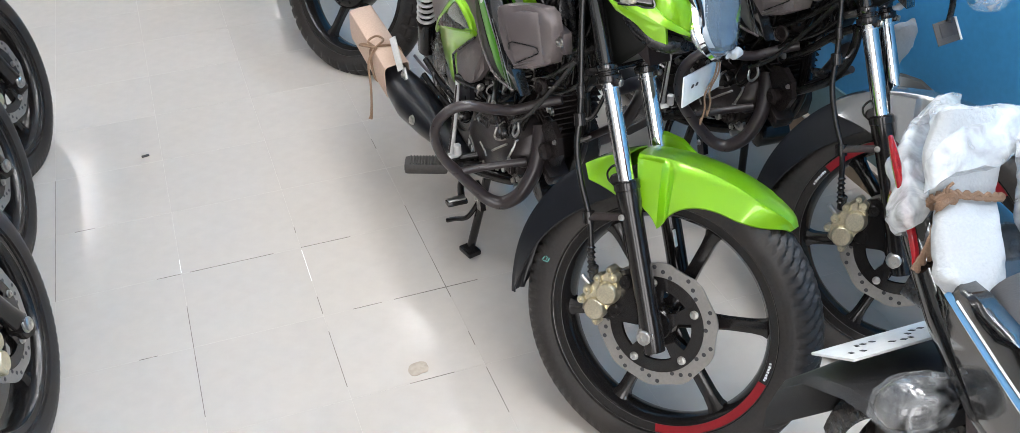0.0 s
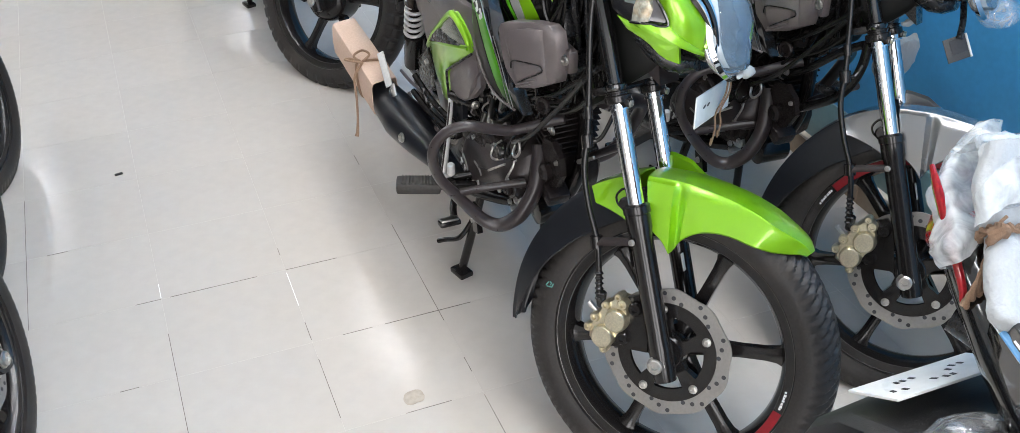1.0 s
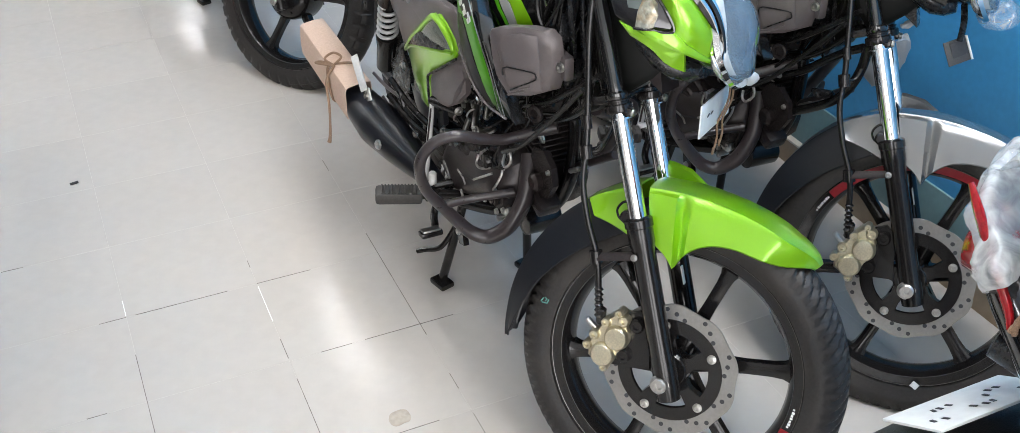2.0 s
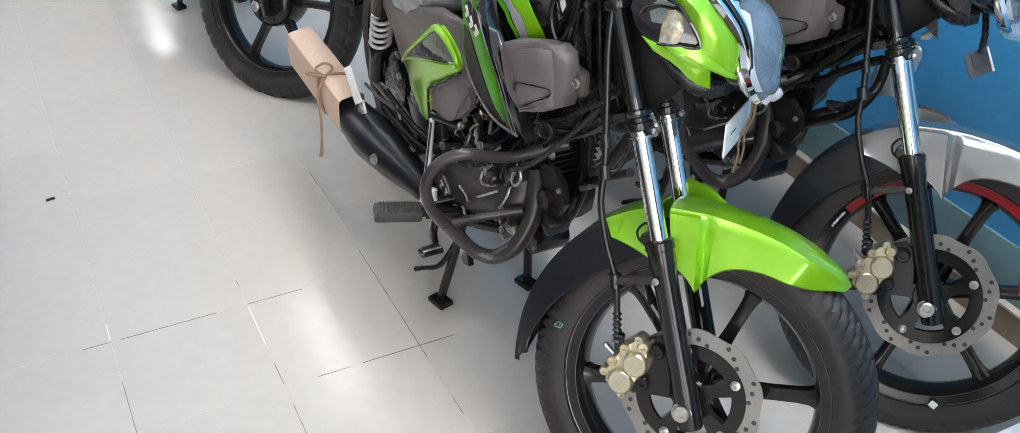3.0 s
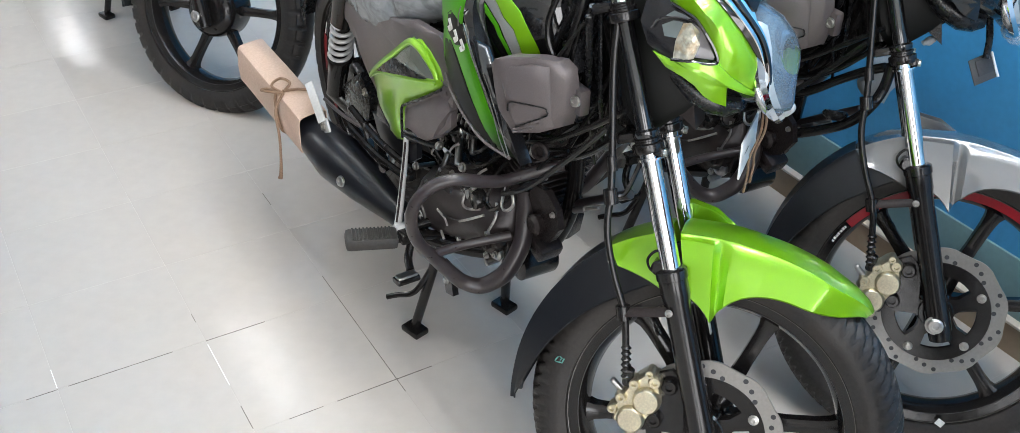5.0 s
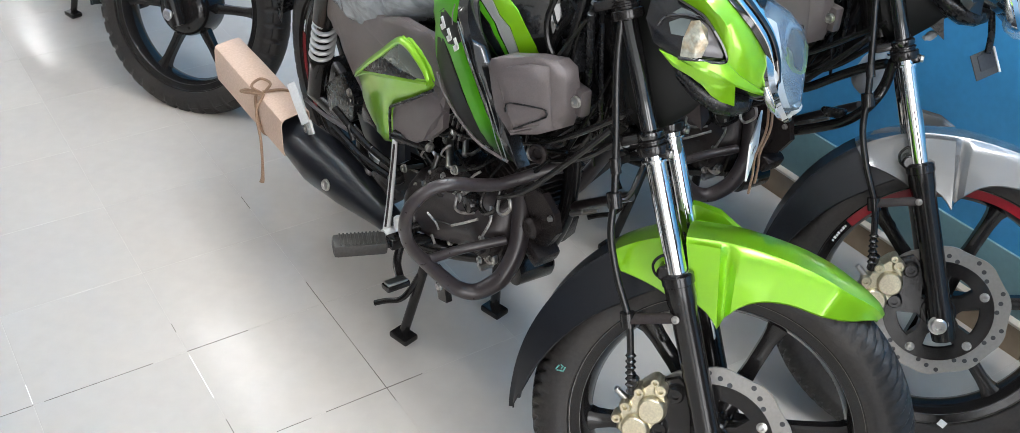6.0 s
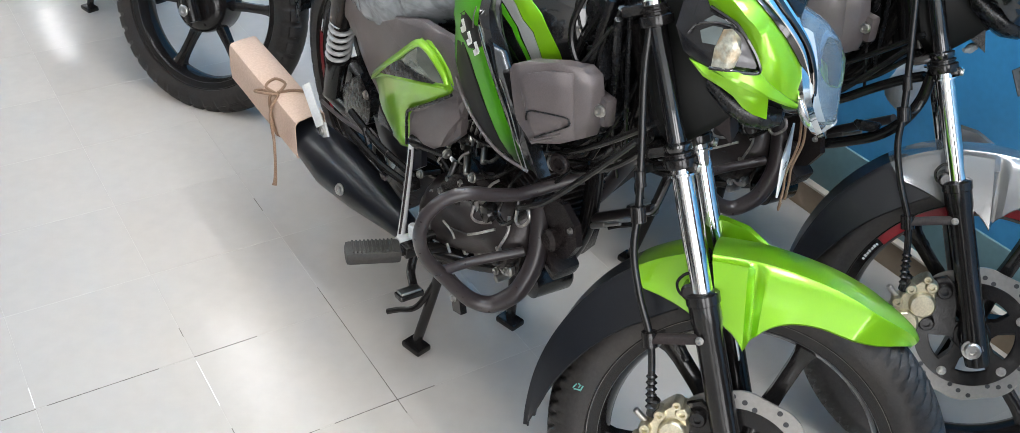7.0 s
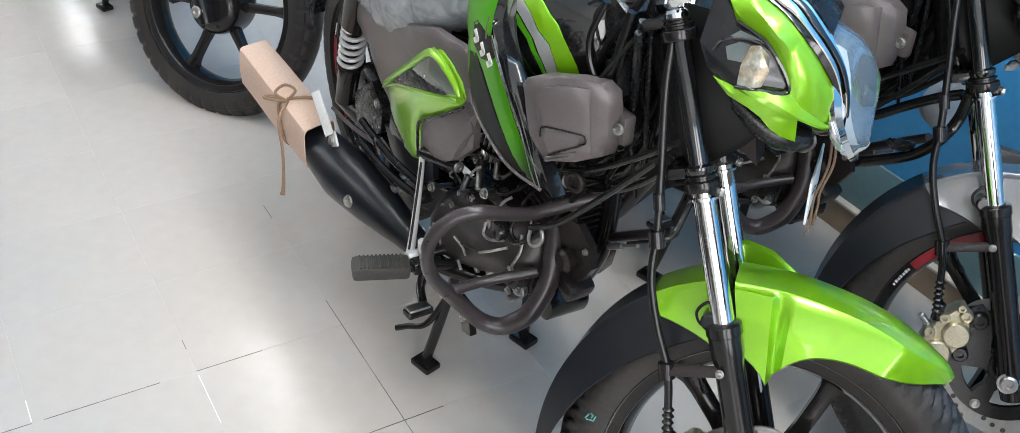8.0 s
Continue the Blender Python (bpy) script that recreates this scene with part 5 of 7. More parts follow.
def engine(bike, letter):
    def crankcase(bm):
        rings = []
        for x, g in ((-0.105, 0.82), (-0.095, 0.95), (-0.06, 1.0), (0.04, 1.0), (0.07, 0.93), (0.085, 0.75)):
            ring = []
            for y, z in ((0.452, 0.375), (0.462, 0.33), (0.50, 0.30), (0.56, 0.285), (0.65, 0.285), (0.71, 0.305), (0.725, 0.36), (0.71, 0.42), (0.66, 0.45), (0.58, 0.46), (0.51, 0.455), (0.465, 0.425)):
                ring.append(Vector((x, 0.585 + (y - 0.585) * g, 0.37 + (z - 0.37) * g)))
            rings.append(ring)
        loft(bm, rings)
    case = part("crankcase", crankcase, engine_black, bike, "black cast engine case", key="crankcase")

    def clutch(bm):
        lathe(bm, [(0.074, 0), (0.076, -0.018), (0.071, -0.03), (0.052, -0.036), (0.049, -0.042), (0.04, -0.044), (0.0, -0.044)], (-0.098, 0.622, 0.368), (1, 0, 0), 44)
    cover = part("clutch_cover", clutch, engine_black, bike, "round black clutch cover", key="clutch")
    part("filter_cover", lambda bm: lathe(bm, [(0.045, 0), (0.046, -0.014), (0.042, -0.022), (0.03, -0.024), (0.0, -0.024)], (-0.098, 0.508, 0.372), (1, 0, 0), 36), engine_black, bike, "", key="filter_cover")
    part("case_rib", lambda bm: block(bm, (-0.107, 0.562, 0.37), (0.03, 0.08, 0.1), 0.01), engine_black, bike, "", key="case_rib_a")
    part("case_rib", lambda bm: block(bm, (-0.107, 0.555, 0.425), (0.028, 0.11, 0.03), 0.008), engine_black, bike, "", key="case_rib_b")
    for k in range(5):
        part("cooling_rib", lambda bm: block(bm, (-0.126, 0.486 + 0.011 * k, 0.372), (0.008, 0.004, 0.05), 0.002), engine_black, bike, "", key="cooling_rib%d" % k)
    part("cover_edge", lambda bm: tube(bm, [(-0.128, 0.56, 0.435), (-0.132, 0.54, 0.41), (-0.13, 0.546, 0.37), (-0.128, 0.54, 0.325)], 0.004, 8), steel, bike, "", key="cover_edge_line")

    spots = [(0.62 + 0.069 * math.cos(radians(40 * k + 10)), 0.368 + 0.069 * math.sin(radians(40 * k + 10))) for k in range(9)]
    for k, (y, z) in enumerate(spots + [(0.468, 0.405), (0.466, 0.345), (0.52, 0.425), (0.565, 0.315), (0.5, 0.322), (0.545, 0.442)]):
        part("cover_bolt", lambda bm: bolt(bm, (-0.124 if k < 9 else -0.118, y, z), r=0.006), steel, cover, key="case_bolt%d" % k)

    def big_cover(bm):
        shell(bm, [(0.768, 0.275), (0.77, 0.33), (0.735, 0.385), (0.665, 0.415), (0.58, 0.445), (0.49, 0.472), (0.452, 0.46), (0.437, 0.41), (0.442, 0.387), (0.50, 0.347), (0.57, 0.307), (0.64, 0.272), (0.70, 0.25), (0.75, 0.248)], lambda y, z: -0.141 + 0.5 * max(0.0, z - 0.40), thick=0.06, edge=0.03, drop=0.032, crown=0.008, cuts=3)
    big = part("engine_side_cover", big_cover, brown_cast, bike, "large brown-black engine side cover", key="big_cover")

    def seam(bm):
        tube(bm, [(-0.138, 0.66, 0.345), (-0.149, 0.62, 0.352), (-0.149, 0.56, 0.375), (-0.146, 0.50, 0.40)], 0.0016, 6, 5)
    part("cover_seam", seam, ink, big, key="cover_seam")
    for k, (y, z) in enumerate(((0.672, 0.395), (0.645, 0.345), (0.664, 0.31), (0.555, 0.435), (0.47, 0.44), (0.465, 0.40))):
        part("side_cover_bolt", lambda bm: bolt(bm, (-0.136 + 0.5 * max(0.0, z - 0.40), y, z), r=0.0055), steel, big, key="big_bolt%d" % k)

    def filler(bm):
        lathe(bm, [(0.018, 0), (0.02, -0.01), (0.015, -0.022), (0.006, -0.024), (0, -0.024)], (-0.118, 0.515, 0.44), (1, 0, 0), 18)
        tube(bm, [(-0.11, 0.455, 0.50), (-0.122, 0.45, 0.462), (-0.128, 0.468, 0.448), (-0.128, 0.486, 0.462), (-0.115, 0.48, 0.50)], 0.0035, 8)
    part("oil_filler", filler, satin_black, cover, key="filler")

    def letters(bm):
        for k in range(3):
            c = (-0.1495, 0.735 - 0.022 * k, 0.300 - 0.007 * k)
            block(bm, c, (0.002, 0.006, 0.018), 0.0006, Matrix.Rotation(radians(30), 4, "X"))
            block(bm, (c[0], c[1] - 0.004, c[2] + 0.007), (0.002, 0.014, 0.005), 0.0006, Matrix.Rotation(radians(30), 4, "X"))
    part("case_lettering", letters, white_mark, cover, "white lettering bars on the engine case", key="case_letters")

    lift = Vector((0, -0.22, 1)).normalized()
    tip = Matrix.Rotation(math.atan2(0.22, 1), 4, "X")
    barrel = part("cylinder", lambda bm: block(bm, Vector((0, 0.515, 0.447)) + lift * 0.062, (0.09, 0.085, 0.13), 0.01, tip), engine_black, bike, "finned black cylinder", key="cylinder")
    for k in range(9):
        part("fin", lambda bm: block(bm, Vector((0, 0.515, 0.447)) + lift * (0.0155 * k), ((0.064 if 1 <= k <= 7 else 0.056) * 2, 0.112, 0.0042), 0.002, tip, 1), engine_black, barrel, key="fin%d" % k)

    def head(bm):
        d = Vector((0, -0.22, 1)).normalized()
        t = Matrix.Rotation(math.atan2(0.22, 1), 4, "X")
        c = Vector((0, 0.515, 0.447)) + d * 0.165
        block(bm, c, (0.13, 0.13, 0.055), 0.012, t)
        block(bm, c + d * 0.03, (0.10, 0.11, 0.02), 0.006, t)
        lathe(bm, [(0.028, 0), (0.03, -0.01), (0.024, -0.016), (0.008, -0.017), (0, -0.014)], c + Vector((-0.063, 0.005, 0)), (1, 0, 0), 26)
        lathe(bm, [(0.016, 0), (0.017, -0.03), (0.012, -0.034), (0, -0.034)], c + Vector((-0.03, -0.06, 0.0)), (0.4, 1, 0), 18)
    part("cylinder_head", head, engine_black, bike, "", key="cyl_head")

    for k, (y, z) in enumerate(((0.45, 0.63), (0.52, 0.60), (0.44, 0.585), (0.51, 0.645), (0.482, 0.61))):
        part("head_bolt", lambda bm: bolt(bm, (-0.072 if k < 4 else -0.082, y, z), r=0.007 if k < 4 else 0.012, h=0.007), steel, bike, "", key="head_bolt%d" % k)

    def carb(bm):
        block(bm, (-0.02, 0.645, 0.575), (0.075, 0.075, 0.09), 0.014)
        rod(bm, (0, 0.56, 0.585), (0, 0.72, 0.575), 0.028, 18)
        lathe(bm, [(0.024, 0), (0.026, -0.012), (0.018, -0.02), (0, -0.02)], (-0.058, 0.645, 0.585), (1, 0, 0), 20)
        rod(bm, (-0.055, 0.66, 0.535), (-0.09, 0.64, 0.52), 0.008, 10)
        block(bm, (0, 0.78, 0.575), (0.16, 0.13, 0.14), 0.02)
    part("carburettor", carb, engine_black, bike, "", key="carb")

    for k, (p, q, r) in enumerate((((-0.09, 0.60, 0.54), (-0.11, 0.57, 0.5), 0.006), ((-0.1, 0.64, 0.5), (-0.125, 0.60, 0.465), 0.007), ((-0.08, 0.69, 0.53), (-0.12, 0.66, 0.5), 0.006), ((-0.07, 0.56, 0.555), (-0.09, 0.53, 0.535), 0.005), ((-0.11, 0.665, 0.455), (-0.125, 0.665, 0.415), 0.006))):
        part("engine_fitting", lambda bm: rod(bm, p, q, r, 10), steel if k % 2 else satin_black, bike, "", key="fitting%d" % k)
    for k, (y, z) in enumerate(((0.60, 0.535), (0.645, 0.495), (0.68, 0.53), (0.56, 0.55), (0.63, 0.44), (0.70, 0.47), (0.575, 0.475))):
        part("engine_bolt", lambda bm: bolt(bm, (-0.105, y, z), r=0.0065), steel, bike, "", key="engine_bolt%d" % k)
    rng = random.Random(7)
    for k in range(20):
        a = Vector((rng.uniform(-0.09, -0.03), rng.uniform(0.34, 0.5), rng.uniform(0.58, 0.72)))
        b = Vector((rng.uniform(-0.115, -0.05), rng.uniform(0.46, 0.72), rng.uniform(0.42, 0.62)))
        c = (a + b) / 2 + Vector((rng.uniform(-0.05, 0.0), rng.uniform(-0.03, 0.03), rng.uniform(-0.05, 0.02)))
        r = rng.choice((0.0028, 0.0035, 0.0045))
        part("wire", lambda bm: tube(bm, [a, c, b], r, 6, 8), cable_rubber, bike, "", key="wire%d" % k)
    for k in range(14):
        a = Vector((rng.uniform(-0.09, 0.03), rng.uniform(0.28, 0.35), rng.uniform(0.82, 0.93)))
        b = Vector((rng.uniform(-0.10, 0.0), rng.uniform(0.29, 0.42), rng.uniform(0.58, 0.72)))
        c = (a + b) / 2 + Vector((rng.uniform(-0.02, 0.0), rng.uniform(-0.03, 0.02), rng.uniform(-0.03, 0.03)))
        r = rng.choice((0.0028, 0.004, 0.006))
        part("wire", lambda bm: tube(bm, [a, c, b], r, 8, 8), cable_rubber if k % 3 else black_plastic, bike, "", key="head_wire%d" % k)
    for k, (p, size, turn) in enumerate((((-0.045, 0.355, 0.86), (0.05, 0.04, 0.07), 20), ((-0.06, 0.335, 0.79), (0.035, 0.03, 0.05), -15), ((-0.03, 0.34, 0.70), (0.05, 0.045, 0.05), 30))):
        part("wiring_block", lambda bm: block(bm, p, size, 0.006, Matrix.Rotation(radians(turn), 4, "X")), black_plastic, bike, "", key="wiring_block%d" % k)
    for k, (y, z) in enumerate(((0.43, 0.515), (0.40, 0.50), (0.385, 0.55))):
        part("frame_bolt", lambda bm: bolt(bm, (-0.05 - 0.012 * k, y, z), r=0.008), steel, bike, "", key="frame_bolt%d" % k)

    # pale lines stand for clips, ledges and bright edge highlights of the case
    for k, pts in enumerate((((0.557, 0.431), (0.549, 0.415), (0.527, 0.417), (0.498, 0.432)), ((0.548, 0.38), (0.515, 0.404), (0.483, 0.428)), ((0.637, 0.354), (0.607, 0.351), (0.595, 0.341)), ((0.624, 0.312), (0.611, 0.299)),
                             ((0.466, 0.46), (0.452, 0.44), (0.455, 0.41)), ((0.72, 0.33), (0.70, 0.318), (0.69, 0.30), (0.695, 0.285)))):
        pts = [(-0.1497 + 0.5 * max(0.0, z - 0.40), y, z) for y, z in pts]
        part("case_edge", lambda bm: tube(bm, pts, 0.0027, 6, 5), pale_edge, bike, "", key="case_edge%d" % k)
    for k in range(8):
        part("cylinder_fin", lambda bm: block(bm, (-0.106, 0.575 + 0.0085 * k, 0.552 - 0.003 * k), (0.012, 0.0022, 0.06), 0.0008, Matrix.Rotation(radians(20), 4, "X"), 1), pale_edge if k % 2 else engine_black, bike, "", key="side_fin%d" % k)
    for k, (y, z, r) in enumerate(((0.366, 0.614, 0.017), (0.398, 0.594, 0.013), (0.46, 0.64, 0.009))):
        part("horn_ring", lambda bm: lathe(bm, [(r * 0.75, 0), (r, 0.002), (r, 0.008), (r * 0.8, 0.010), (r * 0.55, 0.009), (r * 0.5, 0.004), (0, 0.004)], (-0.095 + 0.012 * k, y, z), (-1, -0.4, 0.1), 22), engine_black if k == 0 else pale_edge, bike, "", key="horn%d" % k)

    part("cable_loop", lambda bm: tube(bm, [(-0.14, 0.411, 0.512), (-0.15, 0.398, 0.503), (-0.15, 0.384, 0.502), (-0.15, 0.363, 0.524), (-0.148, 0.368, 0.54), (-0.14, 0.39, 0.535)], 0.0028, 8, 6), pale_edge, bike, "", key="cable_loop")

    def sump(bm):
        lathe(bm, [(0.02, -0.05), (0.031, -0.046), (0.033, 0.022), (0.029, 0.028), (0.0, 0.028)], (-0.035, 0.452, 0.318), (1, 0, 0), 30)
        block(bm, (-0.03, 0.475, 0.36), (0.1, 0.05, 0.05), 0.012)
    part("exhaust_chamber", sump, satin_black, bike, "", key="sump")

    def mount(bm):
        loft(bm, [[Vector((x, y, z)) for y, z in ((0.345, 0.50), (0.335, 0.465), (0.36, 0.425), (0.395, 0.405), (0.43, 0.42), (0.44, 0.47), (0.42, 0.51), (0.38, 0.52))] for x in (-0.062, -0.074)])
        lathe(bm, [(0.018, 0), (0.02, -0.012), (0.014, -0.018), (0.0, -0.018)], (-0.074, 0.395, 0.445), (1, 0, 0), 18)
        block(bm, (-0.06, 0.40, 0.395), (0.05, 0.06, 0.035), 0.01, Matrix.Rotation(radians(25), 4, "X"))
    part("engine_mount", mount, engine_black, bike, "black engine mounting plate", key="engine_mount")
    for k, (y, z) in enumerate(((0.352, 0.488), (0.425, 0.445))):
        part("mount_bolt", lambda bm: bolt(bm, (-0.075, y, z), r=0.0045), disc_steel, bike, "", key="mount_bolt%d" % k)
    part("mount_bar", lambda bm: tube(bm, [(0.02, 0.47, 0.402), (0.02, 0.37, 0.476), (0.02, 0.27, 0.548)], 0.0085, 10), guard_black, bike, "", key="mount_bar")
    part("link_rod", lambda bm: (rod(bm, (-0.02, 0.37, 0.468), (-0.02, 0.335, 0.492), 0.0052, 12), rod(bm, (-0.02, 0.342, 0.487), (-0.02, 0.30, 0.516), 0.003, 10)), disc_steel, bike, "", key="link_rod")
    part("intake_hose", lambda bm: tube(bm, [(-0.085, 0.70, 0.50), (-0.105, 0.66, 0.505), (-0.10, 0.61, 0.535), (-0.08, 0.56, 0.57)], 0.011, 12), cable_rubber, bike, "", key="intake_hose")
    for k, (y, z) in enumerate(((0.69, 0.503), (0.615, 0.53))):
        part("hose_clamp", lambda bm: lathe(bm, [(0.0118, -0.004), (0.0132, -0.003), (0.0132, 0.003), (0.0118, 0.004)], (-0.098 - 0.003 * k, y, z), (0.1, -0.9, 0.4), 16), steel, bike, "", key="hose_clamp%d" % k)

    def plug(bm):
        lathe(bm, [(0.021, 0), (0.022, -0.008), (0.016, -0.014), (0.009, -0.014), (0.008, -0.008), (0, -0.008)], (-0.098, 0.492, 0.335), (1, 0, 0.1), 18)
        rod(bm, (-0.09, 0.50, 0.305), (-0.118, 0.505, 0.30), 0.008, 10)
    part("drain_plug", plug, steel, bike, "", key="plug")


def frame_tubes(bike):
    def build(bm):
        tube(bm, [(0, 0.285, 0.80), (0, 0.32, 0.68), (0, 0.37, 0.60), (0, 0.43, 0.565)], 0.018, 12)
        tube(bm, [(0, 0.30, 0.82), (0, 0.45, 0.80), (0, 0.62, 0.72), (0, 0.72, 0.6), (0, 0.75, 0.42), (0, 0.74, 0.3)], 0.018, 12)
        for s in (-1, 1):
            tube(bm, [(s * 0.05, 0.6, 0.72), (s * 0.10, 0.8, 0.68), (s * 0.105, 1.05, 0.69), (s * 0.09, 1.32, 0.73)], 0.0125, 10)
            tube(bm, [(s * 0.07, 0.74, 0.36), (s * 0.10, 0.85, 0.47), (s * 0.105, 1.02, 0.64)], 0.011, 10)
            tube(bm, [(s * 0.03, 0.36, 0.66), (s * 0.05, 0.42, 0.60), (s * 0.055, 0.47, 0.585)], 0.012, 8)
        lathe(bm, [(0.026, -0.09), (0.03, -0.085), (0.027, 0.0), (0.03, 0.075), (0.026, 0.08)], fork_at(0, 0.78) + Vector((0, 0.034, 0)), STEER_AXIS, 22)
        block(bm, (0, 0.36, 0.70), (0.03, 0.13, 0.07), 0.01, Matrix.Rotation(radians(-20), 4, "X"))
    # added black block: stands for frame parts and the shade between them
    def neck(bm):
        side = [(0.238, 0.80), (0.262, 0.690), (0.295, 0.640), (0.350, 0.600), (0.405, 0.612), (0.375, 0.700), (0.365, 0.83)]
        loft(bm, [[Vector((x, (y - 0.31) * g + 0.31, (z - 0.71) * g + 0.71)) for y, z in side] for x, g in ((-0.009, 0.92), (-0.006, 1.0), (0.024, 1.0), (0.030, 0.92))])
    part("neck_cover", neck, decal_black, bike, "black block added for the frame neck and the shade round it", key="neck_cover")
    conduit = part("steering_conduit", lambda bm: lathe(bm, [(0.010, 0), (0.0165, 0.003), (0.0165, 0.018), (0.0125, 0.02), (0.0125, 0.19), (0.016, 0.192), (0.016, 0.205), (0.01, 0.207)], (0, 0.322, 0.638), (0, 0.084, 0.19), 22), black_paint, bike, "glossy black tube behind the fork", key="conduit")
    for k in range(7):
        part("print_bar", lambda bm: block(bm, Vector((-0.0128, 0.352, 0.72)) + Vector((0, 0.0042, 0.0095)) * k, (0.001, 0.004 + 0.002 * (k % 2), 0.006), 0.0003, Matrix.Rotation(-RAKE, 4, "X"), 1), dark_grey, conduit, key="conduit_bar%d" % k)
    part("frame", build, satin_black, bike, "satin black tubular frame", key="frame")


def guard(bike):
    for s in (-1, 1):
        nm = "r" if s < 0 else "l"

        def loop(bm):
            if s > 0:
                tube(bm, [(0.050, 0.405, 0.572), (0.085, 0.430, 0.545), (0.125, 0.462, 0.520), (0.168, 0.492, 0.508), (0.203, 0.524, 0.480), (0.215, 0.566, 0.425), (0.205, 0.60, 0.362), (0.17, 0.62, 0.31), (0.08, 0.64, 0.29)], 0.0148, 14, 6)
                return
            pts = [(0.060, 0.352, 0.584), (0.090, 0.368, 0.575), (0.125, 0.382, 0.564), (0.160, 0.388, 0.562), (0.205, 0.386, 0.577), (0.245, 0.388, 0.591), (0.278, 0.400, 0.582), (0.301, 0.411, 0.556), (0.309, 0.418, 0.526), (0.302, 0.432, 0.486),
                   (0.286, 0.440, 0.446), (0.254, 0.454, 0.398), (0.222, 0.452, 0.354), (0.198, 0.444, 0.327), (0.172, 0.430, 0.318), (0.148, 0.416, 0.332), (0.128, 0.407, 0.354), (0.100, 0.411, 0.395), (0.082, 0.428, 0.440), (0.070, 0.450, 0.475)]
            tube(bm, [(s * x, y, z) for x, y, z in pts], [0.0106] * 8 + [0.0108] * 3 + [0.0122, 0.0132, 0.014, 0.015, 0.016, 0.0165, 0.017, 0.017, 0.016], 14, 6)

        def cross(bm):
            tube(bm, [(s * 0.262, 0.455, 0.402), (s * 0.187, 0.452, 0.402), (s * 0.112, 0.428, 0.410)], 0.0085, 12, 6)

        def foot(bm):
            loft(bm, [[Vector((s * x, y, z)) for y, z in ((0.512, 0.335), (0.494, 0.272), (0.466, 0.282), (0.478, 0.335))] for x in (0.196, 0.208)])
        g = part("crash_guard", loop, guard_black, bike, "bent black tube crash guard", key="guard_" + nm)
        if s < 0:
            part("guard_brace", cross, guard_black, g, key="guard_cross_" + nm)
            part("guard_foot", foot, satin_black, g, key="guard_foot_" + nm)
            part("guard_bolt", lambda bm: bolt(bm, (s * 0.208, 0.49, 0.304), (s, 0, 0), 0.006), steel, g, key="guard_bolt_" + nm)


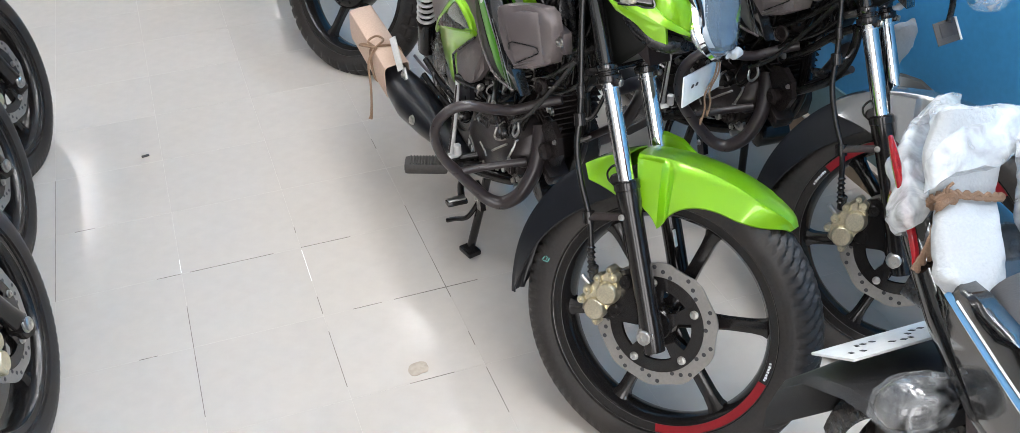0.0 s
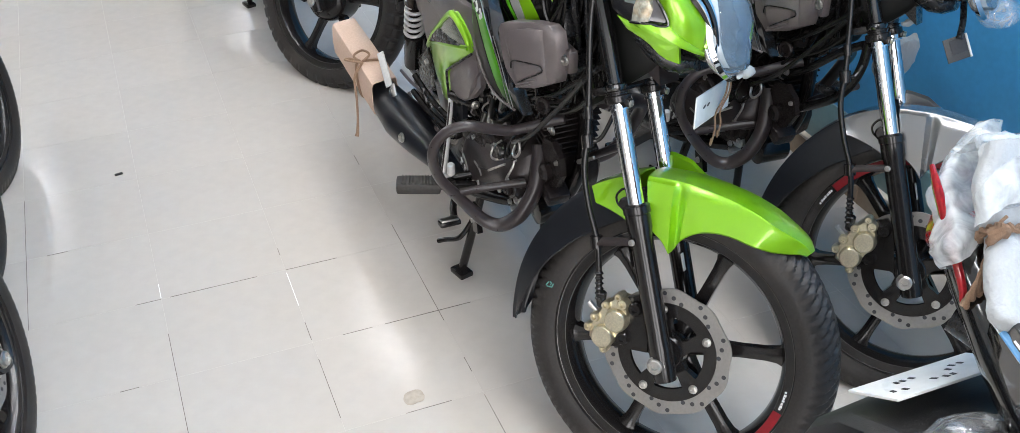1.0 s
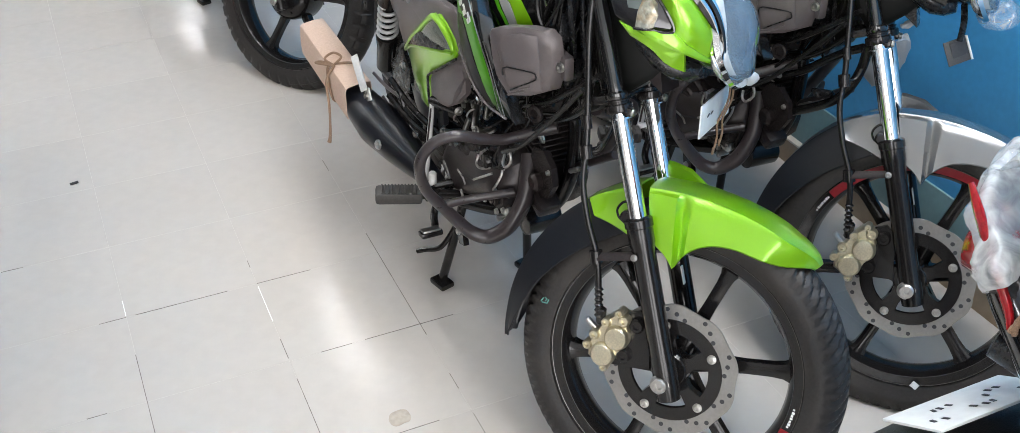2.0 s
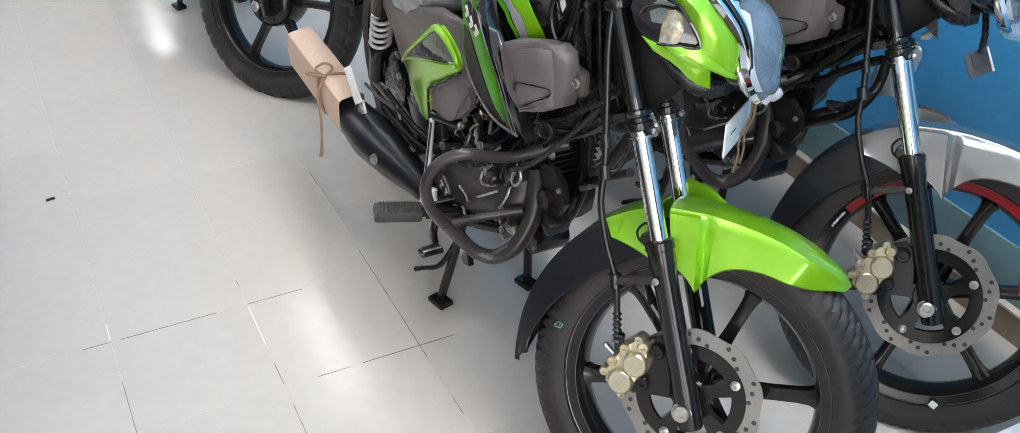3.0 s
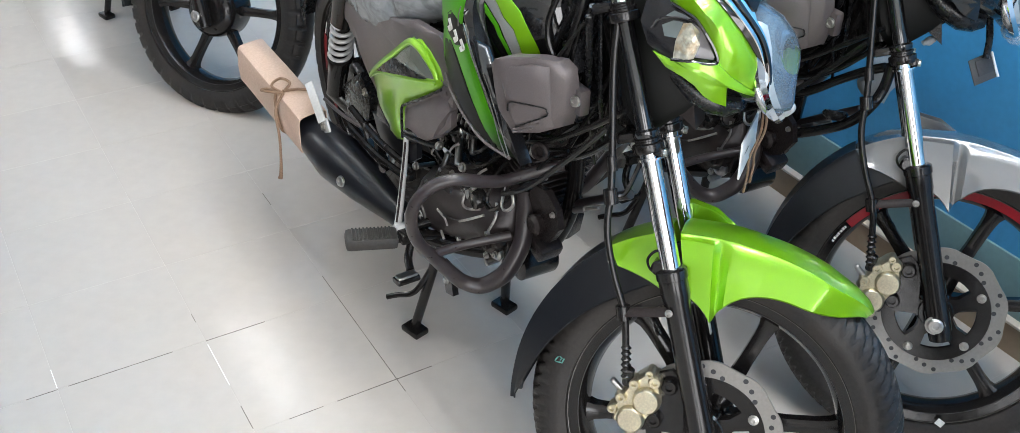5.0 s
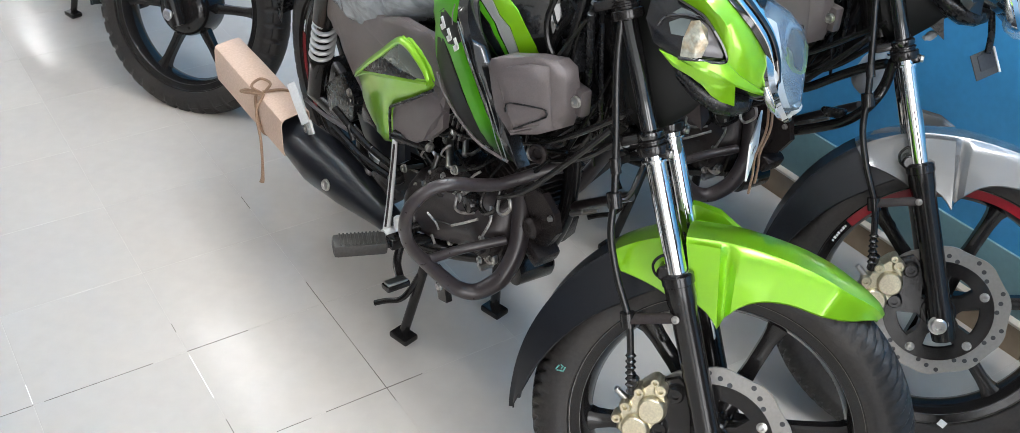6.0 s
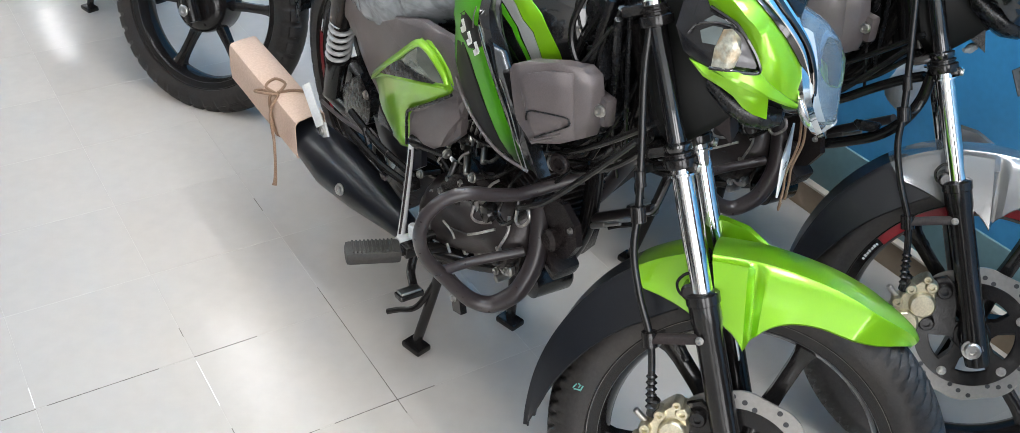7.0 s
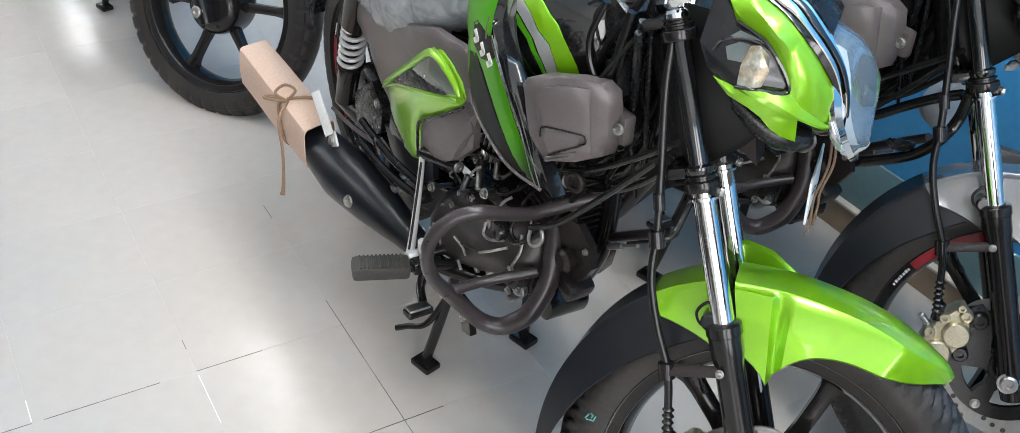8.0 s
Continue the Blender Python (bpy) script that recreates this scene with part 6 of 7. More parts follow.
def pedals(bike):
    for s in (-1, 1):
        nm = "r" if s < 0 else "l"

        def peg(bm):
            tip, root = Vector((s * 0.318, 0.70, 0.298)), Vector((s * 0.222, 0.668, 0.292))
            d = (tip - root).normalized()
            block(bm, (tip + root) / 2, ((tip - root).length, 0.044, 0.027), 0.008, d.to_track_quat("X", "Z").to_matrix().to_4x4())

        def rib(k):
            tip, root = Vector((s * 0.318, 0.70, 0.298)), Vector((s * 0.222, 0.668, 0.292))
            d = (tip - root).normalized()
            return lambda bm: block(bm, root + d * (0.014 + 0.0072 * k) + Vector((0, 0.0, 0.0142)), (0.0036, 0.038, 0.004), 0.001, d.to_track_quat("X", "Z").to_matrix().to_4x4(), 1)

        def arm(bm):
            tube(bm, [(s * 0.225, 0.668, 0.292), (s * 0.17, 0.66, 0.285), (s * 0.12, 0.655, 0.27)], 0.0105, 10)
            block(bm, (s * 0.205, 0.664, 0.292), (0.03, 0.026, 0.024), 0.005)
        stem = part("footpeg_arm", arm, satin_black, bike, "", key="pegarm_" + nm)
        part("footpeg", peg, peg_rubber, stem, "ribbed rubber footpeg", key="peg_" + nm)
        for k in range(11):
            part("footpeg_rib", rib(k), peg_rubber, stem, key="pegrib%d_%s" % (k, nm))

    def brake(bm):
        tube(bm, [(-0.115, 0.71, 0.28), (-0.16, 0.715, 0.25), (-0.185, 0.70, 0.215), (-0.195, 0.672, 0.198)], 0.0085, 10, flat=0.7)
        block(bm, (-0.212, 0.655, 0.196), (0.05, 0.03, 0.012), 0.004, Matrix.Rotation(radians(-12), 4, "X"))
    part("brake_pedal", brake, satin_black, bike, "black foot brake pedal", key="brake_pedal")
    part("pedal_pad", lambda bm: block(bm, (-0.212, 0.655, 0.2045), (0.042, 0.024, 0.005), 0.002, Matrix.Rotation(radians(-12), 4, "X")), steel, bike, "", key="pedal_pad")

    def kick(bm):
        tube(bm, [(-0.207, 0.697, 0.298), (-0.197, 0.703, 0.34), (-0.178, 0.716, 0.43), (-0.171, 0.720, 0.480)], [0.0095, 0.0085, 0.0072, 0.0064], 10, flat=0.8)
        lathe(bm, [(0.014, -0.012), (0.016, 0.0), (0.014, 0.012)], (-0.205, 0.688, 0.292), (1, 0, 0), 16)
        rod(bm, (-0.198, 0.664, 0.316), (-0.198, 0.664, 0.345), 0.009, 12)
    lever = part("kick_lever", kick, steel_white, bike, "chromed kick start lever", key="kick")
    part("lever_groove", lambda bm: tube(bm, [(-0.2125, 0.690, 0.312), (-0.2035, 0.6965, 0.345), (-0.1835, 0.7105, 0.43), (-0.1755, 0.7155, 0.470)], 0.0022, 8, 5), brown_black, lever, "dark pressed groove", key="kick_groove")
    part("kick_shaft", lambda bm: rod(bm, (-0.2, 0.688, 0.292), (-0.12, 0.675, 0.30), 0.009, 12), satin_black, bike, "", key="kick_shaft")
    part("kick_rubber", lambda bm: tube(bm, [(-0.168, 0.725, 0.482), (-0.155, 0.69, 0.486), (-0.14, 0.65, 0.488)], [0.011, 0.012, 0.01], 12), cable_rubber, bike, "", key="kick_rubber")
    part("kick_tip", lambda bm: bolt(bm, (-0.139, 0.648, 0.488), (0, -1, 0), 0.008), steel, bike, "", key="kick_tip")

    def stand(bm):
        for foot, top in (((-0.168, 0.712, 0.008), (-0.12, 0.672, 0.262)), ((0.04, 0.688, 0.008), (0.02, 0.65, 0.25))):
            f, t = Vector(foot), Vector(top)
            tube(bm, [t, (t + f) / 2, f + Vector((0, 0, 0.008))], 0.0105, 10)
            block(bm, f + Vector((-0.004, -0.004, 0.0)), (0.036, 0.05, 0.014), 0.004, Matrix.Rotation(radians(15), 4, "Z"))
        tube(bm, [(-0.125, 0.675, 0.245), (-0.05, 0.66, 0.24), (0.02, 0.652, 0.235)], 0.009, 8)
    st = part("centre_stand", stand, satin_black, bike, "black two-legged centre stand, lowered", key="stand")
    part("stand_lever", lambda bm: tube(bm, [(-0.135, 0.685, 0.185), (-0.16, 0.695, 0.135), (-0.178, 0.705, 0.11), (-0.198, 0.732, 0.095), (-0.215, 0.748, 0.085)], 0.0062, 8), satin_black, st, key="stand_lever")

    def side(bm):
        tube(bm, [(0.10, 0.66, 0.26), (0.13, 0.80, 0.2), (0.14, 0.9, 0.17)], 0.009, 8)
    part("side_stand", side, satin_black, bike, "folded side stand", key="side_stand")


def exhaust(bike):
    part("exhaust_header", lambda bm: tube(bm, [(0.02, 0.46, 0.575), (0.02, 0.432, 0.55), (0.02, 0.428, 0.48), (0.01, 0.437, 0.39), (-0.02, 0.475, 0.315), (-0.09, 0.57, 0.278), (-0.14, 0.66, 0.262), (-0.165, 0.72, 0.262)], 0.0155, 14), satin_black, bike, "black exhaust pipe", key="header")

    def can(bm):
        tube(bm, [(-0.160, 0.70, 0.262), (-0.182, 0.77, 0.287), (-0.202, 0.86, 0.305), (-0.222, 0.95, 0.322), (-0.24, 1.04, 0.342), (-0.25, 1.14, 0.358), (-0.262, 1.35, 0.377)], [0.020, 0.030, 0.046, 0.054, 0.042, 0.024, 0.022], 30, 6)
    muffler = part("muffler", can, flap_black, bike, "black barrel muffler", key="muffler")

    def rivet(bm):
        bolt(bm, (-0.252, 0.868, 0.318), (-1, -0.2, 0.25), 0.010, 0.006)
    part("muffler_bolt", rivet, steel, muffler, key="muffler_bolt")

    def bracket(bm):
        # a pale strap along the end of the sleeve, with a bolted ear
        flat_to, along = Vector((-0.75, -0.47, 0.47)).normalized(), Vector((0, 0.707, 0.707))
        turn = Matrix((flat_to, along, flat_to.cross(along))).transposed().to_4x4()
        block(bm, (-0.250, 0.985, 0.445), (0.004, 0.088, 0.019), 0.0015, turn)
        block(bm, (-0.238, 0.966, 0.396), (0.005, 0.034, 0.030), 0.003, Matrix.Rotation(radians(-30), 4, "X"))
    part("muffler_bracket", bracket, steel_white, muffler, "bright steel muffler strap", key="muffler_bracket")
    part("bracket_bolt", lambda bm: bolt(bm, (-0.2405, 0.970, 0.392), (-1, 0, 0.2), 0.008), steel, muffler, key="bracket_bolt")

    def hanger(bm):
        # pillion peg hanger: two thin struts meeting a boss
        for a, b in (((-0.185, 0.955, 0.43), (-0.14, 0.765, 0.37)), ((-0.195, 0.945, 0.395), (-0.145, 0.77, 0.345))):
            tube(bm, [a, (Vector(a) + Vector(b)) / 2 + Vector((-0.006, 0, -0.004)), b], 0.0075, 8)
        tube(bm, [(-0.18, 0.905, 0.418), (-0.178, 0.89, 0.388)], 0.006, 8)
        lathe(bm, [(0.014, -0.01), (0.016, 0.0), (0.014, 0.01)], (-0.148, 0.765, 0.36), (1, 0, 0), 16)
        block(bm, (-0.13, 0.86, 0.40), (0.012, 0.16, 0.05), 0.006, Matrix.Rotation(radians(20), 4, "X"))
        block(bm, (-0.112, 0.90, 0.43), (0.02, 0.1, 0.07), 0.012)
    part("pivot_cover", lambda bm: shell(bm, [(0.961, 0.405), (0.875, 0.415), (0.789, 0.415), (0.751, 0.438), (0.752, 0.4), (0.822, 0.343), (0.894, 0.343), (0.937, 0.368)], lambda y, z: -0.14, thick=0.012, edge=0.006, drop=0.005, cuts=1), flap_black, bike, "dark plastic cover over the frame pivot", key="pivot_cover")
    part("battery_box", lambda bm: shell(bm, [(1.15, 0.378), (1.053, 0.45), (1.004, 0.413), (1.016, 0.354), (1.057, 0.325), (1.138, 0.313)], lambda y, z: -0.125, thick=0.05, edge=0.006, drop=0.005, cuts=1), black_plastic, bike, "", key="battery_box")
    for k, (pts, r) in enumerate((([(-0.165, 1.16, 0.348), (-0.165, 1.057, 0.358), (-0.165, 0.929, 0.383), (-0.165, 0.835, 0.394)], 0.0042), ([(-0.175, 1.062, 0.331), (-0.175, 0.976, 0.318), (-0.175, 0.907, 0.325), (-0.175, 0.823, 0.344)], 0.0042), ([(-0.155, 0.934, 0.393), (-0.155, 0.904, 0.389), (-0.155, 0.885, 0.367)], 0.003), ([(-0.13, 1.126, 0.32), (-0.13, 1.045, 0.336), (-0.13, 1.004, 0.363)], 0.0025))):
        part("hanger_edge", lambda bm: tube(bm, pts, r, 8, 6, flat=0.6), gun_grey, bike, "", key="hanger_edge%d" % k)
    hang = part("pillion_peg_hanger", hanger, satin_black, bike, "", key="hanger")
    for k, p in enumerate(((-0.158, 0.765, 0.36), (-0.142, 0.80, 0.372), (-0.152, 0.95, 0.46))):
        part("hanger_bolt", lambda bm: bolt(bm, p, (-1, 0, 0), 0.008), steel, hang, key="hanger_bolt%d" % k)


def rear_end(bike, tape, rail_on=True):
    sides = (-1, 1) if rail_on else (1,)
    m = Matrix.Translation((0, 1.252, 0.012))
    wheel(bike, m, "rear_wheel", (95, 150) if tape else None, 20, False, True)

    def arm(bm):
        for s in (-1, 1):
            tube(bm, [(s * 0.07, 0.76, 0.35), (s * 0.095, 0.95, 0.325), (s * 0.1, 1.15, 0.305), (s * 0.1, 1.28, 0.298)], 0.0165, 12, flat=0.75)
        rod(bm, (-0.11, 1.252, 0.297), (0.11, 1.252, 0.297), 0.009, 12)
    part("swingarm", arm, satin_black, bike, "black swingarm", key="swingarm")

    def chain(bm):
        shell(bm, [(0.70, 0.27), (0.70, 0.37), (0.78, 0.40), (1.2, 0.375), (1.33, 0.34), (1.33, 0.25), (1.2, 0.225), (0.8, 0.25)], lambda y, z: 0.098, thick=0.03, edge=0.01, drop=0.008, cuts=0, side=1)
    part("chain_case", chain, black_plastic, bike, "black chain case", key="chain_case")
    for s in (-1, 1):
        nm = "r" if s < 0 else "l"
        lo, hi = Vector((s * 0.12, 1.205, 0.33)), Vector((s * 0.13, 1.065, 0.645))
        d = (hi - lo).normalized()

        def damper(bm):
            lathe(bm, [(0.012, 0), (0.022, 0.01), (0.025, 0.118), (0.028, 0.12), (0.028, 0.128), (0.016, 0.132), (0.016, 0.243), (0.03, 0.245), (0.031, 0.352), (0.014, 0.36)], lo, d, 22)

        def spring(bm):
            u = d.orthogonal().normalized()
            v = d.cross(u)
            pts = [lo + d * (0.128 + 0.112 * k / 96) + 0.0235 * (math.cos(k * 11 * math.pi / 96) * u + math.sin(k * 11 * math.pi / 96) * v) for k in range(97)]
            tube(bm, pts, 0.0046, 8, 1)
        sh = part("shock_absorber", damper, satin_black, bike, "rear shock absorber", key="damper_" + nm)
        part("spring", spring, steel_white, sh, "white coil spring", key="spring_" + nm)

    def mud(bm):
        rings = []
        for a in np.linspace(50, -78, 34):
            t = radians(a)
            R, w = 0.335, 0.075 - 0.01 * max(0, (-a - 30) / 48)
            prof = [(-w, R - 0.05), (-w * 0.9, R - 0.012), (0, R), (w * 0.9, R - 0.012), (w, R - 0.05)]
            o = [Vector((x, 1.252 - r * math.sin(t), 0.297 + r * math.cos(t))) for x, r in prof]
            rings.append(o + [Vector((p.x * 0.95, *(Vector((0, p.y - 1.252, p.z - 0.297)) * 0.988)[1:])) + Vector((0, 1.252, 0.297)) for p in o[::-1]])
        loft(bm, rings)
    part("rear_fender", mud, black_plastic, bike, "black rear fender", key="rear_fender")

    def cowl(bm):
        rings = []
        for y, w, z0, z1 in ((1.16, 0.13, 0.65, 0.72), (1.25, 0.125, 0.665, 0.75), (1.36, 0.105, 0.70, 0.80), (1.46, 0.075, 0.75, 0.835), (1.52, 0.05, 0.785, 0.845)):
            c, h = (z0 + z1) / 2, (z1 - z0) / 2
            rings.append([Vector((w * math.copysign(abs(math.cos(a)) ** 0.6, math.cos(a)), y, c + h * math.sin(a))) for a in np.linspace(0, 2 * math.pi, 24, endpoint=False)])
        loft(bm, rings)
    part("tail_cowl", cowl, black_paint, bike, "glossy black tail cowl", key="cowl")

    def rail(bm):
        tube(bm, [(-0.11, 1.12, 0.76), (-0.135, 1.25, 0.80), (-0.12, 1.42, 0.85), (0, 1.47, 0.865), (0.12, 1.42, 0.85), (0.135, 1.25, 0.80), (0.11, 1.12, 0.76)], 0.011, 12)
    if rail_on:
        part("grab_rail", rail, satin_black, bike, "black pillion grab rail", key="rail")

    def lamp(bm):
        rings = []
        for y, w, z0, z1 in ((1.49, 0.036, 0.775, 0.845), (1.53, 0.036, 0.76, 0.842), (1.555, 0.03, 0.755, 0.828), (1.565, 0.018, 0.765, 0.815)):
            rings.append([Vector((w * math.copysign(abs(math.cos(a)) ** 0.6, math.cos(a)), y, (z0 + z1) / 2 + (z1 - z0) / 2 * math.sin(a))) for a in np.linspace(0, 2 * math.pi, 20, endpoint=False)])
        loft(bm, rings)
    part("tail_lamp", lamp, red_lens, bike, "red tail lamp", key="tail_lamp")
    for s in sides:
        nm = "r" if s < 0 else "l"

        def stalk(bm):
            tube(bm, [(s * 0.05, 1.44, 0.72), (s * 0.09, 1.45, 0.715), (s * 0.115, 1.455, 0.715)], 0.009, 8)
            lathe(bm, [(0.01, 0), (0.024, 0.012), (0.028, 0.035), (0.024, 0.055), (0.012, 0.065)], (s * 0.105, 1.455, 0.715), (s, 0, 0), 18)
        part("rear_indicator", stalk, black_plastic, bike, "rear turn indicator", key="rear_ind_" + nm)



def fittings(bike):
    """Bolt heads, clips and hose ends that glint among the black parts."""
    heads = ((0.652, 0.499, 0.007), (0.896, 0.314, 0.009), (0.877, 0.286, 0.006), (0.394, 0.546, 0.0065), (0.308, 0.595, 0.008), (0.561, 0.486, 0.0075), (0.754, 0.383, 0.007), (0.702, 0.374, 0.006), (0.569, 0.405, 0.006), (0.62, 0.352, 0.0065))
    for k, (y, z, r) in enumerate(heads):
        part("fitting_bolt", lambda bm: (bolt(bm, (-0.135, y, z), (-1, -0.15, 0.25), r, 0.007), rod(bm, (-0.135, y, z), (-0.09, y + 0.008, z - 0.012), r * 0.7, 10)), steel, bike, "", key="fitting%d" % k)
    for k, (y, z) in enumerate(((0.675, 0.462), (0.60, 0.505), (0.50, 0.505))):
        part("wire_clip", lambda bm: tube(bm, [(-0.128, y - 0.012, z + 0.016), (-0.137, y - 0.004, z + 0.006), (-0.138, y + 0.006, z - 0.010), (-0.128, y + 0.012, z - 0.022)], 0.0024, 8, 5, flat=0.6), disc_steel, bike, "", key="clip%d" % k)
    for k, (a, c) in enumerate((((0.70, 0.455), (0.58, 0.505)), ((0.69, 0.44), (0.56, 0.47)), ((0.64, 0.52), (0.53, 0.545)))):
        part("wire", lambda bm: tube(bm, [(-0.10, a[0], a[1]), (-0.122, (a[0] + c[0]) / 2 + 0.012, (a[1] + c[1]) / 2 - 0.012), (-0.115, (a[0] + c[0]) / 2 - 0.02, (a[1] + c[1]) / 2 + 0.008), (-0.09, c[0], c[1])], 0.0035, 8, 6), cable_rubber, bike, "", key="wire%d" % k)


def cables(bike):
    runs = [([(-0.15, 0.396, 0.529), (-0.145, 0.358, 0.555), (-0.135, 0.331, 0.579), (-0.12, 0.286, 0.632), (-0.105, 0.246, 0.682), (-0.09, 0.203, 0.738)], 0.0048),
            ([(-0.06, 0.20, 0.76), (-0.075, 0.27, 0.70), (-0.09, 0.35, 0.64), (-0.10, 0.42, 0.605)], 0.005),
            ([(-0.045, 0.21, 0.72), (-0.06, 0.28, 0.645), (-0.075, 0.35, 0.60), (-0.09, 0.42, 0.58)], 0.0045),
            ([(-0.09, 0.345, 0.90), (-0.10, 0.36, 0.84), (-0.095, 0.345, 0.79), (-0.07, 0.30, 0.74)], 0.0045),
            ([(-0.05, 0.33, 0.90), (-0.075, 0.38, 0.87), (-0.085, 0.37, 0.80), (-0.06, 0.335, 0.73), (-0.055, 0.36, 0.66)], 0.004),
            ([(0.03, 0.21, 0.80), (0.05, 0.27, 0.72), (0.05, 0.36, 0.63), (0.04, 0.45, 0.60)], 0.006)]
    for k, (pts, r) in enumerate(runs):
        part("control_cable", lambda bm: tube(bm, pts, r, 8, 8), cable_rubber, bike, "", key="cable%d" % k)


def motorcycle(place, label, paint, deep, stripe, steer_by=40.0, tape=(75, 160), spin=0.0, disc=True, turn=0.0, seat_film=True, hung_plate=False, group="parked motorcycles", rail_on=True, dark_lamp=False):
    bike = thing("motorcycle", place, label, "motorcycle", group, turn)
    m = steer(steer_by)
    front_end(bike, steer_by, paint, tape, spin, disc)
    headlamp(bike, m, paint, hung_plate, dark_lamp)
    handlebar(bike, m)
    frame_tubes(bike)
    tank(bike, paint, deep, stripe)
    shroud(bike)
    side_covers(bike, paint)
    seat(bike, seat_film)
    engine(bike, True)
    guard(bike)
    pedals(bike)
    exhaust(bike)
    rear_end(bike, tape, rail_on)
    cables(bike)
    fittings(bike)
    return bike


silver = material("silver_stripe", (0.42, 0.43, 0.42), rough=0.3, metal=0.5, coat=0.8, grain=0.08, grain_size=700)
def tyre_mark(bike, name, build, mat, words):
    wheel_of = [c for c in bike.children if c.name.startswith("front_wheel")][0]
    part(name, build, mat, wheel_of, words)


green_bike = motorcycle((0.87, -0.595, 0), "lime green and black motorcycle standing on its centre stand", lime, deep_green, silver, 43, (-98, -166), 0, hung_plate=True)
grey_bike = motorcycle((1.431, -0.566, 0), "silver grey motorcycle with red rim tape beside the blue wall", grey_paint, grey_paint, silver, 44, (62, -40), 0, dark_lamp=True)


def chalk(bm):
    t = radians(83.7)
    for dr, dt, turn, size in ((0.006, 0.2, 0.3, (0.001, 0.010, 0.0022)), (0.001, 1.1, 1.3, (0.001, 0.010, 0.0022)), (0.0, -1.0, 1.9, (0.001, 0.006, 0.0022)), (-0.005, 0, 0.1, (0.001, 0.010, 0.0022)), (-0.001, -0.3, 0.2, (0.001, 0.006, 0.002))):
        a = t + radians(dt)
        block(bm, (-0.0478, (0.2500 + dr) * math.sin(a), (0.2500 + dr) * math.cos(a)), size, 0.0004, Matrix.Rotation(turn - t, 4, "X"), 1)


part("wiring_conduit", lambda bm: tube(bm, [(-0.054, 0.42, 0.43), (-0.054, 0.368, 0.462), (-0.054, 0.301, 0.505), (-0.054, 0.239, 0.551), (-0.054, 0.2, 0.598), (-0.054, 0.177, 0.65), (-0.052, 0.172, 0.70)], 0.0095, 12), cable_rubber, grey_bike, "thick black wiring conduit")
part("wiring_conduit", lambda bm: tube(bm, [(-0.054, 0.42, 0.52), (-0.054, 0.338, 0.573), (-0.054, 0.279, 0.622), (-0.054, 0.225, 0.664), (-0.052, 0.185, 0.69)], 0.0085, 12), cable_rubber, grey_bike)
part("horn", lambda bm: lathe(bm, [(0.0, -0.012), (0.012, -0.012), (0.022, -0.004), (0.024, 0.002), (0.020, 0.006), (0.01, 0.004), (0.0, 0.004)], (-0.06, 0.262, 0.562), (0.3, 0.3, 0.9), 24), black_plastic, grey_bike, "small round black horn")


tyre_mark(green_bike, "chalk_mark", chalk, teal_mark, "small teal chalk mark")
tyre_mark(grey_bike, "paper_square", lambda bm: block(bm, (-0.0475, -0.0813, -0.2035), (0.0012, 0.014, 0.013), 0.0004, Matrix.Rotation(0.35, 4, "X"), 1), white_mark, "small white paper square")
drum_bike = motorcycle((0.691, 1.322, 0), "black motorcycle with a front drum brake behind the green one", black_paint, black_paint, silver, 38, None, 8, disc=False)
tail_bike = motorcycle((0.99, -2.60, 0), "black and blue motorcycle, its tail wrapped for delivery", blue_paint, black_paint, silver, 35, None, 0, seat_film=False, rail_on=False)
for x, y, turn, st, paint, tape, words in ((-0.375, -0.14, 148, 22, grey_paint, (30, 44), "grey"), (-0.435, 0.53, 145, 25, black_paint, None, "black"), (-0.41, 1.02, 138, 25, red_paint, None, "red")):
    motorcycle((x, y, 0), words + " motorcycle in the facing row, its front wheel toward the aisle", paint, paint, silver, st, tape, 30, turn=turn, group="facing row of motorcycles")

# ---- wrapping and loose things ----
def sleeve_at(q):
    """Centre of the cardboard sleeve along its length."""
    return Vector((0.87, -0.595, 0)) + Vector((-0.246, 1.02, 0.357)).lerp(Vector((-0.259, 1.362, 0.381)), q)


def sleeve(bm):
    # two sharp-edged faces folded round the muffler
    def ring(q, g):
        c = sleeve_at(q)
        w, h = 0.0345 * g, 0.042 * g
        sec = [(-1.0, -0.95), (-1.04, -0.2), (-1.0, 0.70), (-0.92, 0.92), (-0.75, 1.0), (0.0, 1.03), (0.85, 1.0), (1.0, 0.9), (1.03, 0.0), (1.0, -0.9), (0.85, -1.0), (0.0, -1.02), (-0.85, -1.0)]
        return [c + Vector((w * x * (1 + 0.015 * math.sin(9 * q + 3 * z)), 0.008 * x, h * z)) for x, z in sec]
    qs = np.linspace(0, 1, 14)
    loft(bm, [ring(q, 1.0) for q in qs] + [ring(q, 0.955) for q in qs[::-1]], closed=True)


box = thing("cardboard_sleeve", (0, 0, 0), "brown cardboard sleeve tied round the muffler with string", "cardboard")
part("sleeve_board", sleeve, card, box, "creased brown cardboard")


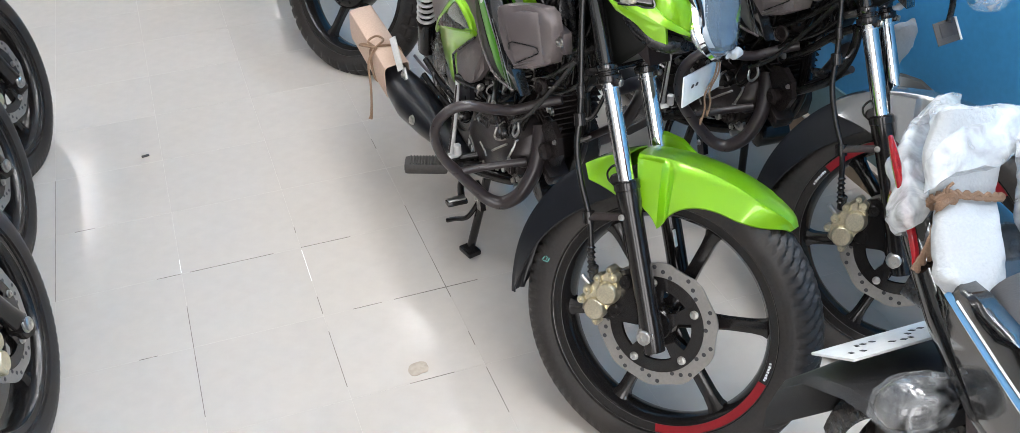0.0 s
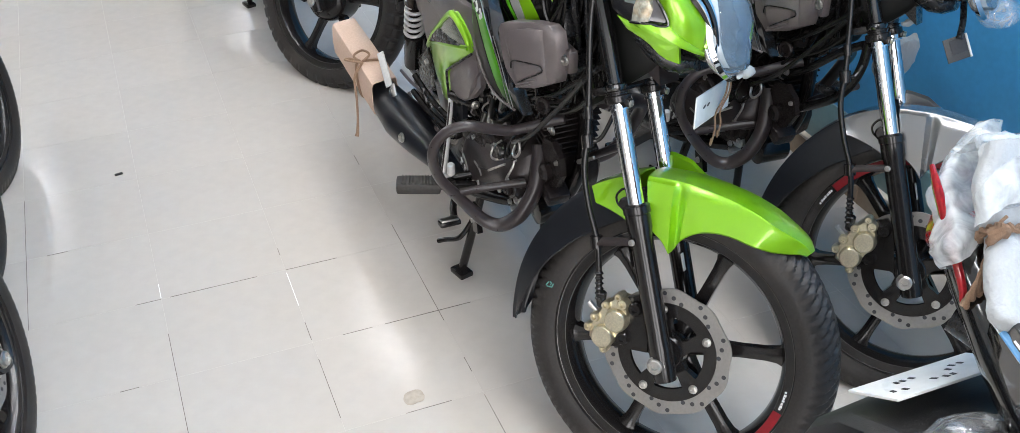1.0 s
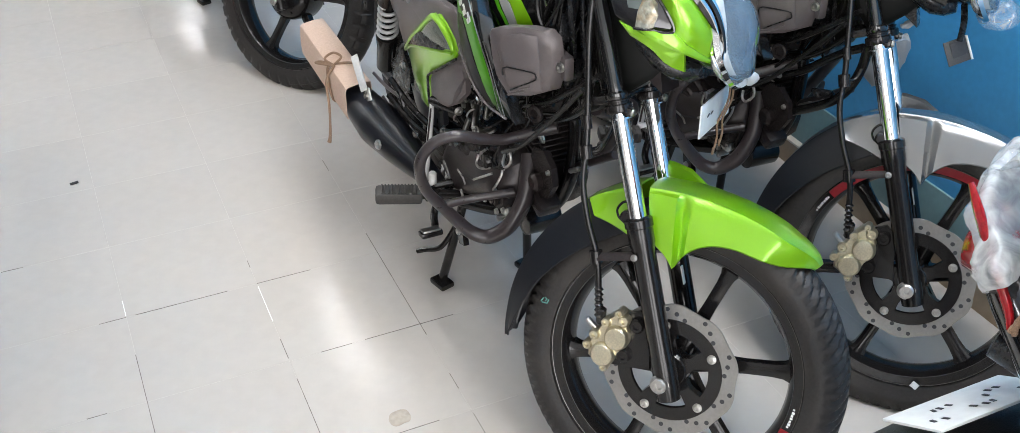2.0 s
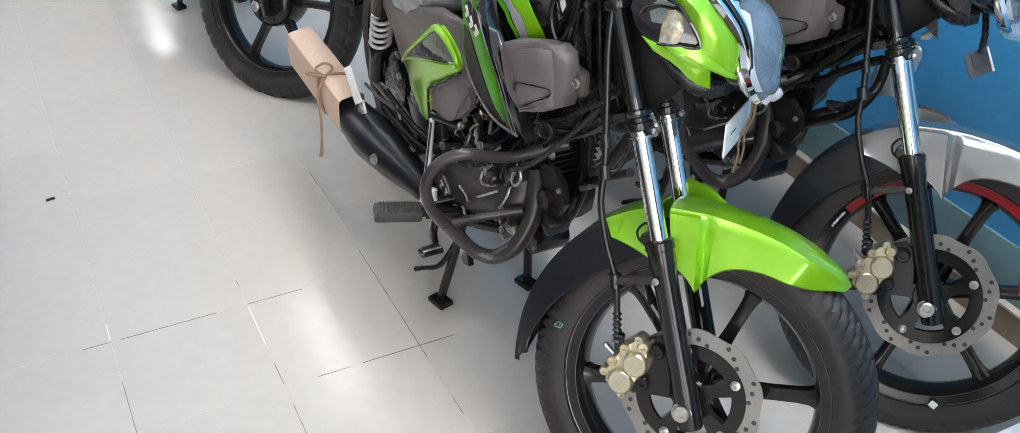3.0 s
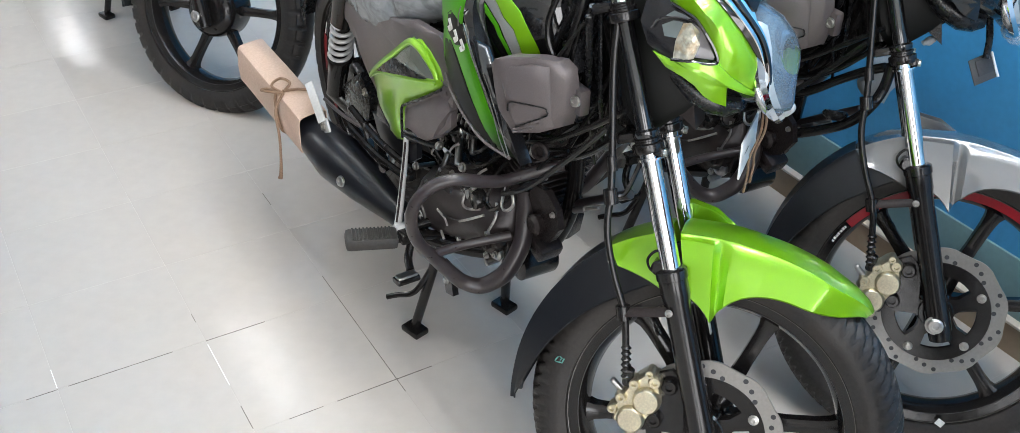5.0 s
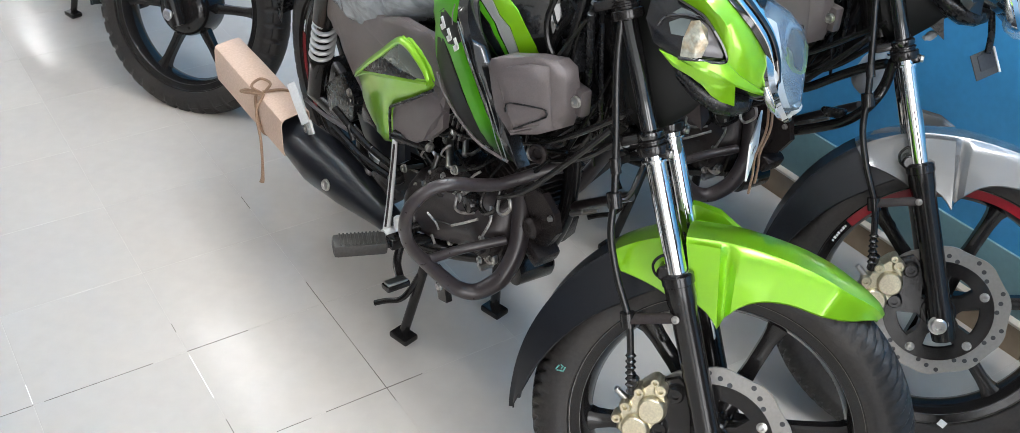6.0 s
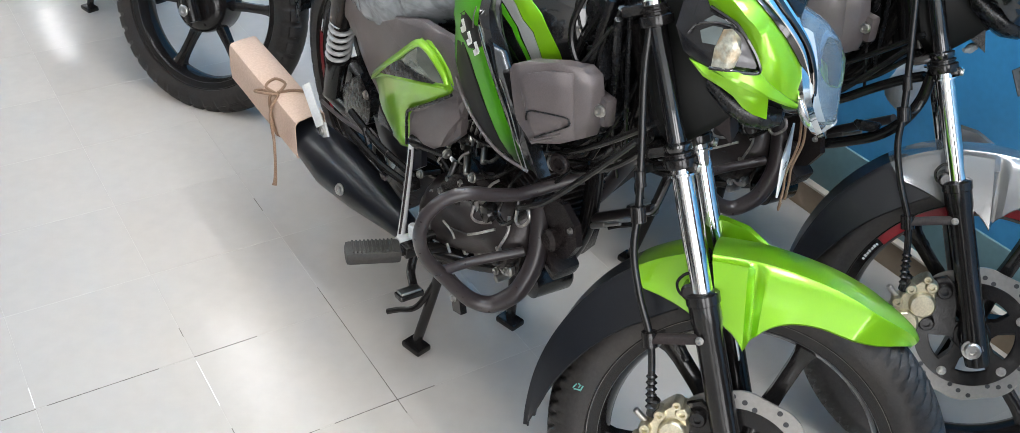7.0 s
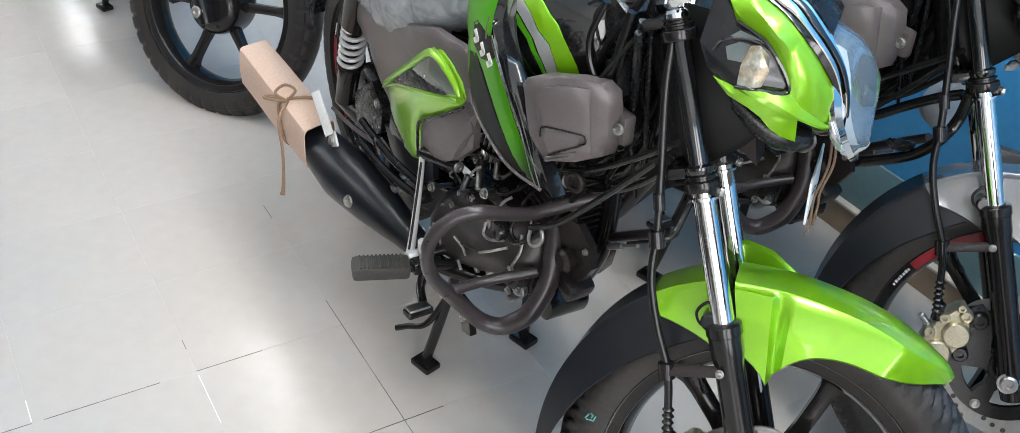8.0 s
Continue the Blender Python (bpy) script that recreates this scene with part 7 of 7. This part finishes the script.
def around(q, g, slant=0.0):
    c = sleeve_at(q)
    return [c + Vector((0.0365 * g * x, slant * x + 0.012 * z, 0.0445 * g * z)) for x, z in ((-0.6, 1.02), (0.5, 1.04), (1.02, 0.7), (1.04, -0.7), (0.6, -1.04), (-0.6, -1.04), (-1.06, -0.7), (-1.06, 0.7), (-0.7, 1.04))]


part("string_loop", lambda bm: tube(bm, around(0.26, 1.0, -0.012), 0.0032, 8, 5), jute, box, "jute string")
kn = sleeve_at(0.28) + Vector((-0.024, 0, 0.046))
part("string_bow", lambda bm: tube(bm, [kn, kn + Vector((-0.014, 0.03, 0.008)), kn + Vector((0.012, 0.046, 0.012)), kn + Vector((0.024, 0.02, 0.01)), kn + Vector((0.002, 0.0, 0.004))], 0.003, 8, 6), jute, box)
part("string_bow", lambda bm: tube(bm, [kn, kn + Vector((-0.03, 0.012, 0.006)), kn + Vector((-0.036, 0.036, 0.0)), kn + Vector((-0.022, 0.03, 0.002)), kn], 0.003, 8, 6), jute, box)
part("string_end", lambda bm: tube(bm, [kn, kn + Vector((-0.03, -0.03, -0.02)), kn + Vector((-0.036, -0.055, -0.07)), kn + Vector((-0.04, -0.062, -0.115)), kn + Vector((-0.046, -0.07, -0.15)), kn + Vector((-0.05, -0.072, -0.162))], [0.003, 0.003, 0.003, 0.003, 0.004, 0.0055], 8, 6), jute, box)

# wrapped tail of the black and blue motorcycle
TX, TY = 0.99, -2.60


def crumple(bm, amount, scale):
    for v in bm.verts:
        v.co += Vector(noise.noise_vector(v.co * scale)) * amount + Vector(noise.noise_vector(v.co * scale * 2.7)) * amount * 0.45


def sheet(bm, rows, thick, n=40):
    """A soft thick sheet between the two edges given row by row."""
    lefts, rights = glide([r[0] for r in rows], 5), glide([r[1] for r in rows], 5)
    up = Vector((0, -0.6, 0.8))
    rings = []
    for a, c in zip(lefts, rights):
        mid, half = (a + c) / 2, (c - a) / 2
        rings.append([mid + half * math.copysign(abs(math.cos(q)) ** 0.4, math.cos(q)) + up * (thick * math.copysign(abs(math.sin(q)) ** 0.6, math.sin(q)) - 0.10 * half.length * math.cos(q) ** 2) for q in np.linspace(0, 2 * math.pi, n, endpoint=False)])
    loft(bm, rings)


FOAM_ROWS = (((0.943, -1.12, 0.962), (1.033, -1.12, 0.937)), ((0.922, -1.14, 0.921), (1.037, -1.14, 0.913)), ((0.923, -1.16, 0.891), (1.02, -1.16, 0.877)), ((0.926, -1.173, 0.873), (1.012, -1.173, 0.849)),
             ((0.907, -1.198, 0.858), (0.985, -1.212, 0.847)), ((0.891, -1.224, 0.838), (0.972, -1.24, 0.826)), ((0.878, -1.248, 0.82), (0.962, -1.270, 0.803)), ((0.893, -1.262, 0.806), (0.966, -1.297, 0.778)))
BAG_ROWS = (((1.039, -1.01, 0.906), (1.073, -1.01, 0.894)), ((0.986, -1.03, 0.886), (1.05, -1.03, 0.879)), ((0.95, -1.05, 0.863), (1.03, -1.05, 0.85)), ((0.932, -1.09, 0.839), (1.01, -1.09, 0.827)), ((0.897, -1.13, 0.83), (0.975, -1.13, 0.821)), ((0.91, -1.141, 0.817), (0.932, -1.141, 0.816)))


def foam_wrap(bm):
    sheet(bm, FOAM_ROWS, 0.013, 64)
    for v in bm.verts:
        v.co += Vector(noise.noise_vector(v.co * 22)) * 0.005 + Vector(noise.noise_vector(v.co * 110)) * 0.0015


foam_thing = thing("foam_wrapping", (0, 0, 0), "white foam sheet tied over a tail lamp with jute rope", "packaging")
part("foam_sheet", foam_wrap, foam, foam_thing, "white foam sheet")


def foam_second(bm):
    rings = []
    for q in np.linspace(0, 1, 18):
        c = Vector((1.065 + 0.014 * q, -1.185 - 0.02 * q, 0.93 - 0.12 * q))
        rings.append([c + Vector(((0.05 - 0.012 * q) * math.cos(a), 0.03 * math.sin(a), 0.012 * math.sin(4 * a))) for a in np.linspace(0, 2 * math.pi, 40, endpoint=False)])
    loft(bm, rings)
    crumple(bm, 0.009, 20)


part("foam_fold", foam_second, milky_bag, foam_thing, "loose milky fold of packing film")
part("film_tongue", lambda bm: loft(bm, [[Vector((x + dx, -1.19 + dy, z)) for dx, dy in ((-w, 0), (0, -0.006), (w, 0), (0, 0.006))] for x, z, w in ((1.055, 0.74, 0.012), (1.068, 0.69, 0.013), (1.085, 0.645, 0.013), (1.098, 0.612, 0.010))]), milky_bag, foam_thing, "grey strip of film")


def bag(bm):
    sheet(bm, BAG_ROWS, 0.022, 60)
    for v in bm.verts:
        v.co += Vector(noise.noise_vector(v.co * 28)) * 0.008 + Vector(noise.noise_vector(v.co * 80)) * 0.003


part("plastic_bag", bag, milky_bag, foam_thing, "crumpled translucent plastic bag")
BAG_TOP = (((0.985, -1.045, 0.908), (1.10, -1.05, 0.888)), ((0.970, -1.08, 0.935), (1.10, -1.085, 0.917)), ((0.945, -1.115, 0.945), (1.085, -1.12, 0.932)), ((0.922, -1.15, 0.925), (1.06, -1.15, 0.916)), ((0.905, -1.17, 0.893), (1.02, -1.168, 0.90)))


def bag_top(bm):
    sheet(bm, BAG_TOP, 0.012, 72)
    for v in bm.verts:
        v.co += Vector(noise.noise_vector(v.co * 24)) * 0.009 + Vector(noise.noise_vector(v.co * 70)) * 0.004


part("bag_mouth", bag_top, milky_bag, foam_thing, "open end of the plastic bag over the foam")


def strands(pts, r):
    """Two strands laid round one another."""
    def build(bm):
        c = glide(pts, 8)
        for ph in (0.0, math.pi):
            tube(bm, [p + r * 0.55 * Vector((math.cos(ph + 0.9 * i), 0.4 * math.sin(ph + 0.9 * i), math.sin(ph + 0.9 * i))) for i, p in enumerate(c)], r * 0.62, 6, 1)
    return build


part("rope_loop", strands([(0.928, -1.176, 0.884), (0.95, -1.186, 0.882), (0.985, -1.188, 0.872), (1.014, -1.178, 0.858), (1.022, -1.16, 0.845), (1.0, -1.14, 0.83), (0.95, -1.145, 0.84), (0.924, -1.16, 0.865), (0.928, -1.176, 0.884)], 0.0055), jute, foam_thing, "twisted jute rope")
for k, (x1, z1) in enumerate(((0.9, 0.785), (0.916, 0.765))):
    part("rope_end", strands([(0.926, -1.178, 0.878), (0.918 + 0.006 * k, -1.186, 0.85), (0.908 + 0.010 * k, -1.19, 0.815), (x1, -1.186, z1)], 0.0062), jute, foam_thing)
part("rope_knot", lambda bm: tube(bm, [(0.917, -1.178, 0.878), (0.927, -1.187, 0.889), (0.935, -1.184, 0.876), (0.925, -1.178, 0.866), (0.917, -1.184, 0.874), (0.928, -1.188, 0.886)], 0.0058, 8, 6), jute, foam_thing)
part("rope_fray", lambda bm: tube(bm, [(0.926, -1.184, 0.886), (0.918, -1.188, 0.899), (0.926, -1.188, 0.906)], 0.002, 6, 5), jute, foam_thing)
part("tail_light_strip", lambda bm: tube(bm, [(0.905 - TX, -1.178 - TY, 0.782), (0.912 - TX, -1.165 - TY, 0.797), (0.93 - TX, -1.12 - TY, 0.82), (0.945 - TX, -1.065 - TY, 0.862), (0.95 - TX, -1.04 - TY, 0.885)], [0.006, 0.010, 0.012, 0.011, 0.006], 12, 6, flat=0.6), red_lens, tail_bike, "slim red side of the tail lamp")

# its plate, mud flap, wrapped indicator and striped tail
plate = part("number_plate", lambda bm: block(bm, (0.924 - TX, -1.148 - TY, 0.637), (0.19, 0.102, 0.004), 0.0015, Matrix.Rotation(radians(-34), 4, "X")), plate_white, tail_bike, "white number plate with dark print")
rng = random.Random(3)
for k in range(13):
    u = -0.075 + 0.0125 * k + rng.uniform(-0.002, 0.002)
    v = rng.choice((-0.024, -0.018, 0.0, 0.012))
    o = Matrix.Translation((0.924 - TX, -1.148 - TY, 0.637)) @ Matrix.Rotation(radians(-34), 4, "X") @ Vector((u, v, 0.0026))
    part("print_bar", lambda bm: block(bm, o, (0.005, 0.010, 0.0008), 0.0002, Matrix.Rotation(radians(-34), 4, "X") @ Matrix.Rotation(rng.uniform(-0.5, 0.5), 4, "Z"), 1), ink, plate)


def flap(bm):
    rings = []
    for y, z, w in ((-1.30, 0.64, 0.10), (-1.2, 0.625, 0.115), (-1.12, 0.585, 0.12), (-1.07, 0.53, 0.12), (-1.045, 0.47, 0.118), (-1.035, 0.42, 0.11)):
        rings.append([Vector((0.93 - TX + x * w, y - TY + dy, z + dz)) for x, dy, dz in ((-1, 0, -0.012), (-0.9, 0.003, 0.0), (0, 0.006, 0.008), (0.9, 0.003, 0.0), (1, 0, -0.012), (0, -0.006, -0.012))])
    loft(bm, rings)


part("mud_flap", flap, seat_vinyl, tail_bike, "wide black mud flap below the plate")


def wrapped_indicator(bm):
    lathe(bm, [(0.012, -0.05), (0.026, -0.042), (0.036, -0.02), (0.039, 0.004), (0.035, 0.028), (0.024, 0.046), (0.008, 0.052)], (0.842 - TX, -1.288 - TY, 0.675), (1, -0.25, 0.18), 30)
    crumple(bm, 0.005, 45)


part("wrapped_indicator", wrapped_indicator, film_wrap, tail_bike, "turn indicator in crinkled clear film")
part("indicator_body", lambda bm: lathe(bm, [(0.008, -0.044), (0.022, -0.036), (0.032, -0.014), (0.033, 0.008), (0.026, 0.03), (0.012, 0.075)], (0.842 - TX, -1.288 - TY, 0.675), (1, -0.25, 0.18), 26), black_paint, tail_bike, "dark indicator body")


TAIL_X = curved([(1.1, 0.145), (1.2, 0.132), (1.3, 0.112), (1.4, 0.085), (1.48, 0.06)])


def tail_side(bm):
    shell(bm, [(1.08, 0.83), (1.2, 0.835), (1.30, 0.83), (1.36, 0.815), (1.38, 0.795), (1.38, 0.745), (1.34, 0.705), (1.2, 0.69), (1.1, 0.68)], lambda y, z: -TAIL_X(y), thick=0.02, edge=0.008, drop=0.008, cuts=2)


side = part("tail_side_panel", tail_side, black_paint, tail_bike, "glossy black tail panel with blue and white stripes")
for rows, wid, mat in ((((1.10, 0.765), (1.18, 0.779), (1.223, 0.787), (1.275, 0.793), (1.33, 0.798), (1.375, 0.80)), 0.0016, white_mark),
                       (((1.10, 0.773), (1.186, 0.7865), (1.23, 0.793), (1.28, 0.799), (1.345, 0.803)), 0.0042, sky_paint),
                       (((1.10, 0.781), (1.193, 0.7955), (1.27, 0.806), (1.322, 0.810)), 0.0014, white_mark)):
    part("tail_stripe", lambda bm: tube(bm, [(-TAIL_X(y) - 0.0012, y, z) for y, z in rows], wid, 8, 5, flat=0.25), mat, side)

# white foam pads round the grey motorcycle's fork clamp
pad = thing("foam_pad", (0, 0, 0), "torn white foam padding on the grey motorcycle's fork", "packaging")


def pad_mesh(bm):
    for_c = Vector((1.66, -0.175, 0.515))
    rings = []
    for q in np.linspace(0, 1, 12):
        c = for_c + Vector((0.03 * (q - 0.5), 0.02 * math.sin(4 * q), 0.11 * (q - 0.5)))
        w = 0.042 * math.sin(math.pi * (0.12 + 0.76 * q))
        rings.append([c + Vector((w * math.cos(a), w * 0.9 * math.sin(a), 0.4 * w * math.sin(2 * a))) for a in np.linspace(0, 2 * math.pi, 24, endpoint=False)])
    loft(bm, rings)
    crumple(bm, 0.006, 40)


part("pad", pad_mesh, foam, pad, "torn white foam")



def scrap_mesh(place, size, seed):
    def build(bm):
        rings = []
        for q in np.linspace(0, 1, 9):
            w = math.sin(math.pi * (0.1 + 0.8 * q))
            rings.append([Vector(place) + Vector((size[0] * (q - 0.5) + 0.2 * w * size[1] * math.sin(a + seed), w * size[1] * math.cos(a), w * size[2] * math.sin(a))) for a in np.linspace(0, 2 * math.pi, 16, endpoint=False)])
        loft(bm, rings)
        crumple(bm, 0.005, 55 + seed)
    return build


for k, (place, size, words) in enumerate((((1.058, -0.474, 0.738), (0.028, 0.008, 0.010), "the green motorcycle's headlamp"), ((1.473, -0.385, 0.722), (0.026, 0.009, 0.008), "the grey motorcycle's headlamp"))):
    bit = thing("foam_scrap", (0, 0, 0), "torn white foam scrap stuck behind " + words, "packaging", "foam scraps")
    part("scrap", scrap_mesh(place, size, k * 3), foam, bit, key="foam_scrap%d" % k)
lamp_bag = thing("film_bag", (0, 0, 0), "crinkled clear film bag over the grey motorcycle's headlamp", "plastic bag")
part("film", scrap_mesh((1.61, -0.47, 0.748), (0.09, 0.035, 0.028), 5), film_wrap, lamp_bag, key="lamp_bag")

# small plate holder under the grey motorcycle's headlamp
face = Vector((-0.30, -0.86, 0.40)).to_track_quat("Z", "Y").to_matrix().to_4x4()
at = Vector((0.097, 0.100, 0.69))
holder = part("plate_holder", lambda bm: block(bm, at, (0.046, 0.046, 0.003), 0.001, face @ Matrix.Rotation(0.3, 4, "Z")), dark_grey, grey_bike, "small grey plate holder under the headlamp")
part("holder_window", lambda bm: block(bm, at + face @ Vector((0.002, 0.005, 0.002)), (0.031, 0.029, 0.002), 0.0006, face @ Matrix.Rotation(0.3, 4, "Z")), ink, holder)
part("holder_edge", lambda bm: block(bm, at + face @ (Matrix.Rotation(0.3, 4, "Z") @ Vector((0.0225, 0, 0.001))), (0.004, 0.047, 0.006), 0.001, face @ Matrix.Rotation(0.3, 4, "Z")), white_mark, holder, "white edge")
part("holder_arm", lambda bm: tube(bm, [at + Vector((0.0, 0.0, 0.02)), at + Vector((0.012, 0.012, 0.05)), at + Vector((0.02, 0.03, 0.085))], 0.006, 8), black_plastic, holder)

# scraps and marks on the floor
scrap = part("floor_scrap", lambda bm: block(bm, (-0.046, 0.941, 0.003), (0.022, 0.007, 0.005), 0.001, Matrix.Rotation(0.2, 4, "Z")), dirt, None)
tagged(scrap, "small dark scrap of rubber lying on the tiles", "scrap")


def spill(bm):
    rim = []
    for k in range(28):
        a = 2 * math.pi * k / 28
        r = 0.024 + 0.007 * noise.noise(Vector((math.cos(a) * 1.3, math.sin(a) * 1.3, 0.4)))
        rim.append(Vector((0.462 + r * math.cos(a), -0.262 + r * 0.85 * math.sin(a), 0.0012)))
    loft(bm, [[p + Vector((0, 0, -0.0008)) for p in rim], rim])


tagged(part("dried_spill", spill, smudge, None), "small beige dried spill on the floor tiles", "stain")

part("tail_stub", lambda bm: tube(bm, [(0.925 - TX, -1.15 - TY, 0.735), (0.95 - TX, -1.19 - TY, 0.725), (0.985 - TX, -1.26 - TY, 0.71)], [0.018, 0.024, 0.026], 14), black_plastic, tail_bike, "black plastic tail end")

# ---- floor tiles, skirting tiles ----
TILE = 0.3


def tile_mesh(name, sx, sy, sz):
    bm = bmesh.new()
    w, c = 0.0003, 0.0004
    rings = []
    for inset, z in ((0.0, -sz), (0.0, -w), (c, 0.0)):
        a, b = sx / 2 - inset, sy / 2 - inset
        rings.append([Vector((-a, -b, z)), Vector((a, -b, z)), Vector((a, b, z)), Vector((-a, b, z))])
    loft(bm, rings)
    me = bpy.data.meshes.new(name)
    bm.to_mesh(me)
    bm.free()
    return me


tile_data = tile_mesh("floor_tile", TILE - 0.0009, TILE - 0.0009, 0.006)
tile_data.materials.append(tile_glaze)
tile_rng = random.Random(4)
far = []
for i in range(-14, 6):
    for j in range(-19, 31):
        x, y = (i + 0.5) * TILE, (j + 0.5) * TILE
        if x + TILE / 2 > WALL_X + 0.02:
            continue
        z = tile_rng.uniform(-0.0001, 0.0001)
        tx, ty = tile_rng.gauss(0, 0.0004), tile_rng.gauss(0, 0.0004)
        if -5 <= i and -6 <= j <= 13:
            ob = new("floor_tile", tile_data)
            ob.parent = floor
            ob.matrix_basis = Matrix.Translation((x, y, z)) @ Euler((tx, ty, 0)).to_matrix().to_4x4()
        else:
            far.append((x, y, z))
verts, faces = [], []
a = TILE / 2 - 0.00045
for x, y, z in far:
    k = len(verts)
    verts += [(x - a, y - a, z), (x + a, y - a, z), (x + a, y + a, z), (x - a, y + a, z)]
    faces.append((k, k + 1, k + 2, k + 3))
me = bpy.data.meshes.new("outer_floor_tiles")
me.from_pydata(verts, [], faces)
me.materials.append(tile_glaze)
ob = new("outer_floor_tiles", me)
ob.parent = floor
tagged(ob, kind="stuff")
# grime in some of the joints, then two painted glints: across or along, place of the joint, from, to
JOINTS = (("x", 0.3, 0.02, 0.23), ("x", 0.3, 0.30, 0.43), ("x", 0.3, -0.06, 0.0), ("x", 0.0, 0.47, 0.60), ("x", 0.0, -0.12, -0.08), ("x", 0.0, 0.37, 0.44), ("x", 0.0, 0.56, 0.68), ("x", 0.6, -0.25, -0.20), ("x", -0.3, 0.43, 0.53),
          ("y", 0.0, -0.24, 0.16), ("y", 0.3, -0.26, -0.06), ("y", 0.3, 0.01, 0.08), ("y", 0.3, 0.37, 0.40), ("y", 0.6, -0.04, 0.39), ("y", 0.6, -0.23, -0.18), ("y", 0.6, -0.46, -0.31), ("y", -0.3, 0.3, 0.9), ("y", 0.6, 0.72, 0.78))
for way, at_line, lo, hi in JOINTS:
    long, mid = hi - lo, (lo + hi) / 2
    size, c = ((long, 0.0013, 0.0012), (mid, at_line, -0.0002)) if way == "x" else ((0.0013, long, 0.0012), (at_line, mid, -0.0002))
    part("joint_grime", lambda bm: block(bm, c, size, 0), joint_grime, floor, "dark grime in a tile joint")
# white strips paint the lamp's glint on two joint edges
for x, lo, hi in ((0.3, 0.147, 0.287), (0.0, 0.305, 0.365)):
    part("joint_filler", lambda bm: block(bm, (x, (lo + hi) / 2, -0.0001), (0.0018, hi - lo, 0.0012), 0), joint_filler, floor, "white strip painted as a glint along a tile joint")
skirt_data = tile_mesh("skirting_tile", TILE - 0.002, 0.069, 0.008)
skirt_data.materials.append(skirt_tile)
for j in range(-19, 31):
    ob = new("skirting_tile", skirt_data)
    ob.parent = skirting
    ob.matrix_basis = Matrix.Translation((WALL_X - 0.0215, (j + 0.5) * TILE, 0.035)) @ Matrix(((0, 0, -1, 0), (-1, 0, 0, 0), (0, 1, 0, 0), (0, 0, 0, 1)))
